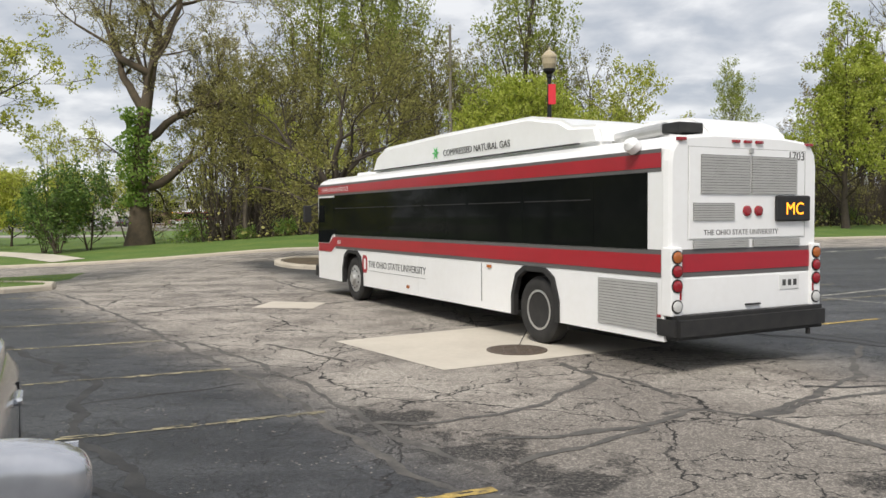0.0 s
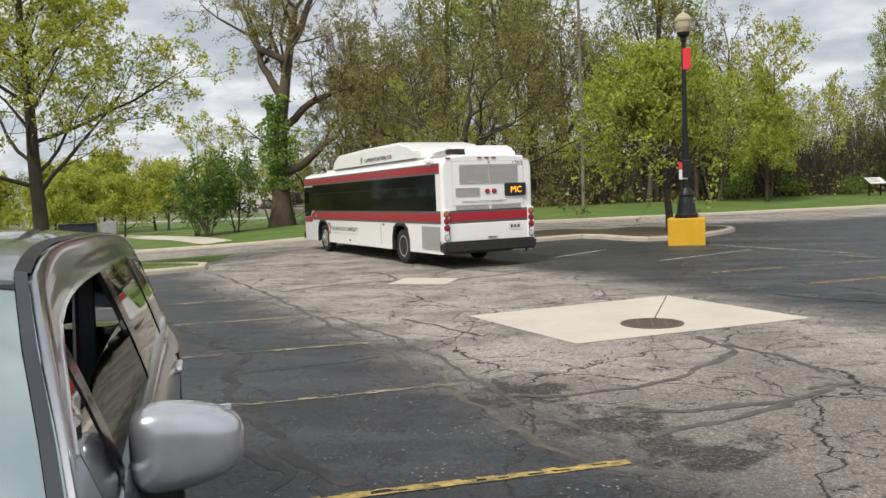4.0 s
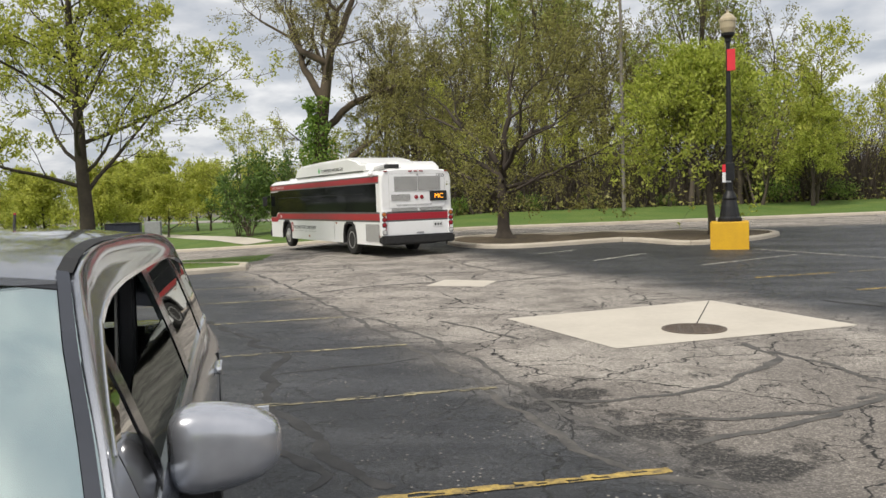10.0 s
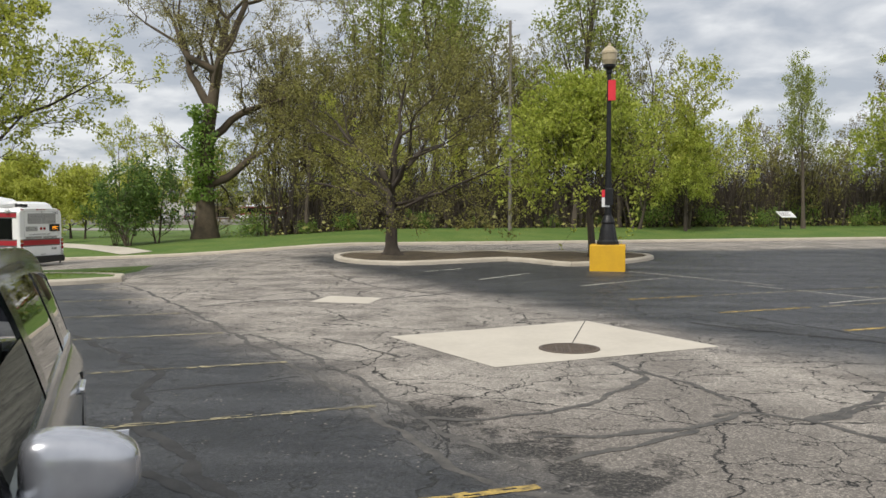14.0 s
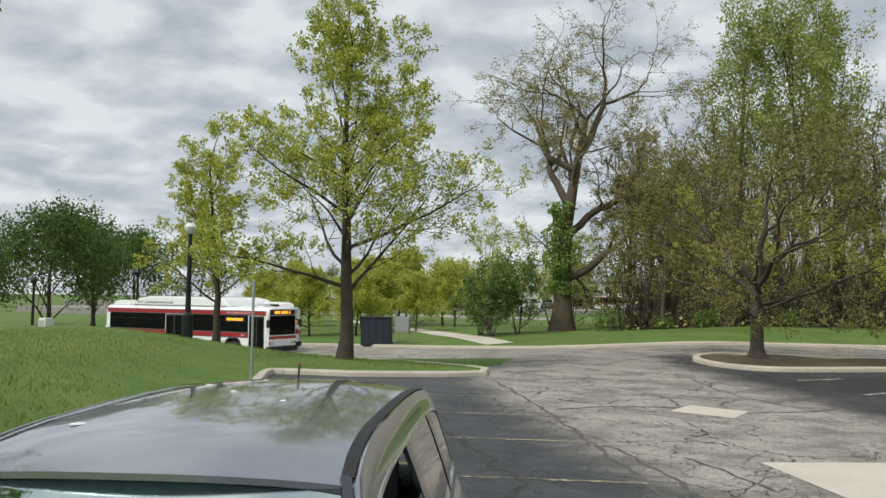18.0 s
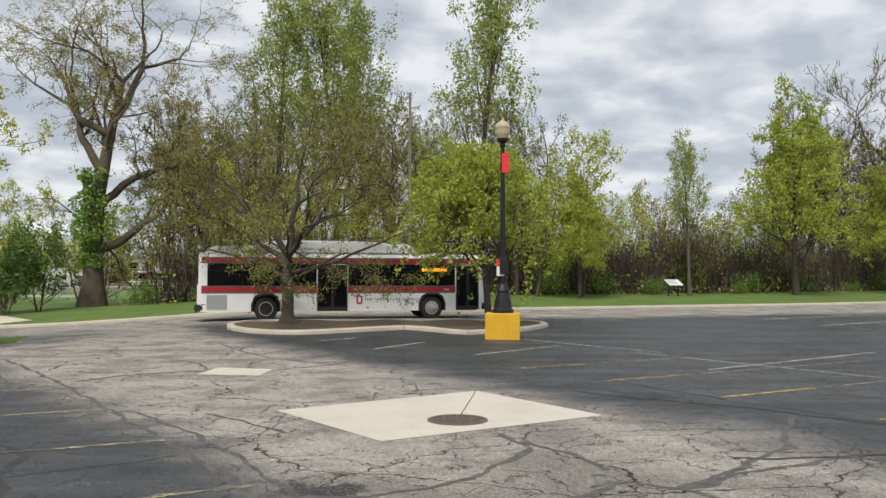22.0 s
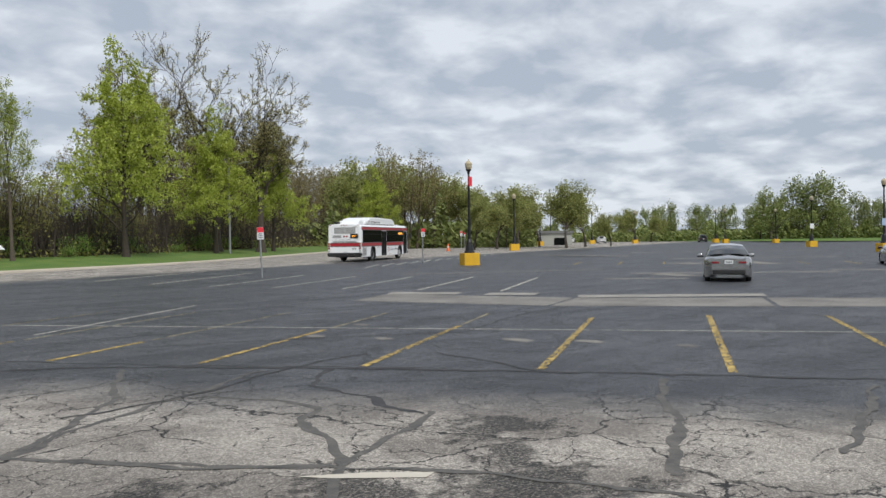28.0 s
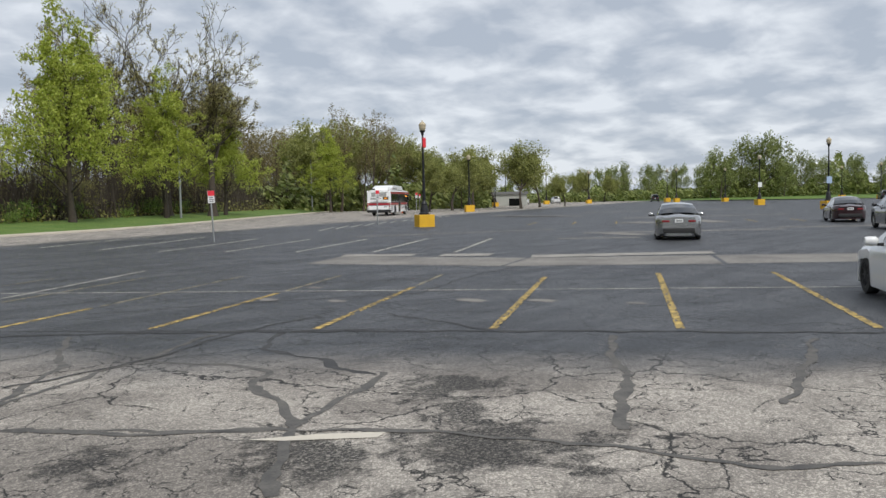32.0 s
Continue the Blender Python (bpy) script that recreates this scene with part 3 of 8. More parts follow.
kerb("kerb_knoll", KNOLL)
knoll = fill("knoll", [(x + nx * 0.16, y + ny * 0.16) for (x, y), (nx, ny) in zip(KNOLL, normals(KNOLL))] + [(-90, -60), (30, -60), (10, -20)], 1.6, knoll_top, M_GRASS)
tagged(knoll, "mown green grass knoll beside the parking stalls", "grass", kind="structure")

ISLAND = smooth_line([(-6.5, 30.4), (-5.5, 28.4), (-3.6, 27.6), (-1.4, 28.6), (0.1, 29.4), (1.2, 28.6), (2.3, 27.7), (4.3, 29.0), (5.6, 31.0), (5.0, 32.4), (2.0, 32.8), (-2.0, 32.5), (-5.6, 32.2)], 0.6, True)
kerb("kerb_island", ISLAND, True)
island_soil = fill("island_soil", [(x + nx * 0.16, y + ny * 0.16) for (x, y), (nx, ny) in zip(ISLAND, normals(ISLAND, True))], 0.7, lambda x, y: height(x, y) + 0.1 + 0.04 * math.sin(x * 2.1) * math.sin(y * 1.7), M_SOIL)
tagged(island_soil, "bare brown mulch and soil in the kerbed island", "soil", kind="structure")


def on_ground(name, corners, lift, mat, label, category="pavement", kind="structure", thick=0.0):
    verts = [(x, y, height(x, y) + lift) for x, y in corners]
    n = len(verts)
    faces = [tuple(range(n))]
    if thick:
        verts += [(x, y, z - thick) for x, y, z in verts]
        faces += [(k, k + n, (k + 1) % n + n, (k + 1) % n) for k in range(n)]
    ob = mesh_of(name, verts, faces, mat)
    return tagged(ob, label, category, kind=kind)


def painted_line(a, b, width, mat, label, group, gone=0.18):
    """A worn stripe in short lengths, some of it gone."""
    rng = random.Random(int(a[0] * 131 + a[1] * 17))
    dx, dy = b[0] - a[0], b[1] - a[1]
    length = math.hypot(dx, dy)
    tx, ty = dx / length, dy / length
    lanes, q, worn, core = 4, 0.0, 0.0, rng.randrange(4)
    verts, faces = [], []
    while True:
        for edge in range(lanes + 1):
            w = (edge / lanes - 0.5) * width + rng.gauss(0, 0.055) * width
            d = min(length, q + (rng.gauss(0, 0.008) if 0 < q < length else 0.0))
            x, y = a[0] + tx * d - ty * w, a[1] + ty * d + tx * w
            verts.append((x, y, height(x, y) + 0.0062))
        if q >= length:
            break
        row = len(verts) - lanes - 1
        worn = min(1.0, max(0.0, worn + rng.uniform(-0.3, 0.3)))
        for lane in range(lanes):
            if lane == core or rng.random() > gone * (0.5 + 1.6 * worn):
                k = row + lane
                faces.append((k, k + lanes + 1, k + lanes + 2, k + 1))
        if rng.random() < 0.2:
            core = min(lanes - 1, max(0, core + rng.choice((-1, 1))))
            if (row + core, row + core + lanes + 1, row + core + lanes + 2, row + core + 1) not in faces:
                faces.append((row + core, row + core + lanes + 1, row + core + lanes + 2, row + core + 1))
        q = min(length, q + rng.uniform(0.04, 0.11))
    used = sorted({i for f in faces for i in f})
    place = {i: k for k, i in enumerate(used)}
    verts, faces = [verts[i] for i in used], [tuple(place[i] for i in f) for f in faces]
    return tagged(mesh_of("stall_line", verts, faces, mat), label, "road marking", group)


# left row: nine stalls, with a slight slant to the aisle
for k in range(-2, 7):
    ex, ey = (-2.6 - 1.68 * k, 9.79 + 2.33 * k) if k > 0 else (-2.6 - 1.5 * k, 9.79 + 2.2 * k)
    painted_line((ex, ey), (ex - 0.919 * 5.0, ey - 0.394 * 5.0), 0.1, M_PAINTLINE if k < -1 else M_PALELINE, "worn pale yellow stall line on dark asphalt", "left stall lines", 0.38)
# right double row; the far lines are bright only at their feet
for k in range(-7, 6):
    ex, ey = 9.67 - 1.385 * k, 6.5 + 2.2 * k
    far = {0: 7.5, 1: 5.6, 2: 4.6, 3: 2.4, 4: 2.2, 5: 2.0}.get(k, 8.2)
    painted_line((ex, ey), (ex + 0.893 * far, ey + 0.45 * far), 0.12, M_PAINTLINE, "worn yellow stall line on dark asphalt", "right stall lines")
    if k > 0:
        painted_line((ex + 0.893 * (far + 0.3), ey + 0.45 * (far + 0.3)), (ex + 0.893 * 8.4, ey + 0.45 * 8.4), 0.07, M_PALELINE, "nearly worn-off pale stall line", "right stall lines")
for la, lb in (((2.0, 20.6), (4.7, 23.4)), ((-0.7, 22.3), (0.8, 24.8)), ((-2.5, 25.3), (-1.4, 26.5)), ((4.0, 25.8), (7.0, 21.1)), ((6.8, 17.1), (12.8, 21.1))):
    painted_line(la, lb, 0.11, M_WHITELINE, "worn white stall line near the island", "right stall lines")
ca, cb = (13.15 + 1.385 * 6, 10.22 - 2.2 * 6), (13.15 - 1.385 * 5, 10.22 + 2.2 * 5)
painted_line(ca, cb, 0.08, M_WHITELINE, "worn pale line between two rows of stalls", "right stall lines")
# stalls along the road
for k in range(10):
    ex, ey = 20.3 - 1.05 * (k - 2), 23.4 + 3.0 * (k - 2)
    if k < 7:
        painted_line((ex, ey), (ex + 8.2, ey + 4.4), 0.15, M_WHITELINE, "worn white stall line by the road", "road stall lines")
for k in range(12):
    ex, ey = 34 + 2.35 * k, 37.5 - 0.2 * k + 1.2 * k
    painted_line((ex, ey), (ex + 3.6, ey + 2.6), 0.16, M_WHITELINE, "worn white stall line by the road", "road stall lines")
for k in range(14):
    ex, ey = 46 + 1.3 * k, 30 - 2.6 * k
    painted_line((ex, ey), (ex + 4.5, ey + 2.3), 0.12, M_PAINTLINE, "worn yellow stall line on dark asphalt", "far stall lines")

on_ground("concrete_apron", [(-1.62, 11.94), (0.02, 9.63), (3.14, 11.4), (1.52, 13.96)], 0.006, M_PATCH, "pale concrete slab round the drain cover")
on_ground("concrete_patch", [(-4.0, 16.5), (-3.85, 17.75), (-2.6, 17.4), (-2.7, 16.25)], 0.006, M_PATCH, "small pale concrete patch in the aisle")
on_ground("slab_joint", [(1.085, 11.5), (1.1, 11.5), (1.505, 13.9), (1.49, 13.9)], 0.0095, M_TAR, "dark joint across the concrete slab")


def tar_seam(width, *points):
    """A poured crack seal that wanders and swells."""
    rng = random.Random(int(points[0][0] * 77 + points[0][1] * 13))
    line = smooth_line(points, 0.09)
    nn = normals(line)
    verts, faces = [], []
    for k, ((x, y), (nx, ny)) in enumerate(zip(line, nn)):
        w = width * 0.42 * (0.78 + 0.3 * math.sin(k * 0.21 + points[0][0]) ** 2) * rng.uniform(0.5, 1.35)
        j = rng.gauss(0, 0.006) + 0.03 * math.sin(k * 0.37 + points[0][1]) + 0.02 * math.sin(k * 0.83)
        for s in (-1, 1):
            px, py = x + nx * (w * s + j), y + ny * (w * s + j)
            verts.append((px, py, height(px, py) + 0.0015))
        if k:
            b = 2 * k
            faces.append((b - 2, b - 1, b + 1, b))
    tar_seam.count += 1
    for v in range(len(verts)):
        verts[v] = (verts[v][0], verts[v][1], verts[v][2] + 0.0002 * tar_seam.count)
    mid_x, mid_y = points[len(points) // 2]
    dusty = 0.8 * mid_x + 0.6 * mid_y > 3.3 and 0.85 * mid_x + 0.527 * mid_y < 9.6
    tagged(mesh_of("crack_seal", verts, faces, M_TAR_OLD if dusty else M_TAR), "grey dusty crack seal wandering over the worn aisle" if dusty else "dark poured crack seal wandering over the asphalt", "crack seal", "crack seals")


tar_seam.count = 0
tar_seam(0.11, (-10.2, 20.6), (-8.6, 18.6), (-6.6, 15.8), (-5.9, 14.8), (-3.6, 11.3), (-2.3, 9.3), (-1.4, 7.9), (-0.7, 6.6), (-0.2, 5.8), (0.2, 5.3), (0.8, 5.1))
tar_seam(0.10, (-3.7, 11.9), (-2.6, 10.5), (-1.5, 8.8), (-0.7, 7.3), (-0.2, 6.5), (0.4, 5.7))
tar_seam(0.14, (-6.5, 11.7), (-5.4, 10.6), (-4.9, 10.1), (-4.7, 9.7), (-4.2, 9.4), (-3.9, 8.9), (-3.7, 8.1), (-3.5, 7.7), (-3.2, 6.9), (-2.6, 6.2), (-2.2, 5.7), (-1.9, 5.3), (-1.6, 5), (-1.4, 4.8))
tar_seam(0.09, (-3.6, 7.9), (-3.2, 8.3), (-2.6, 8.6), (-2.2, 8.9))
tar_seam(0.12, (-2.5, 5.5), (-2.1, 5.2), (-1.9, 5), (-1.9, 4.7))
tar_seam(0.09, (4, 15.7), (5.4, 13), (6.8, 10.7), (8.2, 8.7), (8.8, 7.8))
tar_seam(0.13, (7.8, 8.9), (7, 8.2), (6.8, 8), (6.8, 7.3), (6.8, 6.8), (6.5, 6.4), (6.6, 5.8))
tar_seam(0.15, (5.5, 8.5), (5.9, 7.8), (6, 7.3), (5.9, 6.8), (5.5, 6.5), (5.2, 5.8), (4.8, 5))
tar_seam(0.13, (4.8, 5), (5.4, 5.2), (6.1, 5.5), (6.7, 5.8))
tar_seam(0.12, (2.9, 7.3), (3.5, 6.5), (4, 5.7), (4.6, 5))
tar_seam(0.10, (2.1, 7.4), (2.5, 7.6), (3, 7.4), (3.7, 7.9), (4.7, 8.4), (5.4, 8.7), (7.1, 9.6))
tar_seam(0.12, (5.9, 11.3), (5.4, 10.5), (4.8, 9.3), (4.3, 8.7), (3.7, 8.1), (2.9, 7.3))
tar_seam(0.15, (10.1, 4.8), (9.2, 4.4), (8.3, 3.8), (7.5, 3.3), (6.7, 3), (6.2, 2.7))
tar_seam(0.12, (1.5, 10.1), (1.7, 9.2), (1.4, 8.5), (0.9, 7.8), (0.1, 7.2), (-0.6, 7.2))
tar_seam(0.10, (1.7, 9.6), (2.1, 9), (2.4, 8.1))
tar_seam(0.12, (2.3, 7.6), (1.8, 7), (0.4, 6.6))
tar_seam(0.10, (1.8, 7), (1.2, 6.4), (0.6, 6))
tar_seam(0.14, (-6, 15.5), (-5.2, 16.5), (-4.1, 17.1), (-2.6, 17.2), (-1.1, 18.7))
tar_seam(0.10, (-5.6, 19.6), (-4.8, 19), (-3.9, 17.3))
tar_seam(0.10, (-5.3, 24.1), (-3.6, 20.7), (-1.9, 18.7), (-1, 18.1))
tar_seam(0.08, (-2.6, 11.7), (-1.6, 10.7), (-1.2, 10.2))
tar_seam(0.10, (3.2, 6.9), (4, 5.6), (4.6, 5), (5.4, 3.6), (5.8, 2.3), (6, 1.4), (6.5, 0.9))
tar_seam(0.14, (4.8, 5), (4.2, 4.5), (3.6, 3.8))
tar_seam(0.12, (11.2, 2.6), (9.4, 2.2), (7.7, 1.9))
tar_seam(0.13, (3.2, 13.9), (4.4, 12.8), (5.8, 11.7), (7.75, 9.1), (9.5, 6.4), (10.3, 5.1), (11.9, 2.3), (13.6, -0.4))
tar_seam(0.07, (3.9, 8.6), (5.5, 8.7), (7.4, 9.4), (9.2, 9.7))
# thin cracks across the dark lot
tar_seam(0.06, (12.5, 10.35), (15.85, 11.6), (18.5, 12.0))
tar_seam(0.05, (14.9, 12.9), (17.2, 11.7), (18.95, 9.9), (19.3, 7.0), (20.6, 3.2))
tar_seam(0.05, (10.0, 8.9), (9.8, 7.6), (9.55, 6.5))
tar_seam(0.06, (7.2, 13.4), (9.6, 12.2), (12.5, 10.35))
tar_seam(0.05, (11.2, 15.6), (13.4, 13.2), (15.3, 12.3))
tar_seam(0.07, (22.5, 22.0), (25.4, 17.5), (28.6, 12.4), (30.4, 8.0))
tar_seam(0.07, (28.0, 25.5), (31.5, 21.0), (36.0, 15.5), (40.5, 9.0))
tar_seam(0.06, (6.0, 19.5), (9.5, 20.6), (13.8, 19.4), (17.5, 19.9))
tar_seam(0.06, (33.0, 33.0), (38.5, 27.0), (44.0, 19.5), (50.0, 11.0))
on_ground("concrete_patch", [(4.25, 4.95), (4.7, 4.6), (5.05, 4.2), (4.9, 4.15), (4.4, 4.7)], 0.007, M_PATCH, "small pale patch in the worn aisle")


for px, py, pr in ((10.2, 12.25, 0.16), (10.75, 10.9, 0.15), (12.1, 8.75, 0.22), (12.7, 7.6, 0.2), (13.2, 6.0, 0.12), (12.15, 13.1, 0.15)):
    on_ground("repair_spot", [(px + pr * (1 + 0.25 * math.sin(5 * q + px)) * math.cos(q * 0.524), py + 1.5 * pr * (1 + 0.2 * math.cos(3 * q + py)) * math.sin(q * 0.524)) for q in range(12)], 0.005, M_SWALE, "small pale worn spot on the dark asphalt")


def drain_cover():
    root = thing("drain_cover", (1.02, 11.05, 0.007), "round rusty cast iron drain grate in concrete", "drain cover")
    bm = bmesh.new()
    lathe(bm, [(0.42, 0), (0.42, 0.012), (0.37, 0.012), (0.37, 0.004)], 36)
    part("rim", bm, M_IRON, root)
    # flat black disc: the darkness of the shaft, put in as colour
    part("pit_dark", lathe(bmesh.new(), [(0.368, 0.0), (0.368, 0.002)], 32), M_BLACK, root)
    for k in range(-5, 6):
        y = k * 0.065
        half = math.sqrt(max(0.0, 0.365 ** 2 - y * y))
        part("bar", boxed((-half, y - 0.016, 0.003), (half, y + 0.016, 0.011)), M_IRON, root)
    for x in (-0.18, 0.0, 0.18):
        half = math.sqrt(0.36 ** 2 - x * x)
        part("cross_bar", boxed((x - 0.018, -half, 0.0035), (x + 0.018, half, 0.0085)), M_IRON, root)


drain_cover()


# ---- trees ----
def limb_tube(verts, faces, pts, radii, sides):
    base = len(verts)
    ref = Vector((0.31, 0.83, 0.46))
    for k, (p, r) in enumerate(zip(pts, radii)):
        d = (pts[min(k + 1, len(pts) - 1)] - pts[max(k - 1, 0)]).normalized()
        u = d.cross(ref).normalized()
        v = d.cross(u)
        for s in range(sides):
            a = 2 * math.pi * s / sides
            q = p + (u * math.cos(a) + v * math.sin(a)) * r
            verts.append((q.x, q.y, q.z))
    for k in range(len(pts) - 1):
        for s in range(sides):
            a, b = base + k * sides + s, base + k * sides + (s + 1) % sides
            faces.append((a, b, b + sides, a + sides))


def tree_pair(rng, verts, faces, tips, tall, leaf, leaves, scatter, leaf_band):
    band = [t for t in tips if leaf_band[0] * tall <= t.z <= leaf_band[1] * tall] or tips
    lv, lf = [], []
    for k in range(leaves):
        c = band[rng.randrange(len(band))] + Vector((rng.gauss(0, 1), rng.gauss(0, 1), rng.gauss(0, 1))) * leaf * scatter
        a = Vector((rng.gauss(0, 1), rng.gauss(0, 1), rng.gauss(0, 1) - 0.5)).normalized()
        b = a.cross(Vector((rng.gauss(0, 1), rng.gauss(0, 1), rng.gauss(0, 1)))).normalized()
        s = leaf * rng.uniform(0.6, 1.25)
        fold = a.cross(b) * s * 0.25
        i = len(lv)
        for q in (c - a * s, c + b * s * 0.55 + fold, c + a * s, c - b * s * 0.55 + fold):
            lv.append((q.x, q.y, q.z))
        lf.append((i, i + 1, i + 2, i + 3))
    w, lm = bpy.data.meshes.new("trunk"), bpy.data.meshes.new("crown")
    w.from_pydata(verts, [], faces)
    w.shade_smooth()
    lm.from_pydata(lv, [], lf)
    return w, lm


def tree_meshes(seed, tall, trunk_r, wide, fork=0.5, spread=0.6, droop=0.0, levels=4, kids=(9, 6, 5), leaf=0.12, leaves=4000, lean=(0, 0), crown_low=0.3, taper=0.75, stems=1, leaf_band=(0.0, 1.0), up=0.3, reach=0.5, bend=0.16, flare=1.4, cone=0.6, scatter=1.5, thick=(0.4, 0.62), segs=(10, 6, 4, 3, 2), sides=(10, 6, 4, 3, 3)):
    """Wood and leaf meshes of a broadleaf tree at the origin; wide: its crown's radius; cone: how much the top branches are shorter."""
    rng = random.Random(seed)
    limbs, tips = [], []

    def grow(pos, d, length, r, level):
        count = segs[min(level, 4)]
        pts, radii, p, dd = [pos.copy()], [r], pos.copy(), d.copy()
        for k in range(count):
            jitter = Vector((rng.gauss(0, 1), rng.gauss(0, 1), rng.gauss(0, 0.6))) * (bend * (0.3 if level == 0 else 1.0))
            pull = Vector((0, 0, up if level else 0.3))
            if droop and level >= 2:
                pull = Vector((0, 0, -droop * 2 * (k + 1) / count))
            dd = (dd + jitter + pull * (1.2 / count)).normalized()
            p = p + dd * (length / count)
            pts.append(p.copy())
            radii.append(max(0.006, r * (1 - taper * (k + 1) / count)))
        if level == 0:
            radii[0] *= flare
        limbs.append((pts, radii, sides[min(level, 4)]))
        if level >= levels - 1:
            tips.extend(pts[1:])
            return
        if level >= 2:
            tips.append(pts[-1])
        n = kids[min(level, len(kids) - 1)]
        if level == 1:
            n = max(3, round(n * min(1.35, 1.25 * length / (tall * fork * reach))))
        start = crown_low if level == 0 else 0.2
        phase = rng.uniform(0, 6.28)
        for c in range(n):
            f = start + (1 - start) * (c + rng.uniform(0.1, 0.9)) / n
            s = min(count - 1, int(f * count))
            w = f * count - s
            at = pts[s].lerp(pts[s + 1], w)
            axis = (pts[s + 1] - pts[s]).normalized()
            phase += 2.4 + rng.uniform(-0.5, 0.5)
            side = axis.cross(Vector((0.3, 0.2, 1.0 if abs(axis.z) < 0.9 else 0.0))).normalized()
            side = Matrix.Rotation(phase, 3, axis) @ side
            ang = spread * rng.uniform(0.75, 1.25) * (1.2 - 0.45 * f if level == 0 else 1.0)
            nd = (axis * math.cos(ang) + side * math.sin(ang)).normalized()
            ln = length * reach * (1.15 - cone * f if level == 0 else 1.15 - 0.5 * f) * rng.uniform(0.75, 1.2)
            grow(at, nd, ln, max(0.007, (radii[s] * (1 - w) + radii[s + 1] * w) * rng.uniform(*thick)), level + 1)
        if level == 0:
            grow(pts[-1], dd, length * reach * 0.6, radii[-1], 1)

    for s in range(stems):
        a = 6.28 * s / max(1, stems) + seed
        off = Vector((math.cos(a), math.sin(a), 0)) * (trunk_r * 0.8 if stems > 1 else 0.0)
        tilt = 0.3 if stems > 1 else 0.0
        d = Vector((lean[0] + tilt * math.cos(a), lean[1] + tilt * math.sin(a), 1)).normalized()
        grow(off + Vector((0, 0, -0.12)), d, tall * fork * (1.0 if stems == 1 else rng.uniform(0.75, 1.05)), trunk_r * (1 if stems == 1 else rng.uniform(0.55, 0.8)), 0)
    # bring the whole to its height and width
    every = [q for pts, _, _ in limbs for q in pts]
    fz = tall / max(q.z for q in every)
    reach_now = sorted(math.hypot(q.x, q.y) for q in every)[int(len(every) * 0.97)]
    fx = wide / reach_now
    verts, faces = [], []
    for pts, radii, sides in limbs:
        limb_tube(verts, faces, [Vector((q.x * fx, q.y * fx, q.z * fz)) for q in pts], radii, sides)
    tips = [Vector((q.x * fx, q.y * fx, q.z * fz)) for q in tips]
    return tree_pair(rng, verts, faces, tips, tall, leaf, leaves, scatter, leaf_band)


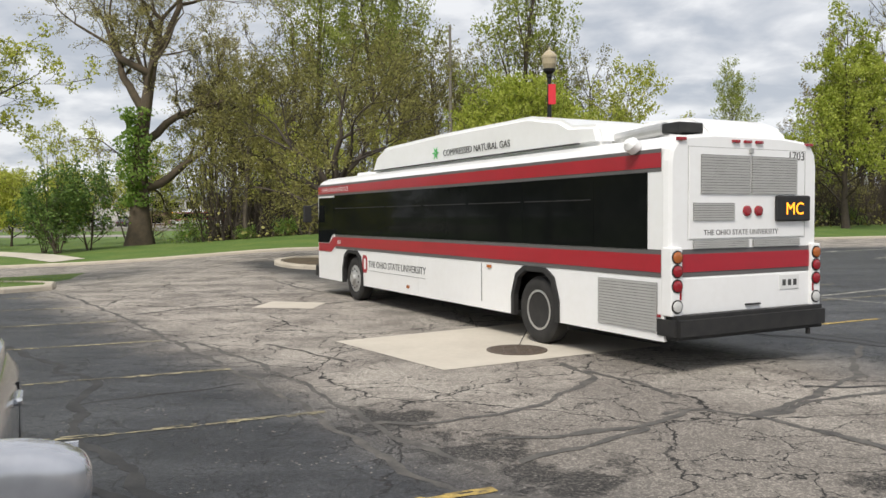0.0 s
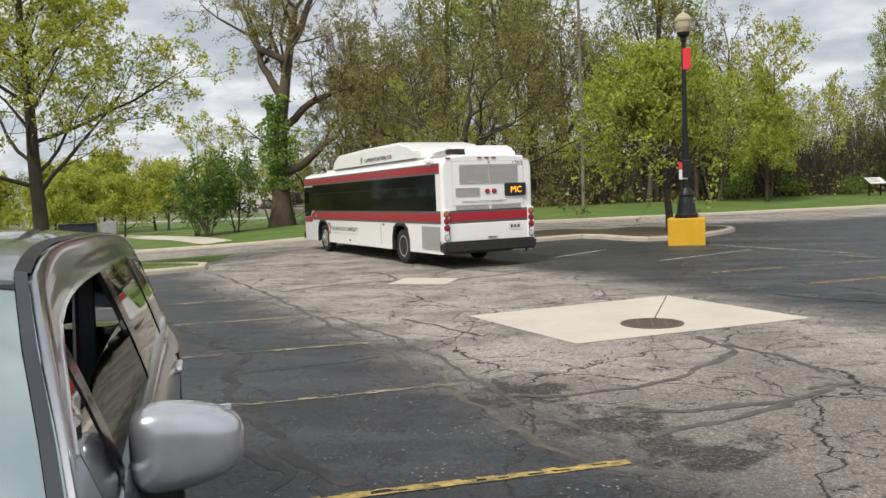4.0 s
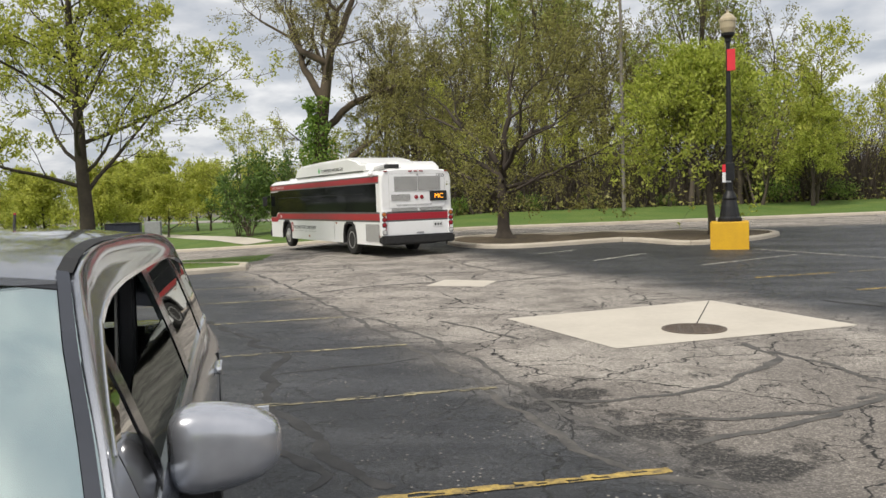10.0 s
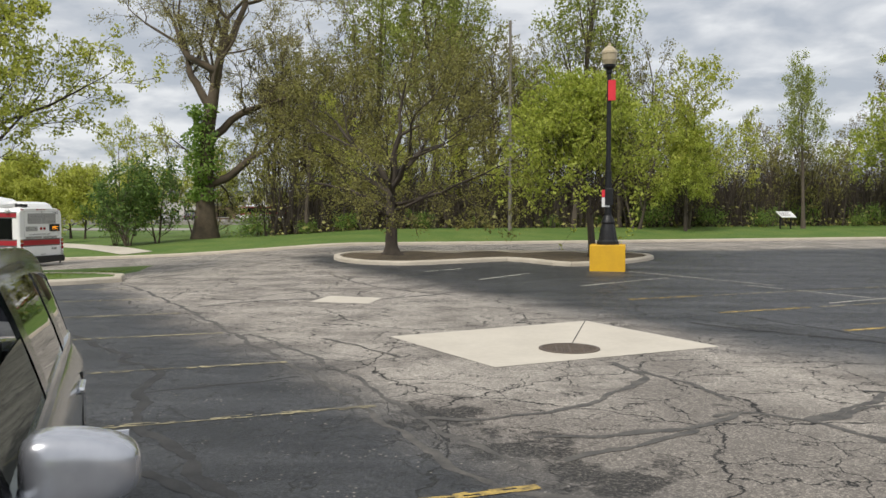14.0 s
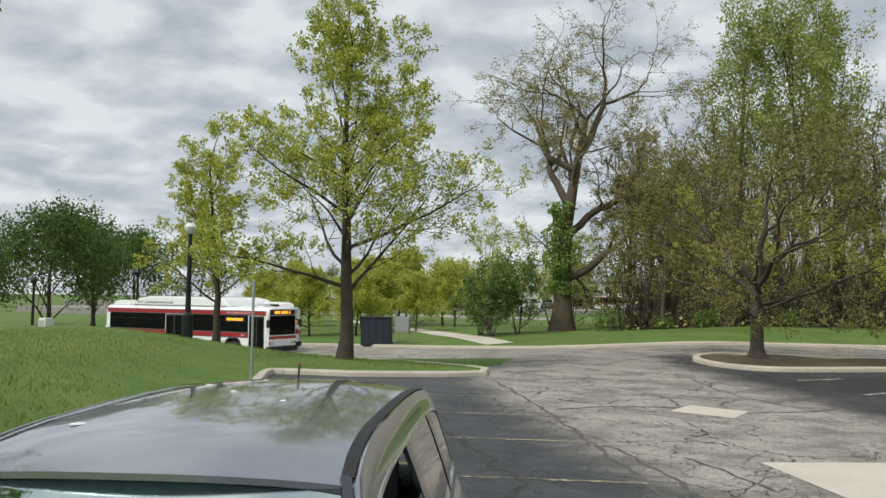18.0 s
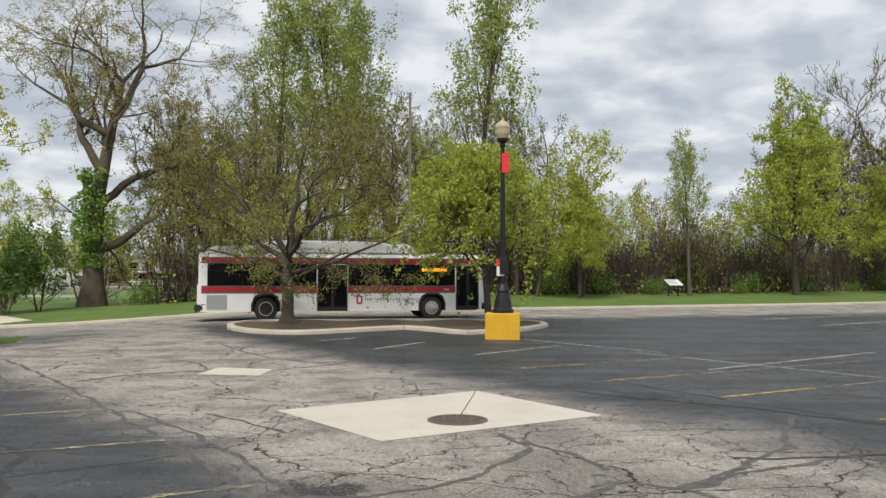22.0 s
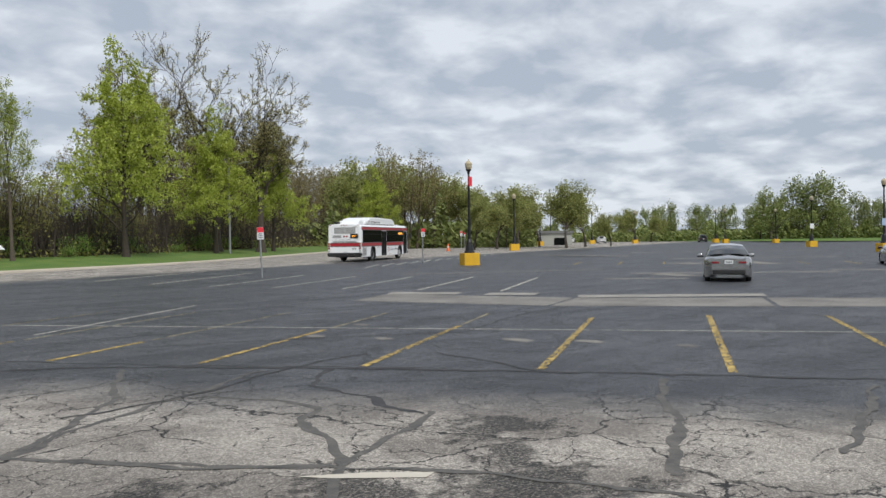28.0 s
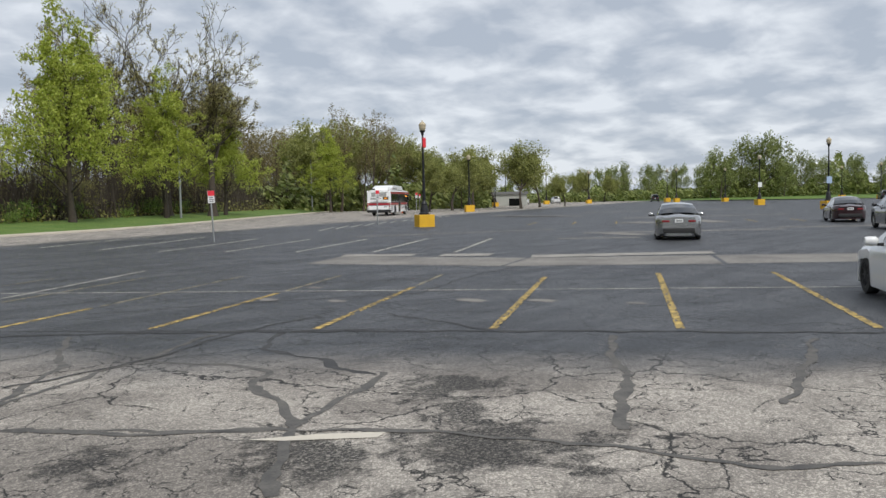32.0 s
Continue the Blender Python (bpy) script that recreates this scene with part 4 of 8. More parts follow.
def forked_meshes(seed, tall, trunk_r, wide, trunk=0.3, limbs=(), depth=7, angle=0.5, ratio=0.78, up=0.12, droop=0.0, bend=0.16, shoots=2, leaf=0.06, leaves=4000, scatter=2.0, leaf_band=(0.0, 1.0), flare=1.6, lean=(0.0, 0.0), sides=(12, 9, 7, 5, 4, 3, 3, 3, 3, 3), ends=2, keep=(0.92, 0.6, 0.8), stem_taper=0.3, thin=0.008, shoot_r=0.35):
    """An open-grown tree that forks again and again; limbs: (height, azimuth, lean, length, radius, level) of the great limbs."""
    rng = random.Random(seed)
    out, tips = [], []

    def grow(pos, d, length, r, level, fork=True):
        count = 12 if level == 0 and limbs else 7 if level == 0 else 5 if level < 3 else 3 if level < depth - 1 else 2
        pts, radii, p, dd = [pos.copy()], [r], pos.copy(), d.copy()
        for k in range(count):
            j = Vector((rng.gauss(0, 1), rng.gauss(0, 1), rng.gauss(0, 0.7))) * bend * ((0.14 if limbs else 0.35) if level == 0 else 1.0)
            pull = up if level < depth - 2 else up - droop
            dd = (dd + j + Vector((0, 0, pull * 3.0 / count))).normalized()
            p = p + dd * (length / count)
            pts.append(p.copy())
            radii.append(max(thin, r * (1 - (stem_taper if level == 0 else 0.3) * (k + 1) / count)))
        if level == 0:
            radii[0] *= flare
            radii[1] *= 1.0 + 0.25 * (flare - 1)
        out.append((pts, radii, sides[min(level, 9)]))
        if level >= depth:
            tips.extend(pts[1:])
            return
        if level >= depth - 2:
            tips.append(pts[-1])
        if fork:
            kids = ends + (1 if level < 2 and rng.random() < 0.5 else 0)
            ph = rng.uniform(0, 6.28)
            for c in range(kids):
                ang = angle * (rng.uniform(0.3, 0.75) if c == 0 else rng.uniform(0.85, 1.5))
                side = dd.cross(Vector((0.31, 0.2, 0.9) if abs(dd.z) < 0.9 else (1, 0.2, 0))).normalized()
                side = Matrix.Rotation(ph + 6.28 * c / kids + rng.uniform(-0.4, 0.4), 3, dd) @ side
                nd = (dd * math.cos(ang) + side * math.sin(ang)).normalized()
                grow(pts[-1], nd, length * ratio * (1.0 if c == 0 else 0.85) * rng.uniform(0.8, 1.2), radii[-1] * (keep[0] if c == 0 else rng.uniform(keep[1], keep[2])), level + 1)
        for c in range(shoots if level else 0):
            s = rng.randrange(1, count + 1) if count > 1 else 1
            ax = (pts[s] - pts[s - 1]).normalized()
            side = Matrix.Rotation(rng.uniform(0, 6.28), 3, ax) @ ax.cross(Vector((0.31, 0.2, 0.9) if abs(ax.z) < 0.9 else (1, 0.2, 0))).normalized()
            nd = (ax * 0.6 + side * 0.8).normalized()
            grow(pts[s], nd, length * 0.55 * rng.uniform(0.7, 1.2), max(thin, radii[s] * shoot_r), min(depth, level + 2))

    t0 = tall * trunk
    grow(Vector((0, 0, -0.12)), Vector((lean[0], lean[1], 1)).normalized(), t0, trunk_r, 0, not limbs)
    stem = out[0][0]
    for z, az, ln, length, r, level in limbs:
        s = min(range(len(stem)), key=lambda q: abs(stem[q].z - z))
        a, b = radians(az), radians(ln)
        grow(stem[s], Vector((math.sin(b) * math.cos(a), math.sin(b) * math.sin(a), math.cos(b))), length, r, level)
    every = [q for pts, _, _ in out for q in pts]
    top = max(q.z for q in every)
    fz = tall / top
    far = sorted(math.hypot(q.x, q.y) for q in every)[int(len(every) * 0.97)]
    fx = wide / far

    def fitted(q):
        return Vector((q.x * fx, q.y * fx, q.z * fz))

    verts, faces = [], []
    for pts, radii, n in out:
        limb_tube(verts, faces, [fitted(q) for q in pts], radii, n)
    return tree_pair(rng, verts, faces, [fitted(q) for q in tips], tall, leaf, leaves, scatter, leaf_band)


def plant(name, meshes, at, bark, leaf, label, group="", turn=0.0, size=1.0, category="tree"):
    root = thing(name, Matrix.Translation(at) @ Matrix.Rotation(radians(turn), 4, "Z"), label, category, group)
    linked("trunk", meshes[0], bark, root)
    linked("crown", meshes[1], leaf, root)
    return root


def verge_top(x, y):
    """The grass height behind the road's far kerb."""
    best = min(range(len(BACK_KERB)), key=lambda k: (BACK_KERB[k][0] - x) ** 2 + (BACK_KERB[k][1] - y) ** 2)
    d = math.hypot(BACK_KERB[best][0] - x, BACK_KERB[best][1] - y)
    prof = [(0.17, 0.1), (0.5, 0.12), (2, 0.2), (5, 0.42), (9, 0.62), (20, 0.8), (45, 1.0), (120, 1.2)]
    for (a, u), (b, w) in zip(prof, prof[1:]):
        if d <= b:
            return height(x, y) + u + (w - u) * max(0.0, d - a) / (b - a)
    return height(x, y) + 1.2

# ---- planting ----
SPRING = "young maple with fresh yellow-green leaves on the grass knoll"
plant("maple_tree", tree_meshes(14, 13.2, 0.25, 4.7, fork=0.82, spread=0.82, levels=5, kids=(26, 9, 4, 3), leaf=0.066, leaves=32000, crown_low=0.2, up=0.3, reach=0.44, cone=0.72, scatter=1.3, bend=0.13, thick=(0.3, 0.46), taper=0.85, segs=(12, 7, 4, 2, 2)), (-15.9, 21.6, knoll_top(-15.9, 21.6) - 0.05), M_BARKDARK, M_LEAF_YG, SPRING)
plant("maple_tree", tree_meshes(15, 8.6, 0.15, 2.9, fork=0.8, spread=0.85, levels=5, kids=(20, 6, 4, 2), leaf=0.065, leaves=14000, crown_low=0.24, up=0.28, reach=0.42, cone=0.65, scatter=1.3, thick=(0.3, 0.46)), (-23.4, 23.3, knoll_top(-23.4, 23.3) - 0.05), M_BARKDARK, M_LEAF_YG, SPRING, turn=70)
OLD_LIMBS = ((9.2, 201, 42, 3.6, 0.3, 2), (9.8, 110, 38, 3.0, 0.25, 2), (12.6, 198, 55, 3.6, 0.26, 2), (13.4, 25, 42, 4.2, 0.25, 2), (15.4, 215, 50, 2.4, 0.15, 3), (7.4, 28, 30, 4.6, 0.3, 2), (11.2, 300, 42, 3.2, 0.17, 2), (3.4, 21, 68, 3.4, 0.32, 2), (16.9, 40, 26, 2.9, 0.13, 3), (16.9, 205, 22, 3.0, 0.14, 3), (14.4, 160, 40, 3.0, 0.14, 3), (5.4, 195, 62, 1.8, 0.09, 5))
willow = plant("cottonwood_tree", forked_meshes(28, 23.4, 0.68, 9.8, trunk=0.72, limbs=OLD_LIMBS, depth=8, angle=0.5, ratio=0.77, up=0.07, droop=0.16, bend=0.21, shoots=1, leaf=0.075, leaves=24000, scatter=2.0, flare=1.5, keep=(0.82, 0.5, 0.68), stem_taper=0.74, thin=0.011), (-19.6, 51, verge_top(-19.6, 51)), M_BARKWARM, M_LEAF_TAN, "huge old cottonwood, nearly bare, with ivy on its trunk")
ISLAND_LIMBS = ((2.1, 200, 74, 2.2, 0.09, 2), (2.4, 20, 72, 2.3, 0.1, 2), (2.6, 110, 66, 2.2, 0.1, 2), (2.7, 290, 62, 2.2, 0.1, 2), (3.0, 160, 48, 2.3, 0.12, 2), (3.1, 330, 44, 2.3, 0.12, 2), (3.1, 60, 34, 2.5, 0.13, 1), (3.2, 230, 30, 2.6, 0.13, 1), (3.3, 0, 12, 2.6, 0.14, 1), (1.9, 250, 78, 1.7, 0.07, 3), (2.0, 340, 76, 1.8, 0.07, 3))
plant("island_tree", forked_meshes(36, 9.2, 0.26, 5.7, trunk=0.36, limbs=ISLAND_LIMBS, depth=7, angle=0.55, ratio=0.78, up=0.03, bend=0.16, shoots=1, leaf=0.055, leaves=26000, scatter=2.0, flare=2.3, keep=(0.8, 0.5, 0.7), stem_taper=0.35, thin=0.008), (-4.4, 31.1, height(-4.4, 31.1) + 0.08), M_BARKDARK, M_LEAF_OLIVE, "spreading budding tree in the kerbed island")
plant("lime_tree", tree_meshes(37, 7.3, 0.17, 3.5, fork=0.4, spread=0.85, levels=5, kids=(10, 8, 4, 3), leaf=0.075, leaves=26000, crown_low=0.4, reach=0.75, cone=0.4, scatter=1.2), (3.3, 30.6, height(3.3, 30.6) + 0.08), M_BARKDARK, M_LEAF_LIME, "small bright green tree behind the lamp post")


def ivy(root, h, r, count, seed):
    rng = random.Random(seed)
    lv, lf = [], []
    for k in range(count):
        z = 2.4 + (h - 2.4) * rng.random()
        clump = 0.5 + 0.5 * math.sin(z * 2.3) * math.sin(z * 0.9 + 1.0)
        a = 3.6 + rng.gauss(0, 1.1 + clump)
        d = r * rng.uniform(0.85, 1.15) + (rng.random() ** 2) * 1.5 * clump
        c = Vector((d * math.cos(a), d * math.sin(a), z))
        u = Vector((rng.gauss(0, 1), rng.gauss(0, 1), rng.gauss(0, 1))).normalized()
        v = u.cross(Vector((rng.gauss(0, 1), rng.gauss(0, 1), rng.gauss(0, 1)))).normalized()
        s = rng.uniform(0.08, 0.17)
        i = len(lv)
        lv += [tuple(c - u * s), tuple(c + v * s * 0.6), tuple(c + u * s), tuple(c - v * s * 0.6)]
        lf.append((i, i + 1, i + 2, i + 3))
    mesh_of("ivy", lv, lf, M_LEAF_GREEN, root, "green ivy leaves round the trunk")


ivy(willow, 8.6, 0.52, 2600, 3)

LIGHT = dict(segs=(6, 3, 2, 2, 2), sides=(6, 3, 3, 3, 3))
WOOD_KINDS = [
    (tree_meshes(41, 13, 0.17, 3.6, fork=0.6, spread=0.6, levels=4, kids=(11, 6, 5), leaf=0.08, leaves=2600, crown_low=0.25, **LIGHT), M_BARKGREY, M_LEAF_OLIVE, "budding woodland tree with grey-brown twigs"),
    (tree_meshes(42, 16, 0.22, 3.8, fork=0.65, spread=0.55, levels=4, kids=(12, 6, 4), leaf=0.085, leaves=2600, crown_low=0.3, **LIGHT), M_BARK, M_LEAF_OLIVE, "tall budding woodland tree with brown twigs"),
    (tree_meshes(43, 9, 0.13, 3.6, fork=0.5, spread=0.75, levels=4, kids=(7, 6, 4), leaf=0.09, leaves=4200, crown_low=0.12, stems=2, **LIGHT), M_BARKGREY, M_LEAF_YG, "low woodland tree with yellow-green buds"),
    (tree_meshes(44, 7, 0.1, 3.2, fork=0.5, spread=0.75, levels=4, kids=(5, 5, 4), leaf=0.1, leaves=1500, crown_low=0.08, stems=3, **LIGHT), M_BARK, M_LEAF_OLIVE, "many-stemmed woodland tree with brown twigs"),
    (tree_meshes(45, 25, 0.3, 4.2, fork=0.85, spread=0.62, levels=5, kids=(20, 6, 4, 2), leaf=0.13, leaves=9000, crown_low=0.28, leaf_band=(0.35, 1), scatter=1.8, cone=0.6, up=0.2, thick=(0.3, 0.45), **LIGHT), M_BARKGREY, M_LEAF_FRESH, "tall slender tree with fresh yellow-green top"),
    (forked_meshes(47, 25, 0.5, 8.2, trunk=0.3, depth=8, angle=0.46, ratio=0.8, up=0.1, bend=0.2, shoots=1, leaf=0.1, leaves=12000, scatter=1.5, ends=2, keep=(0.84, 0.58, 0.78), thin=0.026, shoot_r=0.5), M_BARKDARK, M_LEAF_TAN, "tall bare tree with dark spreading limbs"),
    (tree_meshes(47, 16, 0.24, 4.8, fork=0.82, spread=0.85, levels=5, kids=(26, 7, 4, 2), leaf=0.125, leaves=17000, crown_low=0.14, cone=0.84, scatter=1.3, up=0.25, thick=(0.3, 0.45), **LIGHT), M_BARKDARK, M_LEAF_LIME, "bright lime-green street tree on the verge"),
    (tree_meshes(48, 12, 0.25, 5.5, fork=0.45, spread=0.75, levels=4, kids=(10, 7, 5), leaf=0.17, leaves=9500, crown_low=0.07, scatter=3.2, reach=0.7, cone=0.45, **LIGHT), M_BARKDARK, M_LEAF_DARK, "big round tree with deep green leaves"),
    (tree_meshes(49, 14, 0.2, 4.6, fork=0.75, spread=0.6, levels=3, kids=(14, 6), leaf=0.26, leaves=1900, crown_low=0.05, cone=0.6, scatter=1.6, segs=(4, 2, 2, 2, 2), sides=(4, 3, 3, 3, 3)), M_BARKGREY, M_LEAF_FAR, "far leafy tree on the skyline"),
    (tree_meshes(50, 7, 0.12, 3.0, fork=0.55, spread=0.8, levels=4, kids=(13, 7, 5), leaf=0.14, leaves=8000, crown_low=0.15, cone=0.5, scatter=1.3, **LIGHT), M_BARKDARK, M_LEAF_YG, "small yellow-green tree on the lawn"),
    (tree_meshes(51, 2.0, 0.03, 1.5, fork=0.5, spread=0.8, levels=3, kids=(6, 6), leaf=0.09, leaves=1100, crown_low=0.05, stems=5, scatter=2.0, **LIGHT), M_BARK, M_LEAF_GREEN, "low green shrub at the edge of the woods"),
    (tree_meshes(52, 5.5, 0.07, 2.2, fork=0.55, spread=0.7, levels=4, kids=(6, 5, 4), leaf=0.11, leaves=2600, crown_low=0.05, stems=4, scatter=1.5, **LIGHT), M_BARK, M_LEAF_BUSH, "tall green bush on the lawn"),
    (tree_meshes(53, 14, 0.18, 3.6, fork=0.75, spread=0.55, levels=4, kids=(11, 5, 2), leaf=0.11, leaves=1500, crown_low=0.12, scatter=1.8, up=0.35, segs=(5, 2, 2, 2, 2), sides=(5, 3, 3, 3, 3)), M_BARK, M_LEAF_BROWN, "budding woodland tree at the back of the woods"),
    (forked_meshes(54, 8, 0.2, 4.4, trunk=0.2, depth=6, angle=0.6, ratio=0.8, up=0.06, shoots=2, leaf=0.12, leaves=9000, scatter=2.2, sides=(6, 5, 4, 3, 3, 3, 3, 3, 3, 3)), M_BARKDARK, M_LEAF_LOT, "round olive-green tree at the far side of the lot"),
]


def wood_tree(kind, x, y, scale=1.0, turn=0.0, z=None, name="woodland_tree", group="woods behind the road", tall=1.0):
    meshes, bark, leaf, label = WOOD_KINDS[kind]
    root = thing(name, Matrix.Translation((x, y, verge_top(x, y) - 0.05 if z is None else z)) @ Matrix.Rotation(radians(turn), 4, "Z") @ Matrix.Diagonal((scale, scale, scale * tall, 1)), label, "shrub" if kind in (10, 11) else "tree", group)
    linked("trunk", meshes[0], bark, root)
    linked("crown", meshes[1], leaf, root)
    return root


rng = random.Random(5)
KERB_N = normals(BACK_KERB)


def along(first, last, step, lo, hi, kinds, sizes):
    """Trees behind the far kerb, from one x to another."""
    gap = 0.0
    for k in range(1, len(BACK_KERB)):
        (x, y), (nx, ny) = BACK_KERB[k], KERB_N[k]
        gap += math.hypot(x - BACK_KERB[k - 1][0], y - BACK_KERB[k - 1][1])
        if not first <= x <= last or gap < step:
            continue
        gap = rng.uniform(-0.4, 0.4) * step
        o = rng.uniform(lo, hi)
        wood_tree(rng.choice(kinds), x + nx * o, y + ny * o, rng.uniform(*sizes), rng.uniform(0, 360), tall=rng.uniform(0.9, 1.15))


along(-14, 12, 2.3, 9.5, 14, (3, 2, 0, 3), (0.75, 1.1))
along(12, 30, 2.2, 9.5, 15, (3, 3, 2, 3), (0.75, 1.1))
along(30, 75, 3.0, 10, 15, (3, 3, 12), (0.6, 0.95))
along(48, 175, 2.6, 11, 18, (12, 12, 3), (0.85, 1.1))
along(-15, 12, 2.6, 14, 24, (0, 1, 0, 2), (0.75, 1.05))
along(12, 30, 3.4, 14, 26, (0, 3, 12), (0.5, 0.65))
along(30, 80, 3.6, 15, 26, (0, 12, 12), (0.6, 0.85))
along(-15, 14, 3.0, 24, 42, (12, 12, 1), (0.85, 1.1))
along(14, 40, 3.0, 24, 42, (12, 12, 0), (0.5, 0.68))
along(54, 180, 2.8, 18, 28, (12,), (1.05, 1.3))
along(66, 180, 5.0, 28, 40, (12,), (1.2, 1.45))
along(-17, 70, 3.6, 8.5, 12, (10,), (0.4, 1.0))
# brown brush and leaf litter under the trees
wood_line = [p for p in BACK_KERB if p[0] > -14]
litter = strip("leaf_litter", wood_line, [(10.5, 0.7), (20, 0.86), (45, 1.06), (110, 1.24)], M_SOIL)
tagged(litter, "brown fallen leaves on the floor of the woods", "leaf litter", kind="structure")


def brush(name, count, lo, hi, tall, wide, mat, label, leafy=False):
    rng = random.Random(len(name))
    verts, faces = [], []
    picks = [k for k in range(len(BACK_KERB)) if -14 < BACK_KERB[k][0] < 182]
    for _ in range(count):
        k = picks[rng.randrange(len(picks))]
        (x, y), (nx, ny) = BACK_KERB[k], KERB_N[k]
        o = lo + (hi - lo) * rng.random() ** 1.3
        x, y = x + nx * o + rng.uniform(-1.2, 1.2), y + ny * o + rng.uniform(-1.2, 1.2)
        z = verge_top(x, y)
        h = rng.uniform(*tall) * (0.6 + 0.4 * math.sin(x * 0.35 + y * 0.2) ** 2)
        a, i = rng.uniform(0, 3.14), len(verts)
        ux, uy = math.cos(a), math.sin(a)
        if leafy:
            z, s, t = z + h * rng.random(), rng.uniform(*wide), rng.uniform(-1, 1)
            verts += [(x - ux * s, y - uy * s, z), (x + uy * s * 0.5, y - ux * s * 0.5, z + s * t), (x + ux * s, y + uy * s, z + s * 0.5), (x - uy * s * 0.5, y + ux * s * 0.5, z + s * 0.5 - s * t)]
            faces.append((i, i + 1, i + 2, i + 3))
        else:
            w, b, e = rng.uniform(*wide), rng.gauss(0, 0.22) * h, rng.gauss(0, 0.22) * h
            verts += [(x - ux * w, y - uy * w, z - 0.1), (x + ux * w, y + uy * w, z - 0.1), (x + b, y + e, z + h)]
            faces.append((i, i + 1, i + 2))
    tagged(mesh_of(name, verts, faces, mat), label, "undergrowth", kind="stuff")


brush("undergrowth", 76000, 10.5, 42, (1.0, 7.5), (0.022, 0.06), M_BARKDARK, "brown twigs and saplings filling the woods")
brush("undergrowth_leaves", 22000, 8.5, 26, (0.3, 2.4), (0.06, 0.16), M_LEAF_OLIVE, "olive leaves of low growth under the trees", True)
wood_tree(4, -9.4, 59, 0.98, 20)
wood_tree(4, -5.4, 62, 1.02, 150)
wood_tree(4, -3.4, 66, 1.08, 80)
wood_tree(4, 4.9, 56, 0.98, 260)
wood_tree(5, -14.2, 58, 0.72, 40)
wood_tree(5, -1.5, 66, 0.72, 100)
for k, (x, y, s) in enumerate(((-11, 57, 1.0), (-7.5, 61, 1.1), (-3.5, 57.5, 0.95), (-1, 62, 1.0), (2.5, 58.5, 0.9), (7.5, 60, 0.95), (10, 57, 0.85), (-13.5, 64, 1.1), (-16.8, 57.0, 0.98), (-14.6, 54.5, 0.8), (-12.4, 60.5, 1.08))):
    wood_tree((1, 0, 1)[k % 3], x, y, s, 47 * k)
for x, y, s, t in ((8.6, 54.5, 1.15, 0), (12.2, 55.6, 1.25, 140), (10.4, 58.5, 1.35, 250)):
    wood_tree(2, x, y, s, t)
wood_tree(4, 20.6, 58.0, 0.5, 30)
for kind, x, y, size, spin in ((0, -23.5, 62, 0.62, 15), (2, -17.0, 56.0, 0.85, 130), (3, -16.2, 54.6, 1.05, 220), (3, -21.8, 58.5, 0.9, 75), (2, -25.0, 66.5, 0.9, 310)):
    wood_tree(kind, x, y, size, spin)
for x, y, s, t in ((44.0, 80, 1.03, 0), (48.5, 78, 0.96, 120), (53.5, 77, 0.9, 215)):
    wood_tree(5, x, y, s, t)
for x, y, s, t in ((30.9, 62.9, 1.08, 10), (44.6, 71.8, 0.93, 100), (57.6, 80.4, 0.94, 200), (85, 92, 0.8, 300)):
    wood_tree(6, x, y, s, t, name="street_tree", group="lime-green trees on the verge")
wood_tree(6, 11.5, 53, 0.5, 40)


# ---- lamp posts ----
def lamp_post(at, banner, turn=0.0, plate_mat=None):
    root = thing("lamp_post", Matrix.Translation(at) @ Matrix.Rotation(radians(turn), 4, "Z"), "black lamp post and red banner on a yellow block" if banner else "black lamp post with tan lantern on a yellow block", "lamp post", "parking lot lamp posts")
    part("base_block", boxed((-0.56, -0.56, -0.05), (0.56, 0.56, 0.84), 0.03), M_YELLOW, root, "yellow painted concrete block")
    part("pole_foot", lathe(bmesh.new(), [(0.36, 0.84), (0.36, 0.94), (0.3, 1.0), (0.25, 1.3), (0.2, 1.5), (0.22, 1.56), (0.2, 1.62), (0.13, 1.78)], 16), M_BLACKMETAL, root)
    part("pole", lathe(bmesh.new(), [(0.11, 1.7), (0.1, 3.1), (0.11, 3.12), (0.11, 3.2), (0.085, 3.22), (0.065, 6.3), (0.1, 6.34), (0.1, 6.42)], 14), M_BLACKMETAL, root)
    part("lantern_seat", lathe(bmesh.new(), [(0.07, 6.42), (0.19, 6.52), (0.2, 6.6)], 14), M_BLACKMETAL, root)
    part("globe", lathe(bmesh.new(), [(0.17, 6.6), (0.23, 6.75), (0.24, 6.95)], 14), M_LAMPGLASS, root, "tan translucent lantern globe")
    part("cap", lathe(bmesh.new(), [(0.26, 6.95), (0.25, 7.02), (0.15, 7.14), (0.05, 7.2), (0.03, 7.3)], 14), M_LAMPGLASS, root)
    if plate_mat is not None:
        part("notice", boxed((-0.3, -0.14, 2.6), (0.3, -0.11, 3.3), 0.005), plate_mat, root, "small notice board")
    if banner:
        part("banner", boxed((-0.03, -0.1, 5.45), (0.21, -0.07, 6.1), 0.01), M_BANNER, root, "red cloth banner")
    return root


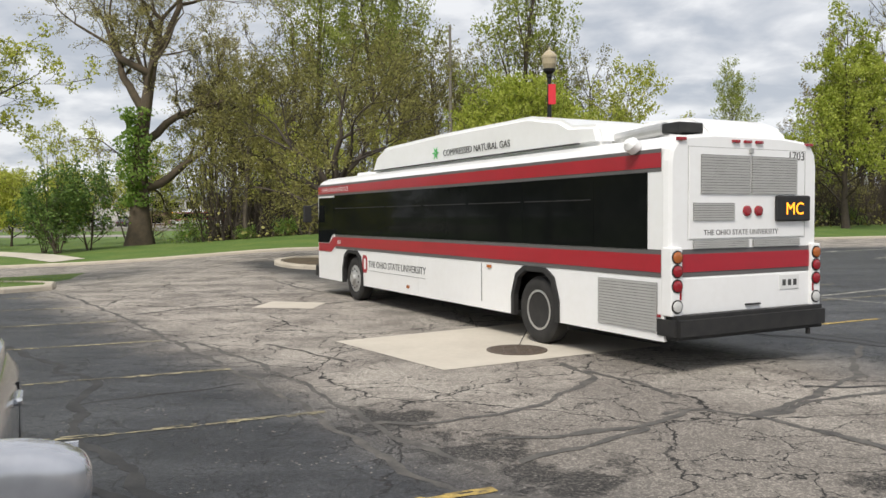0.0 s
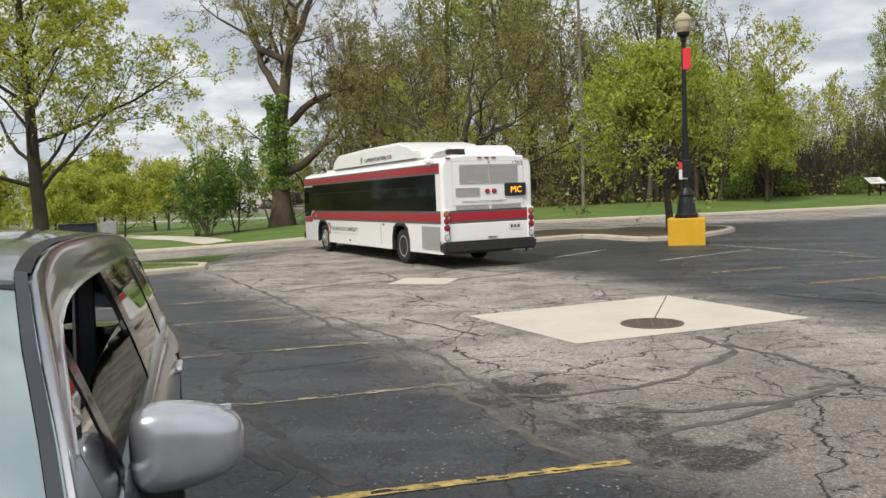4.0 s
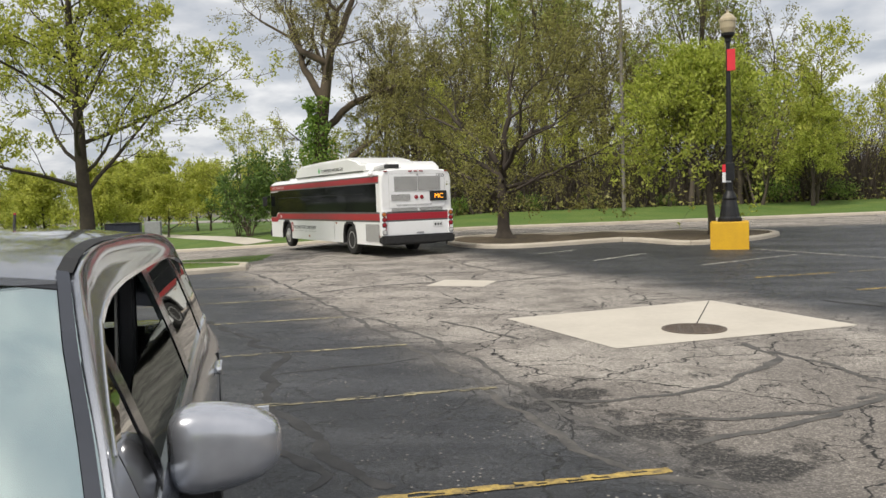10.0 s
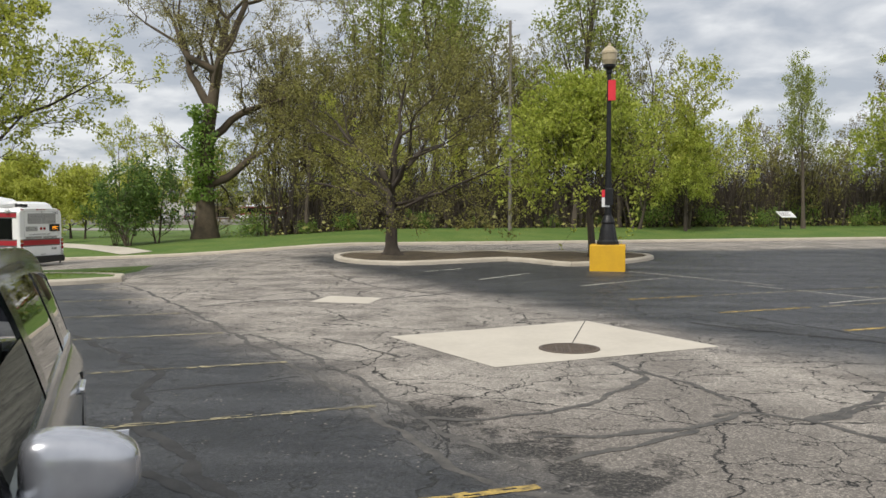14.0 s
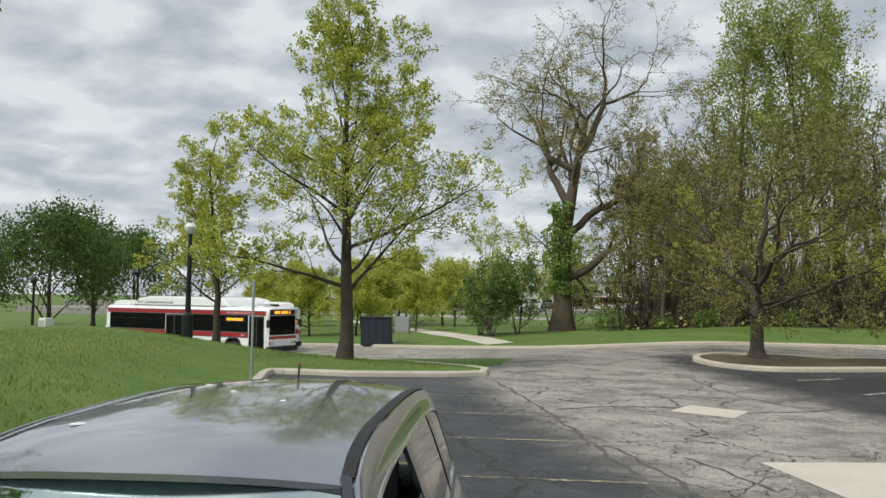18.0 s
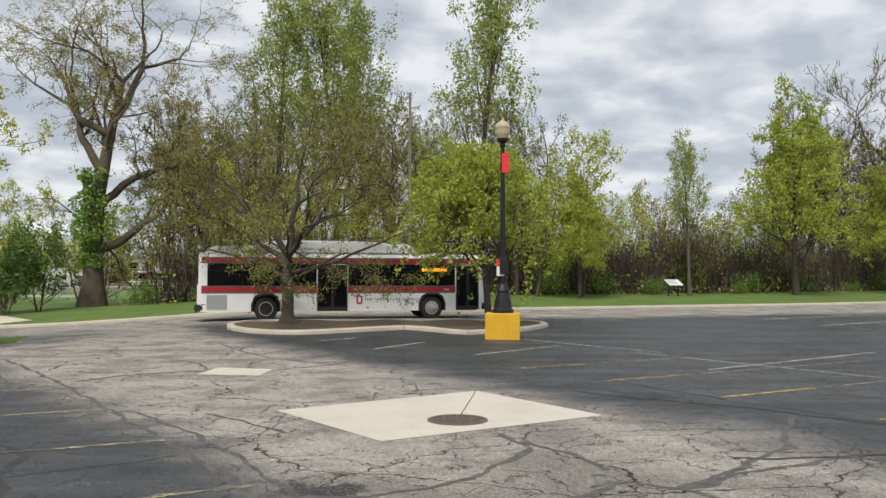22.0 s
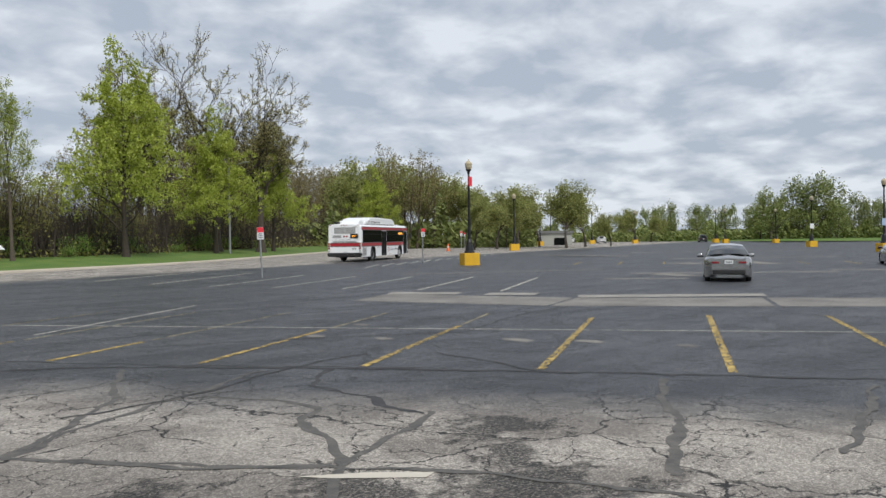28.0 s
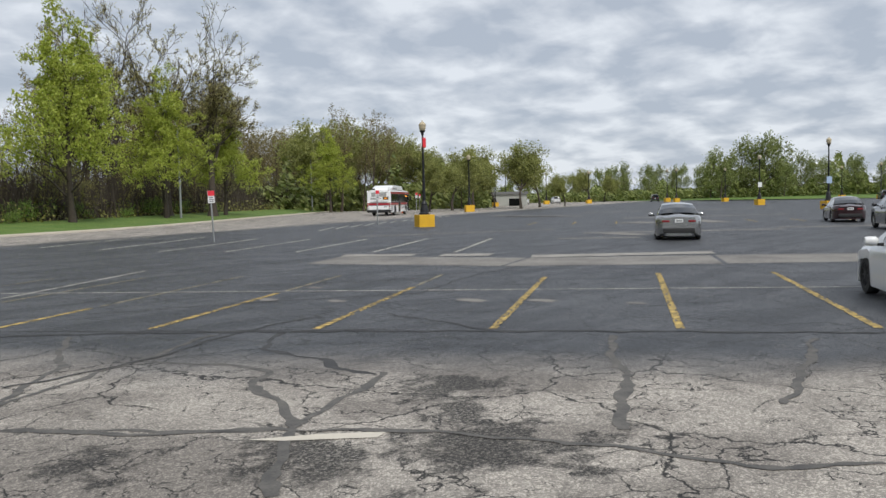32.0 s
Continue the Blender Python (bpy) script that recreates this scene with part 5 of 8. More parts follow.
near_lamp = lamp_post((3.36, 26.3, 0), True, -8)
notice = part("notice", boxed((-0.2, -0.16, 2.05), (0.06, -0.13, 2.6), 0.005), M_SIGN, near_lamp, "small white notice on the pole")
part("notice_head", boxed((-0.2, -0.165, 2.36), (0.06, -0.155, 2.6)), M_BANNER, notice)
part("meter_box", boxed((-0.1, -0.2, 2.1), (0.16, 0.05, 2.65), 0.02), M_BLACKMETAL, near_lamp)
lamp_post((42.5, 36.2, 0), True, -30)
M_BLUESIGN = material('blue_notice', (0.35, 0.45, 0.6), 0.5)
for x, y in ((88.5, 21.8), (82, 62.8), (120, 39), (128, 92), (150, 105), (156, 98), (161, 90), (169, 75), (167, 72), (174, 64), (192, 45), (180, 35)):
    lamp_post((x, y, height(x, y)), False, -40, M_BLUESIGN if x == 88.5 else (M_SIGN if x == 120 else None))


# ---- buses ----
def bevelled(bm, offset, segments=2, angle=30):
    edges = [e for e in bm.edges if len(e.link_faces) == 2 and e.calc_face_angle(0) > radians(angle)]
    bmesh.ops.bevel(bm, geom=edges, offset=offset, segments=segments, affect="EDGES", clamp_overlap=True)
    return bm


def grille(name, parent, y_or_x, lo, hi, z0, z1, face, slats, label="grey louvred grille"):
    """Slats on a flat black plate, its colour standing for the shade behind them. face: 'rear', 'left' or 'right'; lo,
    hi run along the face.
    """
    def span(a, b, c, d, out0, out1):
        if face == "rear":
            return (-out1, a, c), (-out0, b, d)
        if face == "left":
            return (a, 1.29 + out0, c), (b, 1.29 + out1, d)
        return (a, -1.29 - out1, c), (b, -1.29 - out0, d)
    g = part(name, boxed(*span(lo, hi, z0, z1, 0.002, 0.008)), M_BLACK, parent, label)
    step = (z1 - z0) / slats
    for k in range(slats):
        z = z0 + step * (k + 0.1)
        part("slat", boxed(*span(lo, hi, z, z + step * 0.84, 0.008, 0.022)), M_GRILLE, g)
    return g


def wheel_part(root, x, side, r=0.49, wide=0.28, rear=False, rim_r=0.29, hub=M_STEEL):
    y = side * (1.29 - 0.05)
    w = new("wheel", None)
    w.parent = root
    turn = Matrix.Rotation(radians(-90 * side), 4, "X")
    w.matrix_local = Matrix.Translation((x, y, r))
    bm = lathe(bmesh.new(), [(rim_r, -wide), (r - 0.05, -wide), (r - 0.01, -wide + 0.03), (r, -wide + 0.08), (r, -0.08), (r - 0.01, -0.03), (r - 0.05, 0.0), (rim_r + 0.06, 0.005), (rim_r, -0.02)], 32, turn)
    part("tyre", bm, M_TYRE, w, smooth=True)
    deep = -0.11 if rear else 0.02
    bm = lathe(bmesh.new(), [(rim_r + 0.005, -0.14), (rim_r + 0.005, -0.012), (rim_r - 0.025, -0.01), (rim_r - 0.05, deep - 0.03), (0.16, deep), (0.11, deep + 0.02), (0.1, deep + 0.06), (0.02, deep + 0.07)], 28, turn)
    part("rim", bm, hub, w, "bright steel rim", smooth=True)
    for k in range(10):
        a = 2 * math.pi * k / 10
        m = turn @ Matrix.Translation((0.135 * math.cos(a), 0.135 * math.sin(a), deep - 0.005))
        part("lug_nut", lathe(bmesh.new(), [(0.016, 0), (0.016, 0.03)], 6, m), hub, w)
        a += 0.3
        m = turn @ Matrix.Translation((0.205 * math.cos(a), 0.205 * math.sin(a), deep - 0.016))
        # black disc on the closed rim, coloured like the dark inside a hole
        part("hand_hole_dark", lathe(bmesh.new(), [(0.026, 0), (0.026, 0.005)], 8, m), M_BLACK, w)
    return w


def arch_outline(x0, x1, zb, zt, arches, r=0.6):
    """The outline of a skirt panel with round-shouldered wheel openings in its lower edge."""
    pts = [(x0, zt), (x0, zb)]
    for a in arches:
        if x0 < a < x1:
            pts += [(a - r, zb), (a - r, 0.62), (a - r * 0.8, 0.96), (a - r * 0.45, 1.07), (a + r * 0.45, 1.07), (a + r * 0.8, 0.96), (a + r, 0.62), (a + r, zb)]
    return pts + [(x1, zb), (x1, zt)]


def city_bus(number, accent, left_mark):
    root = thing("city_bus", (0, 0, 0), "white low-floor city bus with red bands and dark windows", "bus", "campus buses")
    # shell over the floor, with rounded roof edges
    half = [(1.285, 1.08), (1.29, 1.5), (1.29, 2.52), (1.265, 2.66), (1.2, 2.76), (1.05, 2.83), (0.6, 2.87)]
    ring = [(-y, z) for y, z in half] + [(y, z) for y, z in half[::-1]]
    bm = bmesh.new()
    rows = []
    for x, inset in ((0.0, 0.07), (0.03, 0.02), (0.09, 0.0), (11.9, 0.0), (12.1, 0.03), (12.18, 0.1)):
        rows.append([bm.verts.new((x, y * (1 - inset / 1.6), z - (inset * 0.6 if z > 2 else 0))) for y, z in ring])
    for a, b in zip(rows, rows[1:]):
        for k in range(len(ring)):
            bm.faces.new((a[k], b[k], b[(k + 1) % len(ring)], a[(k + 1) % len(ring)]))
    bm.faces.new(rows[0][::-1])
    bm.faces.new(rows[-1])
    bmesh.ops.recalc_face_normals(bm, faces=bm.faces[:])
    part("body", bm, M_WHITE, root)
    arches = (2.7, 9.79)
    for side in (1, -1):
        y0, y1 = (1.235, 1.287) if side > 0 else (-1.287, -1.235)
        for a, b in (((0.08, 6.5), (6.508, 12.05)) if side > 0 else ((0.08, 4.8), (6.1, 10.86), (11.92, 12.05))):
            part("skirt_panel", prism(bmesh.new(), arch_outline(a, b, 0.3, 1.079, arches), y0, y1, "y"), M_WHITE, root)
        for a in arches:
            bm = bmesh.new()
            o = arch_outline(a - 0.01 - 0.6, a + 0.01 + 0.6, 0.3, 0.3, (a,), 0.6)[2:-2]
            i = arch_outline(a - 0.7, a + 0.7, 0.3, 0.3, (a,), 0.52)[2:-2]
            o2 = [(x, z + (0.015 if z > 1.05 else 0)) for x, z in o]
            prism(bm, o2 + [(x, z - (0.06 if z > 0.9 else 0)) for x, z in i[::-1]], y0, y1 + 0.03 if side > 0 else y1, "y")
            if side < 0:
                bmesh.ops.translate(bm, vec=(0, -0.025, 0), verts=bm.verts[:])
            part("wheel_arch", bm, M_BLACK, root, "black rubber wheel arch")
        s = 1.29 * side
        def plate(x0, x1, z0, z1, out, thick=0.004):
            a, b = (s + side * out, s + side * (out + thick))
            return boxed((x0, min(a, b), z0), (x1, max(a, b), z1))
        front_x = 10.95 if side > 0 else 10.84
        spans = [(0.12, 10.86)] if side > 0 else [(0.12, 4.8), (6.1, 10.84)]
        for x0, x1 in spans:
            part("lower_band", plate(x0, x1, 1.09, 1.43, 0.001), M_GREYBAND, root)
            part("red_band", plate(x0, x1, 1.15, 1.37, 0.006), accent, root)
        part("upper_band", plate(0.12, 12.0, 2.385, 2.665, 0.001), M_GREYBAND, root)
        part("upper_red_band", plate(0.12, 12.0, 2.435, 2.615, 0.006), accent, root)
        if side > 0:
            part("red_band", prism(bmesh.new(), [(10.86, 1.15), (10.86, 1.37), (11.0, 1.37), (11.25, 1.2), (12.0, 1.2), (12.0, 1.0), (11.15, 1.0)], s + 0.001, s + 0.01, "y"), accent, root)
        edges = [0.35, 1.35, 3.0, 4.65, 6.3, 7.95, 9.6, 10.9] if side > 0 else [0.35, 1.75, 3.3, 4.78]
        glass = list(zip(edges, edges[1:]))
        if side < 0:
            glass += [(6.12, 7.7), (7.7, 9.3), (9.3, 10.82)]
        for a, b in glass:
            w = part("window", plate(a + 0.0015, b - 0.0015, 1.432, 2.384, 0.0, 0.012), M_DARKGLASS, root, "dark tinted window pane")
            if b - a > 1.2:
                part("transom_rail", plate(a + 0.06, b - 0.06, 2.06, 2.075, 0.012, 0.004), M_BLACK, w)
        if side > 0:
            part("driver_window", prism(bmesh.new(), [(10.92, 1.46), (10.92, 2.34), (11.95, 2.34), (12.02, 1.22), (11.3, 1.22), (11.1, 1.4)], s + 0.002, s + 0.014, "y"), M_DARKGLASS, root, "dark driver's side window")
        else:
            for x0, x1, n in ((4.82, 6.08, 2), (10.88, 11.9, 2)):
                d = part("door", plate(x0, x1, 0.33, 2.36, -0.03, 0.036), M_BLACK, root, "black folding door with dark glass")
                step = (x1 - x0) / n
                for k in range(n):
                    part("door_glass", plate(x0 + k * step + 0.06, x0 + (k + 1) * step - 0.05, 0.5, 2.26, 0.006, 0.006), M_DARKGLASS, d)
                    part("door_handle", plate(x0 + k * step + 0.1, x0 + k * step + 0.13, 0.95, 1.55, 0.012, 0.03), M_BLACKMETAL, d, "black grab rail")
        # marker lamps and small lids
        part("side_marker", plate(3.9, 4.02, 1.0, 1.05, 0.002, 0.018), M_AMBER, root, "amber side marker lamp")
        part("side_marker", plate(6.9, 7.0, 0.42, 0.48, -0.002, 0.018), M_AMBER, root, "amber side marker lamp")
        part("rear_marker", plate(0.12, 0.28, 0.6, 0.635, -0.001, 0.01), M_REDLAMP, root, "red side reflector")
        if side > 0:
            part("fuel_lid", plate(4.2, 4.22, 0.42, 1.06, -0.002, 0.002), M_GREYBAND, root)
            grille("side_grille", root, 0, 0.18, 1.25, 0.42, 1.02, "left", 16)
            part("mirror_pod", lathe(bmesh.new(), [(0.03, 0), (0.1, 0.04), (0.1, 0.14), (0.04, 0.2)], 12, Matrix.Translation((0.55, 1.27, 2.68)) @ Matrix.Rotation(radians(-60), 4, "X")), M_WHITE, root, smooth=True)
        else:
            grille("side_grille", root, 0, 0.33, 1.13, 0.4, 1.03, "right", 16)
            part("side_sign", plate(9.25, 10.6, 2.0, 2.3, 0.012, 0.006), M_BLACK, root)
            rng2 = random.Random(4)
            x = 10.45
            while x > 9.4:
                w = rng2.uniform(0.06, 0.12)
                part("sign_dots", plate(x - w, x, 2.08, 2.22, 0.018, 0.004), M_LED, root, "glowing amber sign bar")
                x -= w + 0.03
        # the round-cornered letter mark
        cx = 9.1 if side > 0 else 6.6
        o = [(0.13 * sx * k1, 0.2 * sz * k2) for sx, sz, k1, k2 in ((-1, -1, 1, 0.6), (-1, -1, 0.6, 1), (1, -1, 0.6, 1), (1, -1, 1, 0.6), (1, 1, 1, 0.6), (1, 1, 0.6, 1), (-1, 1, 0.6, 1), (-1, 1, 1, 0.6))]
        for k in range(8):
            (ax, az), (bx, bz) = o[k], o[(k + 1) % 8]
            q = [(cx + ax, 0.8 + az), (cx + bx, 0.8 + bz), (cx + bx * 0.5, 0.8 + bz * 0.62), (cx + ax * 0.5, 0.8 + az * 0.62)]
            part("mark", prism(bmesh.new(), q, s - side * 0.002, s + side * 0.004, "y"), accent, root)
        spin = Matrix.Rotation(radians(180 if side > 0 else 0), 4, "Z") @ Matrix.Rotation(radians(90), 4, "X")
        tx = cx - 0.2 if side > 0 else cx + 0.2
        lettering("wordmark", "THE OHIO STATE UNIVERSITY", 0.2, M_INK, root, Matrix.Translation((tx, s + side * 0.001, 0.74)) @ spin)
        part("underline", plate(min(tx, tx - side * 2.7), max(tx, tx - side * 2.7), 0.655, 0.662, -0.002, 0.004), M_GREYBAND, root)
        py = side * 1.062
        px = 6.2 if side > 0 else 2.3
        lettering("gas_sign", "COMPRESSED NATURAL GAS", 0.17, M_INK, root, Matrix.Translation((px - side * 0.3 if side > 0 else px + 0.6, side * 1.075, 2.99)) @ spin)
        if left_mark:
            for k in range(6):
                a = k * math.pi / 3
                q = [(px + 0.02 * math.cos(a + 1.5), 3.07 + 0.02 * math.sin(a + 1.5)), (px + 0.06 * math.cos(a + 0.4), 3.07 + 0.06 * math.sin(a + 0.4)), (px + 0.13 * math.cos(a), 3.07 + 0.13 * math.sin(a)), (px + 0.06 * math.cos(a - 0.4), 3.07 + 0.06 * math.sin(a - 0.4))]
                part("leaf_mark", prism(bmesh.new(), q, py + side * 0.005, py + side * 0.012, "y"), M_GREENINK, root)
        else:
            for k in range(3):
                q = [(px + 0.15 * k, 3.0), (px + 0.08 + 0.15 * k, 3.07), (px + 0.15 * k, 3.14), (px + 0.05 + 0.15 * k, 3.14), (px + 0.13 + 0.15 * k, 3.07), (px + 0.05 + 0.15 * k, 3.0)]
                part("arrow_mark", prism(bmesh.new(), q, py + side * 0.005, py + side * 0.012, "y"), (M_INK, accent, M_GREYBAND)[k], root)
        lettering("service_sign", "CAMPUS AREA BUS SERVICE", 0.14, M_PALEINK, root, Matrix.Translation((11.75 if side > 0 else 9.2, s + side * 0.008, 2.48)) @ spin)
        part("front_marker", plate(11.9, 11.98, 2.5, 2.56, 0.008, 0.015), M_AMBER, root)
        lettering("unit_number", number, 0.13, M_PALEINK, root, Matrix.Translation((10.75 if side > 0 else 10.3, s + side * 0.009, 1.2)) @ spin)
    # underside
    part("underframe", boxed((0.25, -0.8, 0.28), (11.95, 0.8, 1.079)), M_BLACK, root)
    for x0, x1 in ((3.5, 9.0),):
        part("belly_pan", boxed((x0, -1.23, 0.32), (x1, 1.23, 0.5)), M_BLACK, root)
    part("mud_flap", boxed((2.02, -1.2, 0.2), (2.05, -0.7, 0.75)), M_BLACK, root)
    part("mud_flap", boxed((2.02, 0.7, 0.2), (2.05, 1.2, 0.75)), M_BLACK, root)
    part("axle", boxed((2.58, -1.0, 0.38), (2.82, 1.0, 0.6), 0.03), M_BLACK, root)
    # roof
    pod = prism(bmesh.new(), [(1.5, 2.83), (1.62, 3.14), (2.2, 3.18), (2.45, 3.3), (2.95, 3.38), (3.2, 3.43), (6.0, 3.43), (8.55, 3.37), (8.95, 3.22), (9.25, 2.83)], -1.06, 1.06, "y")
    part("roof_pod", bevelled(pod, 0.07, 3, 50), M_WHITE, root, "white moulded gas tank housing", smooth=True)
    part("roof_hump", bevelled(prism(bmesh.new(), [(0.2, 2.8), (0.28, 3.0), (0.6, 3.14), (1.45, 3.17), (1.55, 2.8)], -1.0, 0.46, "y"), 0.06, 3, 40), M_WHITE, root, smooth=True)
    part("pod_seam", boxed((2.0, -1.075, 2.885), (9.0, 1.075, 2.9)), M_BLACK, root)
    part("exhaust_box", boxed((0.26, 0.48, 2.9), (0.56, 0.88, 3.03), 0.02), M_BLACK, root, "black exhaust outlet")
    part("exhaust_pipe", tube(bmesh.new(), (0.65, 0.72, 2.98), (1.6, 0.72, 2.92), 0.09, sides=14), M_STEEL, root)
    for y in (-0.6, 0.5):
        part("roof_hatch", boxed((10.0, y - 0.3, 2.84), (10.7, y + 0.3, 2.93), 0.03), M_WHITE, root)
    # rear
    rear = part("rear_panel", boxed((-0.012, -1.24, 0.62), (0.09, 1.24, 1.085), 0.02), M_WHITE, root)
    part("rear_hatch", boxed((-0.01, -1.02, 1.56), (0.0, 0.98, 2.68), 0.004), M_WHITE, root)
    for z in (1.545, 2.69):
        part("hatch_seam", boxed((-0.004, -1.04, z), (0.001, 1.0, z + 0.006)), M_GRILLE, root)
    for y in (-1.04, 0.99):
        part("hatch_seam", boxed((-0.004, y, 1.55), (0.001, y + 0.006, 2.7)), M_GRILLE, root)
    part("rear_band", boxed((-0.006, -1.2, 1.09), (-0.001, 1.2, 1.43)), M_GREYBAND, root)
    part("rear_red_band", boxed((-0.013, -1.2, 1.15), (-0.007, 1.2, 1.37)), accent, root)
    for y0, y1, z0, z1, n in ((-0.86, -0.05, 2.12, 2.6, 14), (-0.02, 0.8, 2.12, 2.6, 14), (0.25, 0.92, 1.79, 2.0, 7), (0.0, 0.92, 1.44, 1.535, 4), (-0.92, -0.08, 1.44, 1.535, 4)):
        # black plate on the hatch gives the shade between the slats as colour
        g = part("rear_grille", boxed((-0.016, y0, z0), (-0.011, y1, z1)), M_BLACK, root, "grey louvred grille")
        st = (z1 - z0) / n
        for k in range(n):
            part("slat", boxed((-0.03, y0, z0 + st * k), (-0.016, y1, z0 + st * (k + 0.84))), M_GRILLE, g)
    part("hatch_latch", boxed((-0.05, -0.05, 2.63), (-0.01, 0.0, 2.7), 0.01), M_STEEL, root)
    part("hatch_handle", boxed((-0.045, -0.2, 0.69), (-0.012, 0.05, 0.71), 0.005), M_BLACK, root)
    for y in (0.03, -0.17):
        part("stop_lamp", lathe(bmesh.new(), [(0.07, 0), (0.066, 0.02), (0.04, 0.03)], 18, Matrix.Translation((-0.012, y, 1.9)) @ Matrix.Rotation(radians(-90), 4, "Y")), M_REDLAMP, root, "round red stop lamp")
    for y in (1.1, 0.22, 0.02, -0.18, -1.1):
        part("marker_lamp", boxed((-0.03, y - 0.06, 2.76), (0.03, y + 0.06, 2.8), 0.01), M_REDLAMP, root, "small red marker lamp")
    for s in (1, -1):
        column = part("lamp_column", boxed((-0.05, min(s * 1.12, s * 1.295), 0.62), (0.12, max(s * 1.12, s * 1.295), 1.46), 0.02), M_WHITE, root)
        for z, m in ((1.34, M_AMBER), (1.17, M_REDLAMP), (0.99, M_REDLAMP), (0.74, M_CLEARLENS)):
            at = Matrix.Translation((-0.05, s * 1.205, z)) @ Matrix.Rotation(radians(-90), 4, "Y")
            part("bezel", lathe(bmesh.new(), [(0.085, 0), (0.085, 0.008)], 18, at), M_BLACK, column)
            part("tail_lamp", lathe(bmesh.new(), [(0.07, 0.006), (0.066, 0.02), (0.03, 0.028)], 18, at), m, column)
        part("reflector", boxed((-0.053, s * 1.15 - 0.015, 0.82), (-0.048, s * 1.15 + 0.015, 0.95)), M_REDLAMP, column)
    sign = part("sign_box", boxed((-0.06, -1.08, 1.76), (-0.012, -0.46, 2.1), 0.025), M_BLACK, root, "black route sign box")
    lettering("route_sign", "MC", 0.23, M_LED, sign, Matrix.Translation((-0.062, -0.61, 1.85)) @ Matrix.Rotation(radians(-90), 4, "Z") @ Matrix.Rotation(radians(90), 4, "X"))
    lettering("rear_number", number, 0.16, M_INK, root, Matrix.Translation((-0.012, -0.7, 2.57)) @ Matrix.Rotation(radians(-90), 4, "Z") @ Matrix.Rotation(radians(90), 4, "X"))
    lettering("rear_wordmark", "THE OHIO STATE UNIVERSITY", 0.095, M_GREYBAND, root, Matrix.Translation((-0.012, 0.75, 1.6)) @ Matrix.Rotation(radians(-90), 4, "Z") @ Matrix.Rotation(radians(90), 4, "X"))
    tag = part("number_plate", boxed((-0.022, -0.92, 0.86), (-0.012, -0.56, 1.05), 0.005), M_SIGN, root)
    for k in range(3):
        part("plate_bar", boxed((-0.025, -0.87 + 0.1 * k, 0.91), (-0.0215, -0.81 + 0.1 * k, 0.99)), M_INK, tag)
    part("rear_bumper", bevelled(prism(bmesh.new(), [(-0.16, -1.3), (-0.16, 1.3), (0.22, 1.305), (0.22, -1.305)], 0.33, 0.63, "z"), 0.05, 2), M_BLACK, root, "black rubber rear bumper")
    part("tow_hook", tube(bmesh.new(), (-0.1, -1.0, 0.33), (-0.1, -1.0, 0.25), 0.03), M_BLACK, root)
    # front
    part("windscreen", boxed((12.15, -1.16, 1.28), (12.2, 1.16, 2.4), 0.02), M_DARKGLASS, root, "dark windscreen")
    part("sign_band", boxed((12.12, -1.15, 2.42), (12.185, 1.15, 2.74), 0.015), M_BLACK, root)
    rng2 = random.Random(9)
    y = -0.75
    while y < 0.7:
        w = rng2.uniform(0.07, 0.13)
        part("sign_dots", boxed((12.185, y, 2.5), (12.19, y + w, 2.67)), M_LED, root, "glowing amber sign bar")
        y += w + 0.03 + (0.1 if rng2.random() < 0.15 else 0)
    part("front_panel", boxed((12.05, -1.25, 0.62), (12.2, 1.25, 1.27), 0.04), M_WHITE, root)
    part("front_red_band", boxed((12.2, -1.2, 1.05), (12.206, 1.2, 1.22)), accent, root)
    part("front_bumper", boxed((12.0, -1.29, 0.33), (12.32, 1.29, 0.62), 0.05), M_BLACK, root, "black rubber front bumper")
    for s in (1, -1):
        part("headlamp", boxed((12.19, s * 0.95 - 0.18, 0.74), (12.22, s * 0.95 + 0.18, 0.9), 0.01), M_CLEARLENS, root, "clear headlamp")
        part("turn_lamp", boxed((12.19, s * 1.17 - 0.06, 0.74), (12.215, s * 1.17 + 0.06, 0.9), 0.01), M_AMBER, root)
        arm = part("mirror_arm", tube(bmesh.new(), (12.1, s * 1.2, 2.25), (12.35, s * 1.45, 2.1), 0.02), M_BLACK, root)
        part("mirror_head", boxed((12.27, s * 1.48 - 0.1, 1.72), (12.36, s * 1.48 + 0.1, 2.16), 0.03), M_BLACK, arm)
    part("wiper", tube(bmesh.new(), (12.22, 0.1, 1.3), (12.23, 0.85, 1.75), 0.012), M_BLACK, root)
    # the body sits low: all but the wheels, from the floor line up
    low = Matrix.Translation((0, 0, 0.088)) @ Matrix.Diagonal((1, 1, 0.955, 1))
    for ob in root.children_recursive:
        if ob.data.name.startswith(("wordmark", "gas_sign", "service_sign", "unit_number", "route_sign", "rear_number", "rear_wordmark")) or ob.name.startswith(("wordmark", "gas_sign", "service_sign", "unit_number", "route_sign", "rear_number", "rear_wordmark")):
            ob.matrix_local = low @ ob.matrix_basis
        else:
            ob.data.transform(low)
    wheels = [wheel_part(root, x, s, rear=(x < 5)) for x in arches for s in (1, -1)]
    return root, wheels


bus_a, wheels_a = city_bus("1703", M_RED, True)
bus_b, wheels_b = city_bus("1906", M_RED, False)


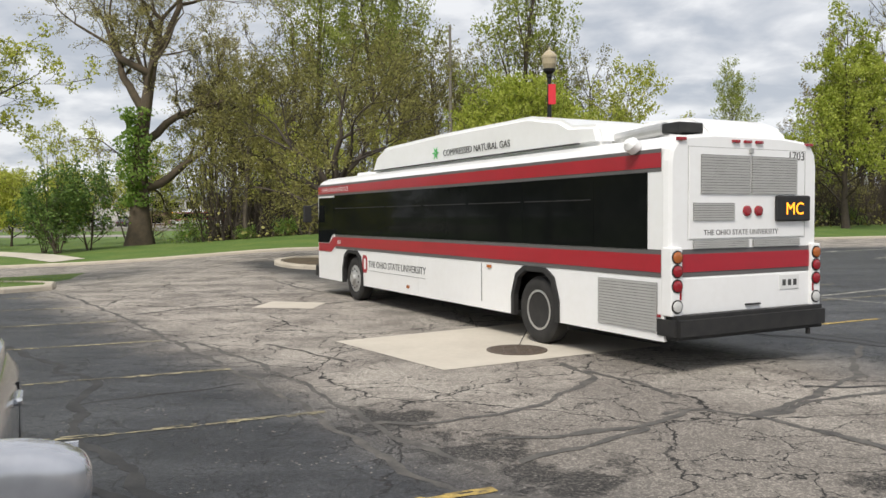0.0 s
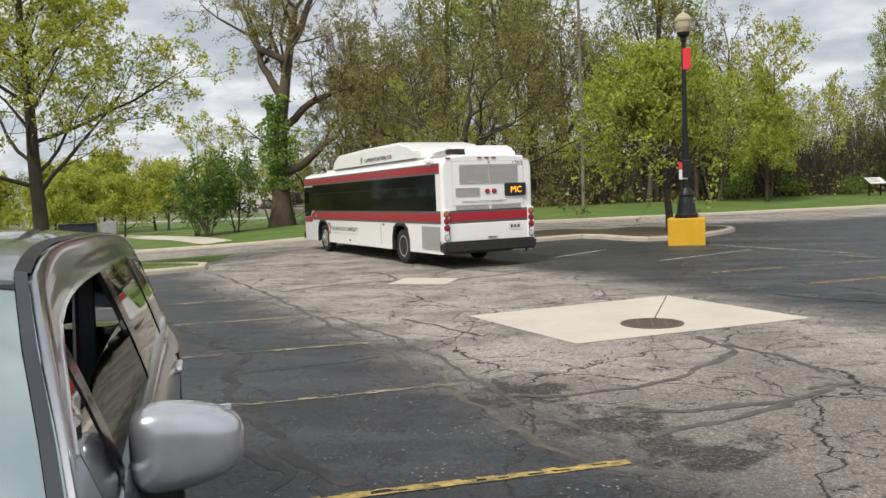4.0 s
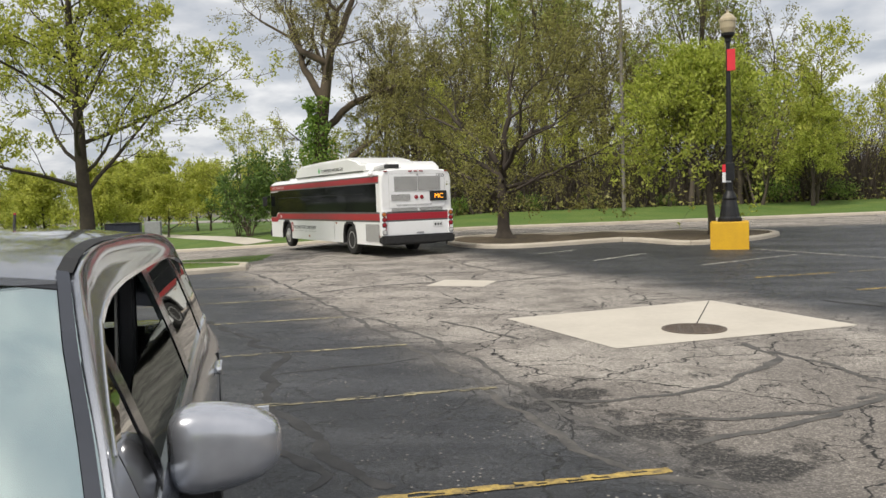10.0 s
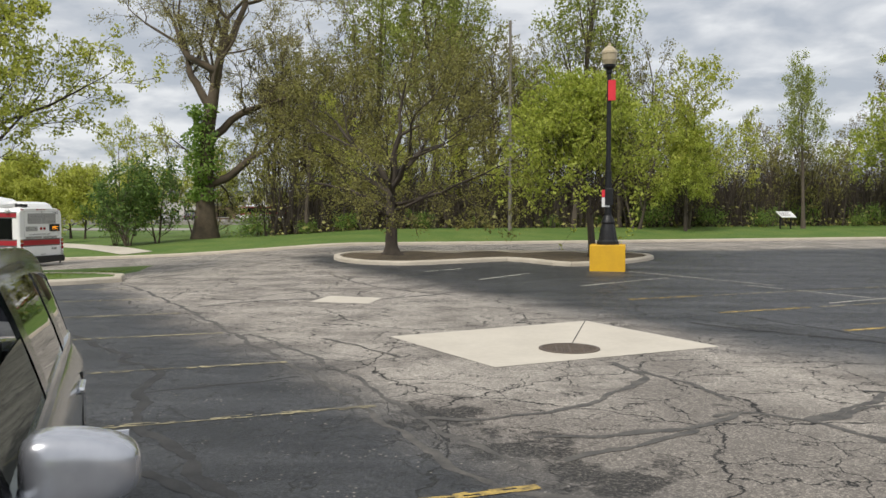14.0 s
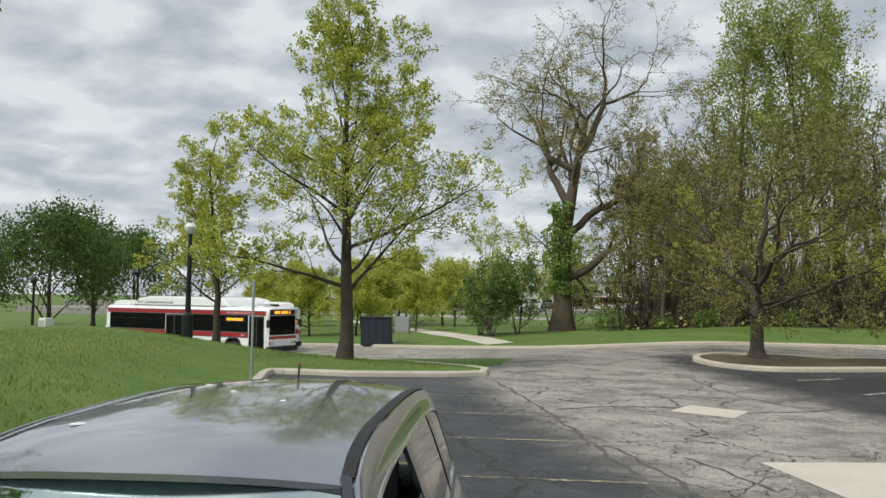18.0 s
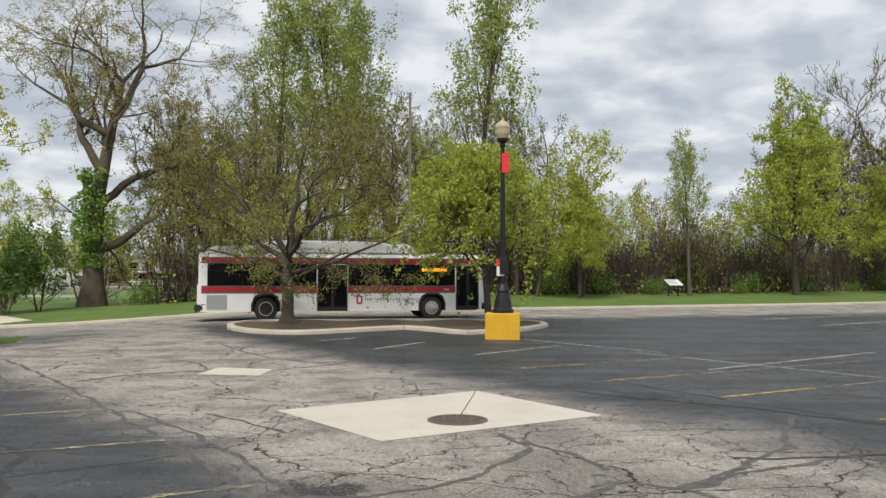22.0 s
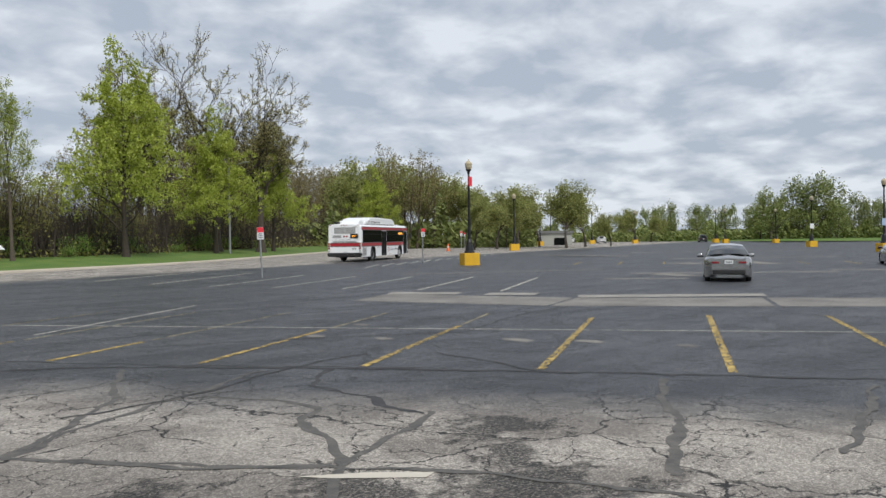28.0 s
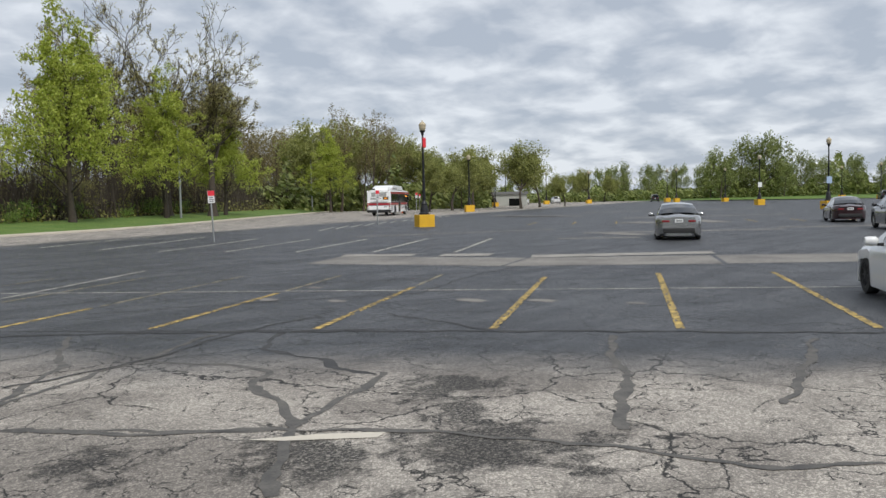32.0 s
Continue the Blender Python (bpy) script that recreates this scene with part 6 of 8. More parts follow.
# ---- parked cars ----
M_GREYCAR = material("grey_car_paint", (0.34, 0.355, 0.395), 0.26, 0.85, second=(0.3, 0.315, 0.345), scale=1.2, amount=0.6, coat=0.9)
M_SILVERCAR = material("warm_grey_car_paint", (0.42, 0.415, 0.41), 0.2, 0.85, second=(0.36, 0.355, 0.35), scale=1.2, amount=0.6, coat=0.9)
M_WINECAR = material("dark_wine_car_paint", (0.05, 0.022, 0.026), 0.25, 0.4, second=(0.04, 0.02, 0.02), scale=1.2, amount=0.6, coat=0.9)
M_BLACKCAR = material("dark_car_paint", (0.02, 0.022, 0.025), 0.25, 0.3, second=(0.03, 0.03, 0.03), scale=1.2, amount=0.6, coat=0.9)
M_WHITECAR = material("white_car_paint", (0.78, 0.78, 0.78), 0.3, second=(0.72, 0.72, 0.71), scale=1.2, amount=0.6, coat=0.9)
M_CHROME = material("chrome", (0.8, 0.8, 0.8), 0.12, 1.0)
M_CABIN = material("dark_cabin", (0.025, 0.025, 0.027), 0.8, second=(0.04, 0.04, 0.04), scale=5)
M_SEAT = material("grey_seat_cloth", (0.1, 0.1, 0.1), 0.9, second=(0.15, 0.15, 0.145), scale=8, bump=0.2)
M_TRIM = material("pale_pillar_trim", (0.42, 0.4, 0.37), 0.8)
M_CARGLASS = glass_material("car_glass", (0.2, 0.23, 0.22), gloss=0.03, sheen=(0.38, 0.41, 0.4))
M_SHADEGLASS = glass_material("shaded_car_glass", (0.035, 0.04, 0.04), gloss=0.04)
M_SCREEN = glass_material("screen_glass", (0.5, 0.62, 0.57), 0.04, gloss=0.72, sheen=(0.88, 1.0, 0.95))
M_REDLENS = material("red_car_lens", (0.22, 0.012, 0.015), 0.2, coat=0.6)
M_FRIT = material("black_glass_edge", (0.012, 0.012, 0.014), 0.15, coat=0.5)


def line_at(pts, x):
    """The height of a line of (x, z) pairs, falling in x or rising, at x."""
    pts = sorted(pts)
    if x <= pts[0][0]:
        return pts[0][1]
    for (a, u), (b, w) in zip(pts, pts[1:]):
        if x <= b:
            return u + (w - u) * (x - a) / (b - a)
    return pts[-1][1]


class Shape:
    """The lines of a car: half length, half width, belt, roof edge, hood and deck."""

    def __init__(self, half, wide, belt, roof, hood, axles, wheel, floor=0.24, roof_in=0.62, crown=0.06):
        self.half, self.wide, self.belt, self.roof, self.hood, self.axles, self.wheel, self.floor, self.roof_in, self.crown = half, wide, belt, roof, hood, axles, wheel, floor, roof_in, crown

    def plan(self, x):
        """Half width at the belt, drawn in at the ends."""
        u = abs(x) / self.half
        return self.wide * (1 - 0.3 * max(0.0, (u - 0.72) / 0.28) ** 2.2)

    def side(self, x, u):
        """A point of the upper side, from the belt (u 0) to the roof edge (u 1)."""
        b, r = line_at(self.belt, x), line_at(self.roof, x)
        y0 = self.plan(x) * 0.925
        y1 = self.roof_in
        h = max(0.0, (r - b)) / 0.6
        return Vector((x, y0 + (y1 - y0) * min(1.0, u * (0.75 + 0.25 * u)) * min(1.0, h), b + (r - b) * u))


def car_body(sh, root, paint):
    xs = sorted({round(-sh.half + 2 * sh.half * k / 56, 3) for k in range(57)})
    bm = bmesh.new()
    rings = []
    for x in xs:
        w, b = sh.plan(x), line_at(sh.belt, x)
        top = line_at(sh.hood, x)
        end = max(0.0, (abs(x) / sh.half - 0.9) / 0.1)
        low = sh.floor + 0.12 * end
        for a in sh.axles:
            d = abs(x - a)
            r = sh.wheel + 0.07
            if d < r:
                low = max(low, sh.wheel + math.sqrt(r * r - d * d))
        low = min(low, b - 0.22)
        pts = [(0.0, sh.floor), (w * 0.74, sh.floor), (w * 0.76, low), (w * 0.99, low), (w, low + 0.06 * (1 - end)), (w * 1.0, (low + b) / 2 + 0.05), (w * 0.99, b - 0.1), (w * 0.925, b - 0.005), (w * 0.88, min(top, b + 0.01) + 0.012), (w * 0.62, max(b, top) if top > b else top + 0.02), (0.0, (max(b, top) if top > b else top) + 0.045)]
        rings.append([bm.verts.new((x, s * y, z)) for s in (1,) for y, z in pts] + [bm.verts.new((x, -y, z)) for y, z in pts[-2:0:-1]])
    n = len(rings[0])
    for a, b in zip(rings, rings[1:]):
        for k in range(n):
            bm.faces.new((a[k], a[(k + 1) % n], b[(k + 1) % n], b[k]))
    bm.faces.new(rings[0])
    bm.faces.new(rings[-1][::-1])
    bmesh.ops.recalc_face_normals(bm, faces=bm.faces[:])
    return part("body", bm, paint, root, smooth=True)


def patch_on(sh, xs, us, side, lift=0.0, thick=0.006):
    """A piece of the car's upper side between lines of x and u, with a thickness."""
    bm = bmesh.new()
    nx, nu = len(xs), len(us)
    out, inn = [], []
    for x in xs:
        for u in us:
            p = sh.side(x, u)
            q = Vector((p.x, side * (p.y + lift), p.z))
            out.append(bm.verts.new(q))
            inn.append(bm.verts.new((q.x, q.y - side * thick, q.z - 0.3 * thick)))
    for i in range(nx - 1):
        for j in range(nu - 1):
            a = i * nu + j
            bm.faces.new((out[a], out[a + 1], out[a + nu + 1], out[a + nu]))
            bm.faces.new((inn[a], inn[a + nu], inn[a + nu + 1], inn[a + 1]))
    rim = [(i * nu) for i in range(nx)] + [(nx - 1) * nu + j for j in range(1, nu)] + [i * nu + nu - 1 for i in range(nx - 2, -1, -1)] + [j for j in range(nu - 2, 0, -1)]
    for k in range(len(rim)):
        a, b = rim[k], rim[(k + 1) % len(rim)]
        bm.faces.new((out[a], out[b], inn[b], inn[a]))
    bmesh.ops.recalc_face_normals(bm, faces=bm.faces[:])
    return bm


def run(a, b, n=7):
    return [a + (b - a) * k / n for k in range(n + 1)]


def cross_sheet(sh, x0, x1, us, lift, n=8, thick=0.01, x_bow=0.0, shrink=1.0, front_bow=0.0):
    """Windscreen, roof and rear window: sheets from side to side over the roof edges."""
    bm = bmesh.new()
    rows, low = [], []
    m = 12
    for k in range(n + 1):
        x = x0 + (x1 - x0) * k / n
        e = sh.side(x, 1.0)
        r, s = [], []
        for j in range(m + 1):
            v = -1 + 2 * j / m
            arch = (1 - abs(v) ** 2.3)
            q = Vector((x + (x_bow + front_bow * max(0.0, 1 - k / 3)) * (1 - v * v), e.y * v * shrink, e.z + sh.crown * arch + lift))
            r.append(bm.verts.new(q))
            s.append(bm.verts.new(q - Vector((0, 0, thick))))
        rows.append(r)
        low.append(s)
    for a, b, c, d in zip(rows, rows[1:], low, low[1:]):
        for j in range(m):
            bm.faces.new((a[j], a[j + 1], b[j + 1], b[j]))
            bm.faces.new((c[j], d[j], d[j + 1], c[j + 1]))
    edge = [(0, j) for j in range(m)] + [(k, m) for k in range(n)] + [(n, j) for j in range(m, 0, -1)] + [(k, 0) for k in range(n, 0, -1)]
    for q in range(len(edge)):
        (i, j), (k, l) = edge[q], edge[(q + 1) % len(edge)]
        bm.faces.new((rows[i][j], rows[k][l], low[k][l], low[i][j]))
    bmesh.ops.recalc_face_normals(bm, faces=bm.faces[:])
    return bm


def car_wheel(root, x, y, r, rim, spokes=10, soft=0.006):
    side = 1 if y > 0 else -1
    turn = Matrix.Translation((x, y, r)) @ Matrix.Rotation(radians(-90 * side), 4, "X")
    w = part("tyre", lathe(bmesh.new(), [(r * 0.66, -0.2), (r - 0.02, -0.2), (r, -0.17), (r, -0.04), (r - 0.02, -0.005), (r * 0.7, 0.0), (r * 0.66, -0.03)], 28, turn), M_TYRE, root, smooth=True)
    part("rim", lathe(bmesh.new(), [(r * 0.67, -0.15), (r * 0.67, -0.01), (r * 0.62, -0.01), (r * 0.6, -0.1), (0.06, -0.1)], 24, turn), M_BLACK, w, smooth=True)
    for k in range(spokes):
        m = turn @ Matrix.Rotation(2 * math.pi * k / spokes, 4, "Z")
        bm = boxed((0.03, -0.018, -0.05), (r * 0.64, 0.018, -0.012), soft)
        bmesh.ops.transform(bm, matrix=m, verts=bm.verts[:])
        part("spoke", bm, rim, w)
    part("hub_cap", lathe(bmesh.new(), [(0.06, -0.06), (0.055, -0.005), (0.02, 0.0)], 12, turn), rim, w)
    return w


def car(at, sh, paint, label, ws, panes, back, group="parked cars", rim=M_STEEL, tail=True, cabin=True, glass=None, open_window=False, name="car"):
    """ws: x of the windscreen's foot and head; panes: spans of x on each side; back: x of the rear window's head and foot."""
    root = thing(name, at, label, "car", group)
    car_body(sh, root, paint)
    glass = glass or M_SHADEGLASS
    part("roof", cross_sheet(sh, ws[1] + 0.02, back[0] - 0.0, None, 0.004, 14, 0.02, front_bow=0.14 if open_window else 0.05), paint, root, smooth=True)
    part("windscreen", cross_sheet(sh, ws[0], ws[1], None, 0.0, 8, 0.008, 0.06 if open_window else 0.0, 0.985), M_SCREEN if open_window else glass, root, "sloping windscreen", smooth=True)
    part("screen_edge", cross_sheet(sh, ws[1] + 0.02, ws[1] + 0.05, None, 0.004, 2, 0.006, 0.06 if open_window else 0.0, 0.98), M_FRIT, root, smooth=True)
    part("rear_window", cross_sheet(sh, back[0], back[1], None, 0.0, 8, 0.008, 0.0, 0.97), glass, root, smooth=True)
    first, last = panes[0][0], panes[-1][1]
    high = 0.8 if open_window else 0.9
    for s in (1, -1):
        part("roof_rail", patch_on(sh, run(ws[0] - 0.02, back[1] + 0.05, 26), [high, high * 0.6 + 0.4, 1.0, 1.02], s, 0.004, 0.02), paint, root, smooth=True)
        part("belt_rail", patch_on(sh, run(ws[0] - 0.05, back[1] + 0.05, 20), [-0.02, 0.03, 0.07], s, 0.004, 0.02), paint, root, smooth=True)
        part("front_pillar", patch_on(sh, run(ws[0] - 0.02, first + 0.0, 6), [0.05, 0.3, 0.6, high + 0.02], s, 0.003, 0.02), paint, root, smooth=True)
        part("rear_pillar", patch_on(sh, run(last, back[1] + 0.05, 6), [0.05, 0.3, 0.6, high + 0.02], s, 0.003, 0.02), paint, root, smooth=True)
        for k, (a, b) in enumerate(panes):
            half_open = open_window and k == 1 and s == 1
            us = [0.06, 0.2, 0.35, 0.47] if half_open else [0.06, 0.3, 0.6, high + 0.01]
            part("side_window", patch_on(sh, run(a - 0.03, b + 0.03, 8), us, s, -0.004, 0.005), M_CARGLASS if half_open else glass, root, "half-lowered side window" if half_open else "")
            if k:
                c = panes[k - 1][1]
                part("door_pillar", patch_on(sh, run(c + 0.03, a - 0.03, 2), [0.05, 0.3, 0.6, high + 0.02], s, 0.001, 0.02), M_FRIT, root, smooth=True)
        part("chrome_strip", patch_on(sh, run(first + 0.02, last - 0.02, 22), [0.05, 0.085] if open_window else [0.058, 0.07], s, 0.008, 0.012), M_CHROME, root, "bright chrome window strip")
        part("chrome_strip", patch_on(sh, run(first + 0.02, last - 0.02, 22), [high - 0.005, high + 0.018], s, 0.008, 0.012), M_CHROME, root, "bright chrome window strip")
        for x in sh.axles:
            car_wheel(root, x, s * (sh.wide - 0.02), sh.wheel, rim, 10 if cabin else 5, 0.006 if cabin else 0)
        mx = panes[0][0] - 0.16
        w, b = sh.plan(mx), line_at(sh.belt, mx)
        mir = part("door_mirror", lathe(bmesh.new(), [(0.02, -0.12), (0.085, -0.11), (0.1, -0.02), (0.095, 0.06), (0.06, 0.1), (0.015, 0.115)], 14, Matrix.Translation((mx, s * (w + 0.13), b + 0.08)) @ Matrix.Rotation(radians(90), 4, "X") @ Matrix.Diagonal((0.75, 0.85, 1.0, 1))), paint, root, smooth=True) if not open_window else None
        if mir:
            part("mirror_foot", boxed((mx - 0.05, min(s * (w - 0.05), s * (w + 0.05)), b + 0.0), (mx + 0.03, max(s * (w - 0.05), s * (w + 0.05)), b + 0.05), 0.01), M_BLACK, mir)
        for a, b2 in (panes[1:3] if open_window else panes[:2]):
            hx = b2 + 0.18
            z = line_at(sh.belt, hx) - 0.14
            part("door_handle", boxed((hx - 0.1, min(s * sh.plan(hx) * 0.99, s * (sh.plan(hx) * 0.99 + 0.035)), z), (hx + 0.12, max(s * sh.plan(hx) * 0.99, s * (sh.plan(hx) * 0.99 + 0.035)), z + 0.035), 0.012), M_CHROME if open_window else paint, root)
    if cabin:
        part("cabin_floor", boxed((back[1] + 0.3, -sh.wide * 0.8, 0.45), (ws[0] - 0.1, sh.wide * 0.8, line_at(sh.belt, 0) - 0.25)), M_CABIN, root)
        drop = max(0.0, 1.66 - max(z for _, z in sh.roof))
        for x in (0.05, -0.85):
            for y in (0.38, -0.38):
                seat = part("seat", bevelled(prism(bmesh.new(), [(x + 0.22, 0.6 - drop), (x + 0.25, 0.78 - drop), (x - 0.1, 0.75 - drop), (x - 0.32, 1.28 - drop), (x - 0.42, 1.26 - drop), (x - 0.28, 0.6 - drop)], y - 0.25, y + 0.25, "y"), 0.04, 2), M_SEAT, root, smooth=True)
                part("headrest", boxed((x - 0.43, y - 0.12, 1.3 - drop), (x - 0.33, y + 0.12, 1.45 - drop), 0.03), M_SEAT, seat)
        part("dashboard", boxed((ws[0] - 0.75, -sh.wide * 0.8, 0.75), (ws[0] - 0.25, sh.wide * 0.8, line_at(sh.belt, ws[0]) - 0.1), 0.05), M_CABIN, root)
        st = lathe(bmesh.new(), [(0.17, -0.012), (0.185, 0), (0.17, 0.012), (0.15, 0.0)], 20, Matrix.Translation((0.42, 0.38, 1.0)) @ Matrix.Rotation(radians(-65), 4, "Y"))
        part("steering_wheel", st, M_CABIN, root)
    # ends
    h = sh.half
    for s in (1, -1):
        bz = line_at(sh.belt, -h + 0.1)
        y0, y1 = sorted((s * sh.plan(-h) * 0.56, s * sh.plan(-h) * 1.03))
        part("tail_lamp", boxed((-h - 0.02, y0, bz - 0.25), (-h + 0.12, y1, bz - 0.16), 0.03), M_REDLENS, root, "red tail lamp")
        y0, y1 = sorted((s * sh.plan(h) * 0.55, s * sh.plan(h) * 1.0))
        part("headlamp", boxed((h - 0.1, y0, 0.6), (h + 0.02, y1, 0.74), 0.03), M_CLEARLENS, root, "clear headlamp")
    part("rear_bumper", boxed((-h - 0.05, -sh.plan(h) * 0.98, 0.3), (-h + 0.15, sh.plan(h) * 0.98, 0.5), 0.05), M_BLACK, root)
    part("front_bumper", boxed((h - 0.15, -sh.plan(h) * 0.95, 0.28), (h + 0.05, sh.plan(h) * 0.95, 0.45), 0.05), M_BLACK, root)
    part("radiator_grille", boxed((h - 0.05, -0.4, 0.5), (h + 0.03, 0.4, 0.64), 0.01), M_BLACK, root)
    plate = part("number_plate", boxed((-h - 0.035, -0.16, 0.72), (-h - 0.012, 0.16, 0.86), 0.004), M_SIGN, root)
    for k in range(3):
        part("plate_bar", boxed((-h - 0.038, -0.11 + 0.08 * k, 0.76), (-h - 0.034, -0.06 + 0.08 * k, 0.82)), M_INK, plate)
    return root


SUV = Shape(2.35, 0.93, [(-2.4, 1.2), (-1.2, 1.18), (1.15, 1.1), (2.4, 0.95)], [(-2.3, 1.2), (-2.1, 1.46), (-1.9, 1.61), (-1.6, 1.685), (-1.2, 1.715), (-0.7, 1.73), (-0.2, 1.735), (0.2, 1.735), (0.5, 1.715), (0.7, 1.675), (0.95, 1.515), (1.48, 1.09)], [(-2.4, 1.0), (-2.2, 1.12), (-2.1, 1.16), (1.0, 1.1), (1.3, 1.12), (2.0, 1.02), (2.35, 0.8)], (-1.4, 1.42), 0.36, 0.3, 0.635, 0.055)
suv = car(pose(-2.19, 2.156, 0, 0, 0, -63.4), SUV, M_GREYCAR, "dark grey crossover with a half-open driver's window, parked", (1.42, 0.7), [(1.12, 0.82), (0.8, -0.32), (-0.4, -1.3), (-1.38, -1.9)], (-1.95, -2.28), "", M_STEEL, open_window=True, name="crossover_car")


def suv_details():
    # the black strips in the roof and the aerial
    for s in (1, -1):
        bm = bmesh.new()
        rows = []
        for x in run(0.7, -1.9, 18):
            e = SUV.side(x, 1.0)
            rows.append([bm.verts.new((x, s * (e.y - d), e.z + 0.012 + SUV.crown * (1 - ((e.y - d) / e.y) ** 2.3))) for d in (0.01, 0.014, 0.044, 0.05)])
        for a, b in zip(rows, rows[1:]):
            for k in range(3):
                bm.faces.new((a[k], a[k + 1], b[k + 1], b[k]))
        part("roof_strip", bm, M_BLACK, suv, "black rubber roof strip")
        bm, rows = bmesh.new(), []
        for x in run(1.42, 0.7, 14):
            e = SUV.side(x, 1.0)
            rows.append([bm.verts.new((x, s * (e.y - d), e.z + 0.014 + SUV.crown * (1 - max(0.0, (e.y - d) / e.y) ** 2.3))) for d in (0.018, 0.022, 0.046, 0.05)])
        for a, b in zip(rows, rows[1:]):
            for k in range(3):
                bm.faces.new((a[k], a[k + 1], b[k + 1], b[k]))
        part("screen_strip", bm, M_STRIP, suv, "glossy black strip beside the windscreen", smooth=True)
    aerial = part("aerial_foot", bevelled(prism(bmesh.new(), [(-1.38, 1.67), (-1.36, 1.7), (-1.3, 1.715), (-1.24, 1.7), (-1.22, 1.67)], -0.03, 0.03, "y"), 0.01), M_BLACK, suv)
    part("aerial_rod", tube(bmesh.new(), (-1.3, 0, 1.7), (-1.36, 0, 1.84), 0.005, 0.007), M_BLACK, aerial)
    part("aerial_top", boxed((-1.368, -0.006, 1.838), (-1.354, 0.006, 1.852), 0.003), M_RED, aerial)
    for px, py, pr in ((0.35, -0.38, 0.02), (-0.5, -0.1, 0.012), (-0.2, 0.2, 0.01), (-0.9, -0.35, 0.014)):
        zz = line_at(SUV.roof, px) + 0.006 + SUV.crown * (1 - abs(py / 0.67) ** 2.3)
        part("roof_fleck", lathe(bmesh.new(), [(pr * 1.4, 0.0), (pr, 0.003), (0.001, 0.004)], 8, Matrix.Translation((px, py, zz))), M_SIGN, suv, "small white speck on the roof")
    # door mirrors with a wide painted cap, black foot and glass
    for s in (1, -1):
        bm = bmesh.new()
        bmesh.ops.create_icosphere(bm, subdivisions=4, radius=1.0)
        for v in bm.verts:
            x, y, z = v.co
            k = 1.0 / max(1e-6, (abs(x) ** 3.2 + abs(y) ** 3.2 + abs(z) ** 3.2) ** (1 / 3.2))
            x, y, z = x * k, y * k, z * k
            v.co = (0.1 * x * (1.0 if x > 0 else 0.55) - 0.02 * y * s, s * 0.15 * y, 0.098 * z * (1.0 - 0.16 * max(0.0, y * s * s)) + 0.02 * (1 - y) * (1 if z > 0 else -0.6) - 0.01)
        cap = part("mirror_cap", bm, M_MIRRORCAP, suv, "silver-grey mirror cap", smooth=True)
        cap.matrix_local = Matrix.Translation((0.67, s * 1.01, 1.185)) @ Matrix.Scale(1.04, 4)
        part("mirror_glass", boxed((-0.062, s * 0.0 - 0.12, -0.075), (-0.056, 0.12, 0.075), 0.002), M_CHROME, cap)
        skirt = bmesh.new()
        bmesh.ops.create_icosphere(skirt, subdivisions=3, radius=1.0)
        for v in skirt.verts:
            x, y, z = v.co
            v.co = (0.07 * x + 0.004, 0.125 * y - s * 0.01, 0.04 * z - 0.088 - 0.022 * s * -y)
        part("mirror_skirt", skirt, M_BLACK, cap, smooth=True)
        foot = part("mirror_foot", bevelled(prism(bmesh.new(), [(0.56, 0.95), (0.7, 0.95), (0.73, 1.1), (0.6, 1.1)], min(s * 0.85, s * 0.99), max(s * 0.85, s * 0.99), "y"), 0.02), M_BLACK, suv)
    # shaped door seams
    for x in (0.86, -0.37, -1.36):
        for s in (1, -1):
            y = SUV.plan(x) * 1.0
            part("door_seam", boxed((x - 0.004, min(s * (y - 0.01), s * (y + 0.002)), 0.45), (x + 0.004, max(s * (y - 0.01), s * (y + 0.002)), line_at(SUV.belt, x) - 0.1)), M_BLACK, suv)
    part("pillar_trim", bevelled(prism(bmesh.new(), [(-0.3, 0.85), (-0.2, 0.85), (-0.34, 1.62), (-0.42, 1.62)], 0.6, 0.66, "y"), 0.01), M_CABIN, suv, "dark pillar trim")
    part("seat_belt", bevelled(prism(bmesh.new(), [(-0.2, 0.8), (-0.14, 0.8), (-0.24, 1.2), (-0.36, 1.58), (-0.41, 1.58), (-0.3, 1.2)], 0.585, 0.595, "y"), 0.002), M_TRIM, suv, "pale grey seat belt")
    part("parking_permit", boxed((0.78, 0.4, 1.39), (0.86, 0.55, 1.395)), M_SIGN, suv, "pale sticker on the windscreen")


M_STRIP = material("dark_gloss_strip", (0.07, 0.075, 0.09), 0.22, 0.5, second=(0.05, 0.053, 0.06), scale=3, coat=0.6)
M_MIRRORCAP = material("silver_grey_cap", (0.6, 0.61, 0.65), 0.24, 0.7, second=(0.36, 0.37, 0.4), scale=2, amount=0.6, coat=0.8)
suv_details()

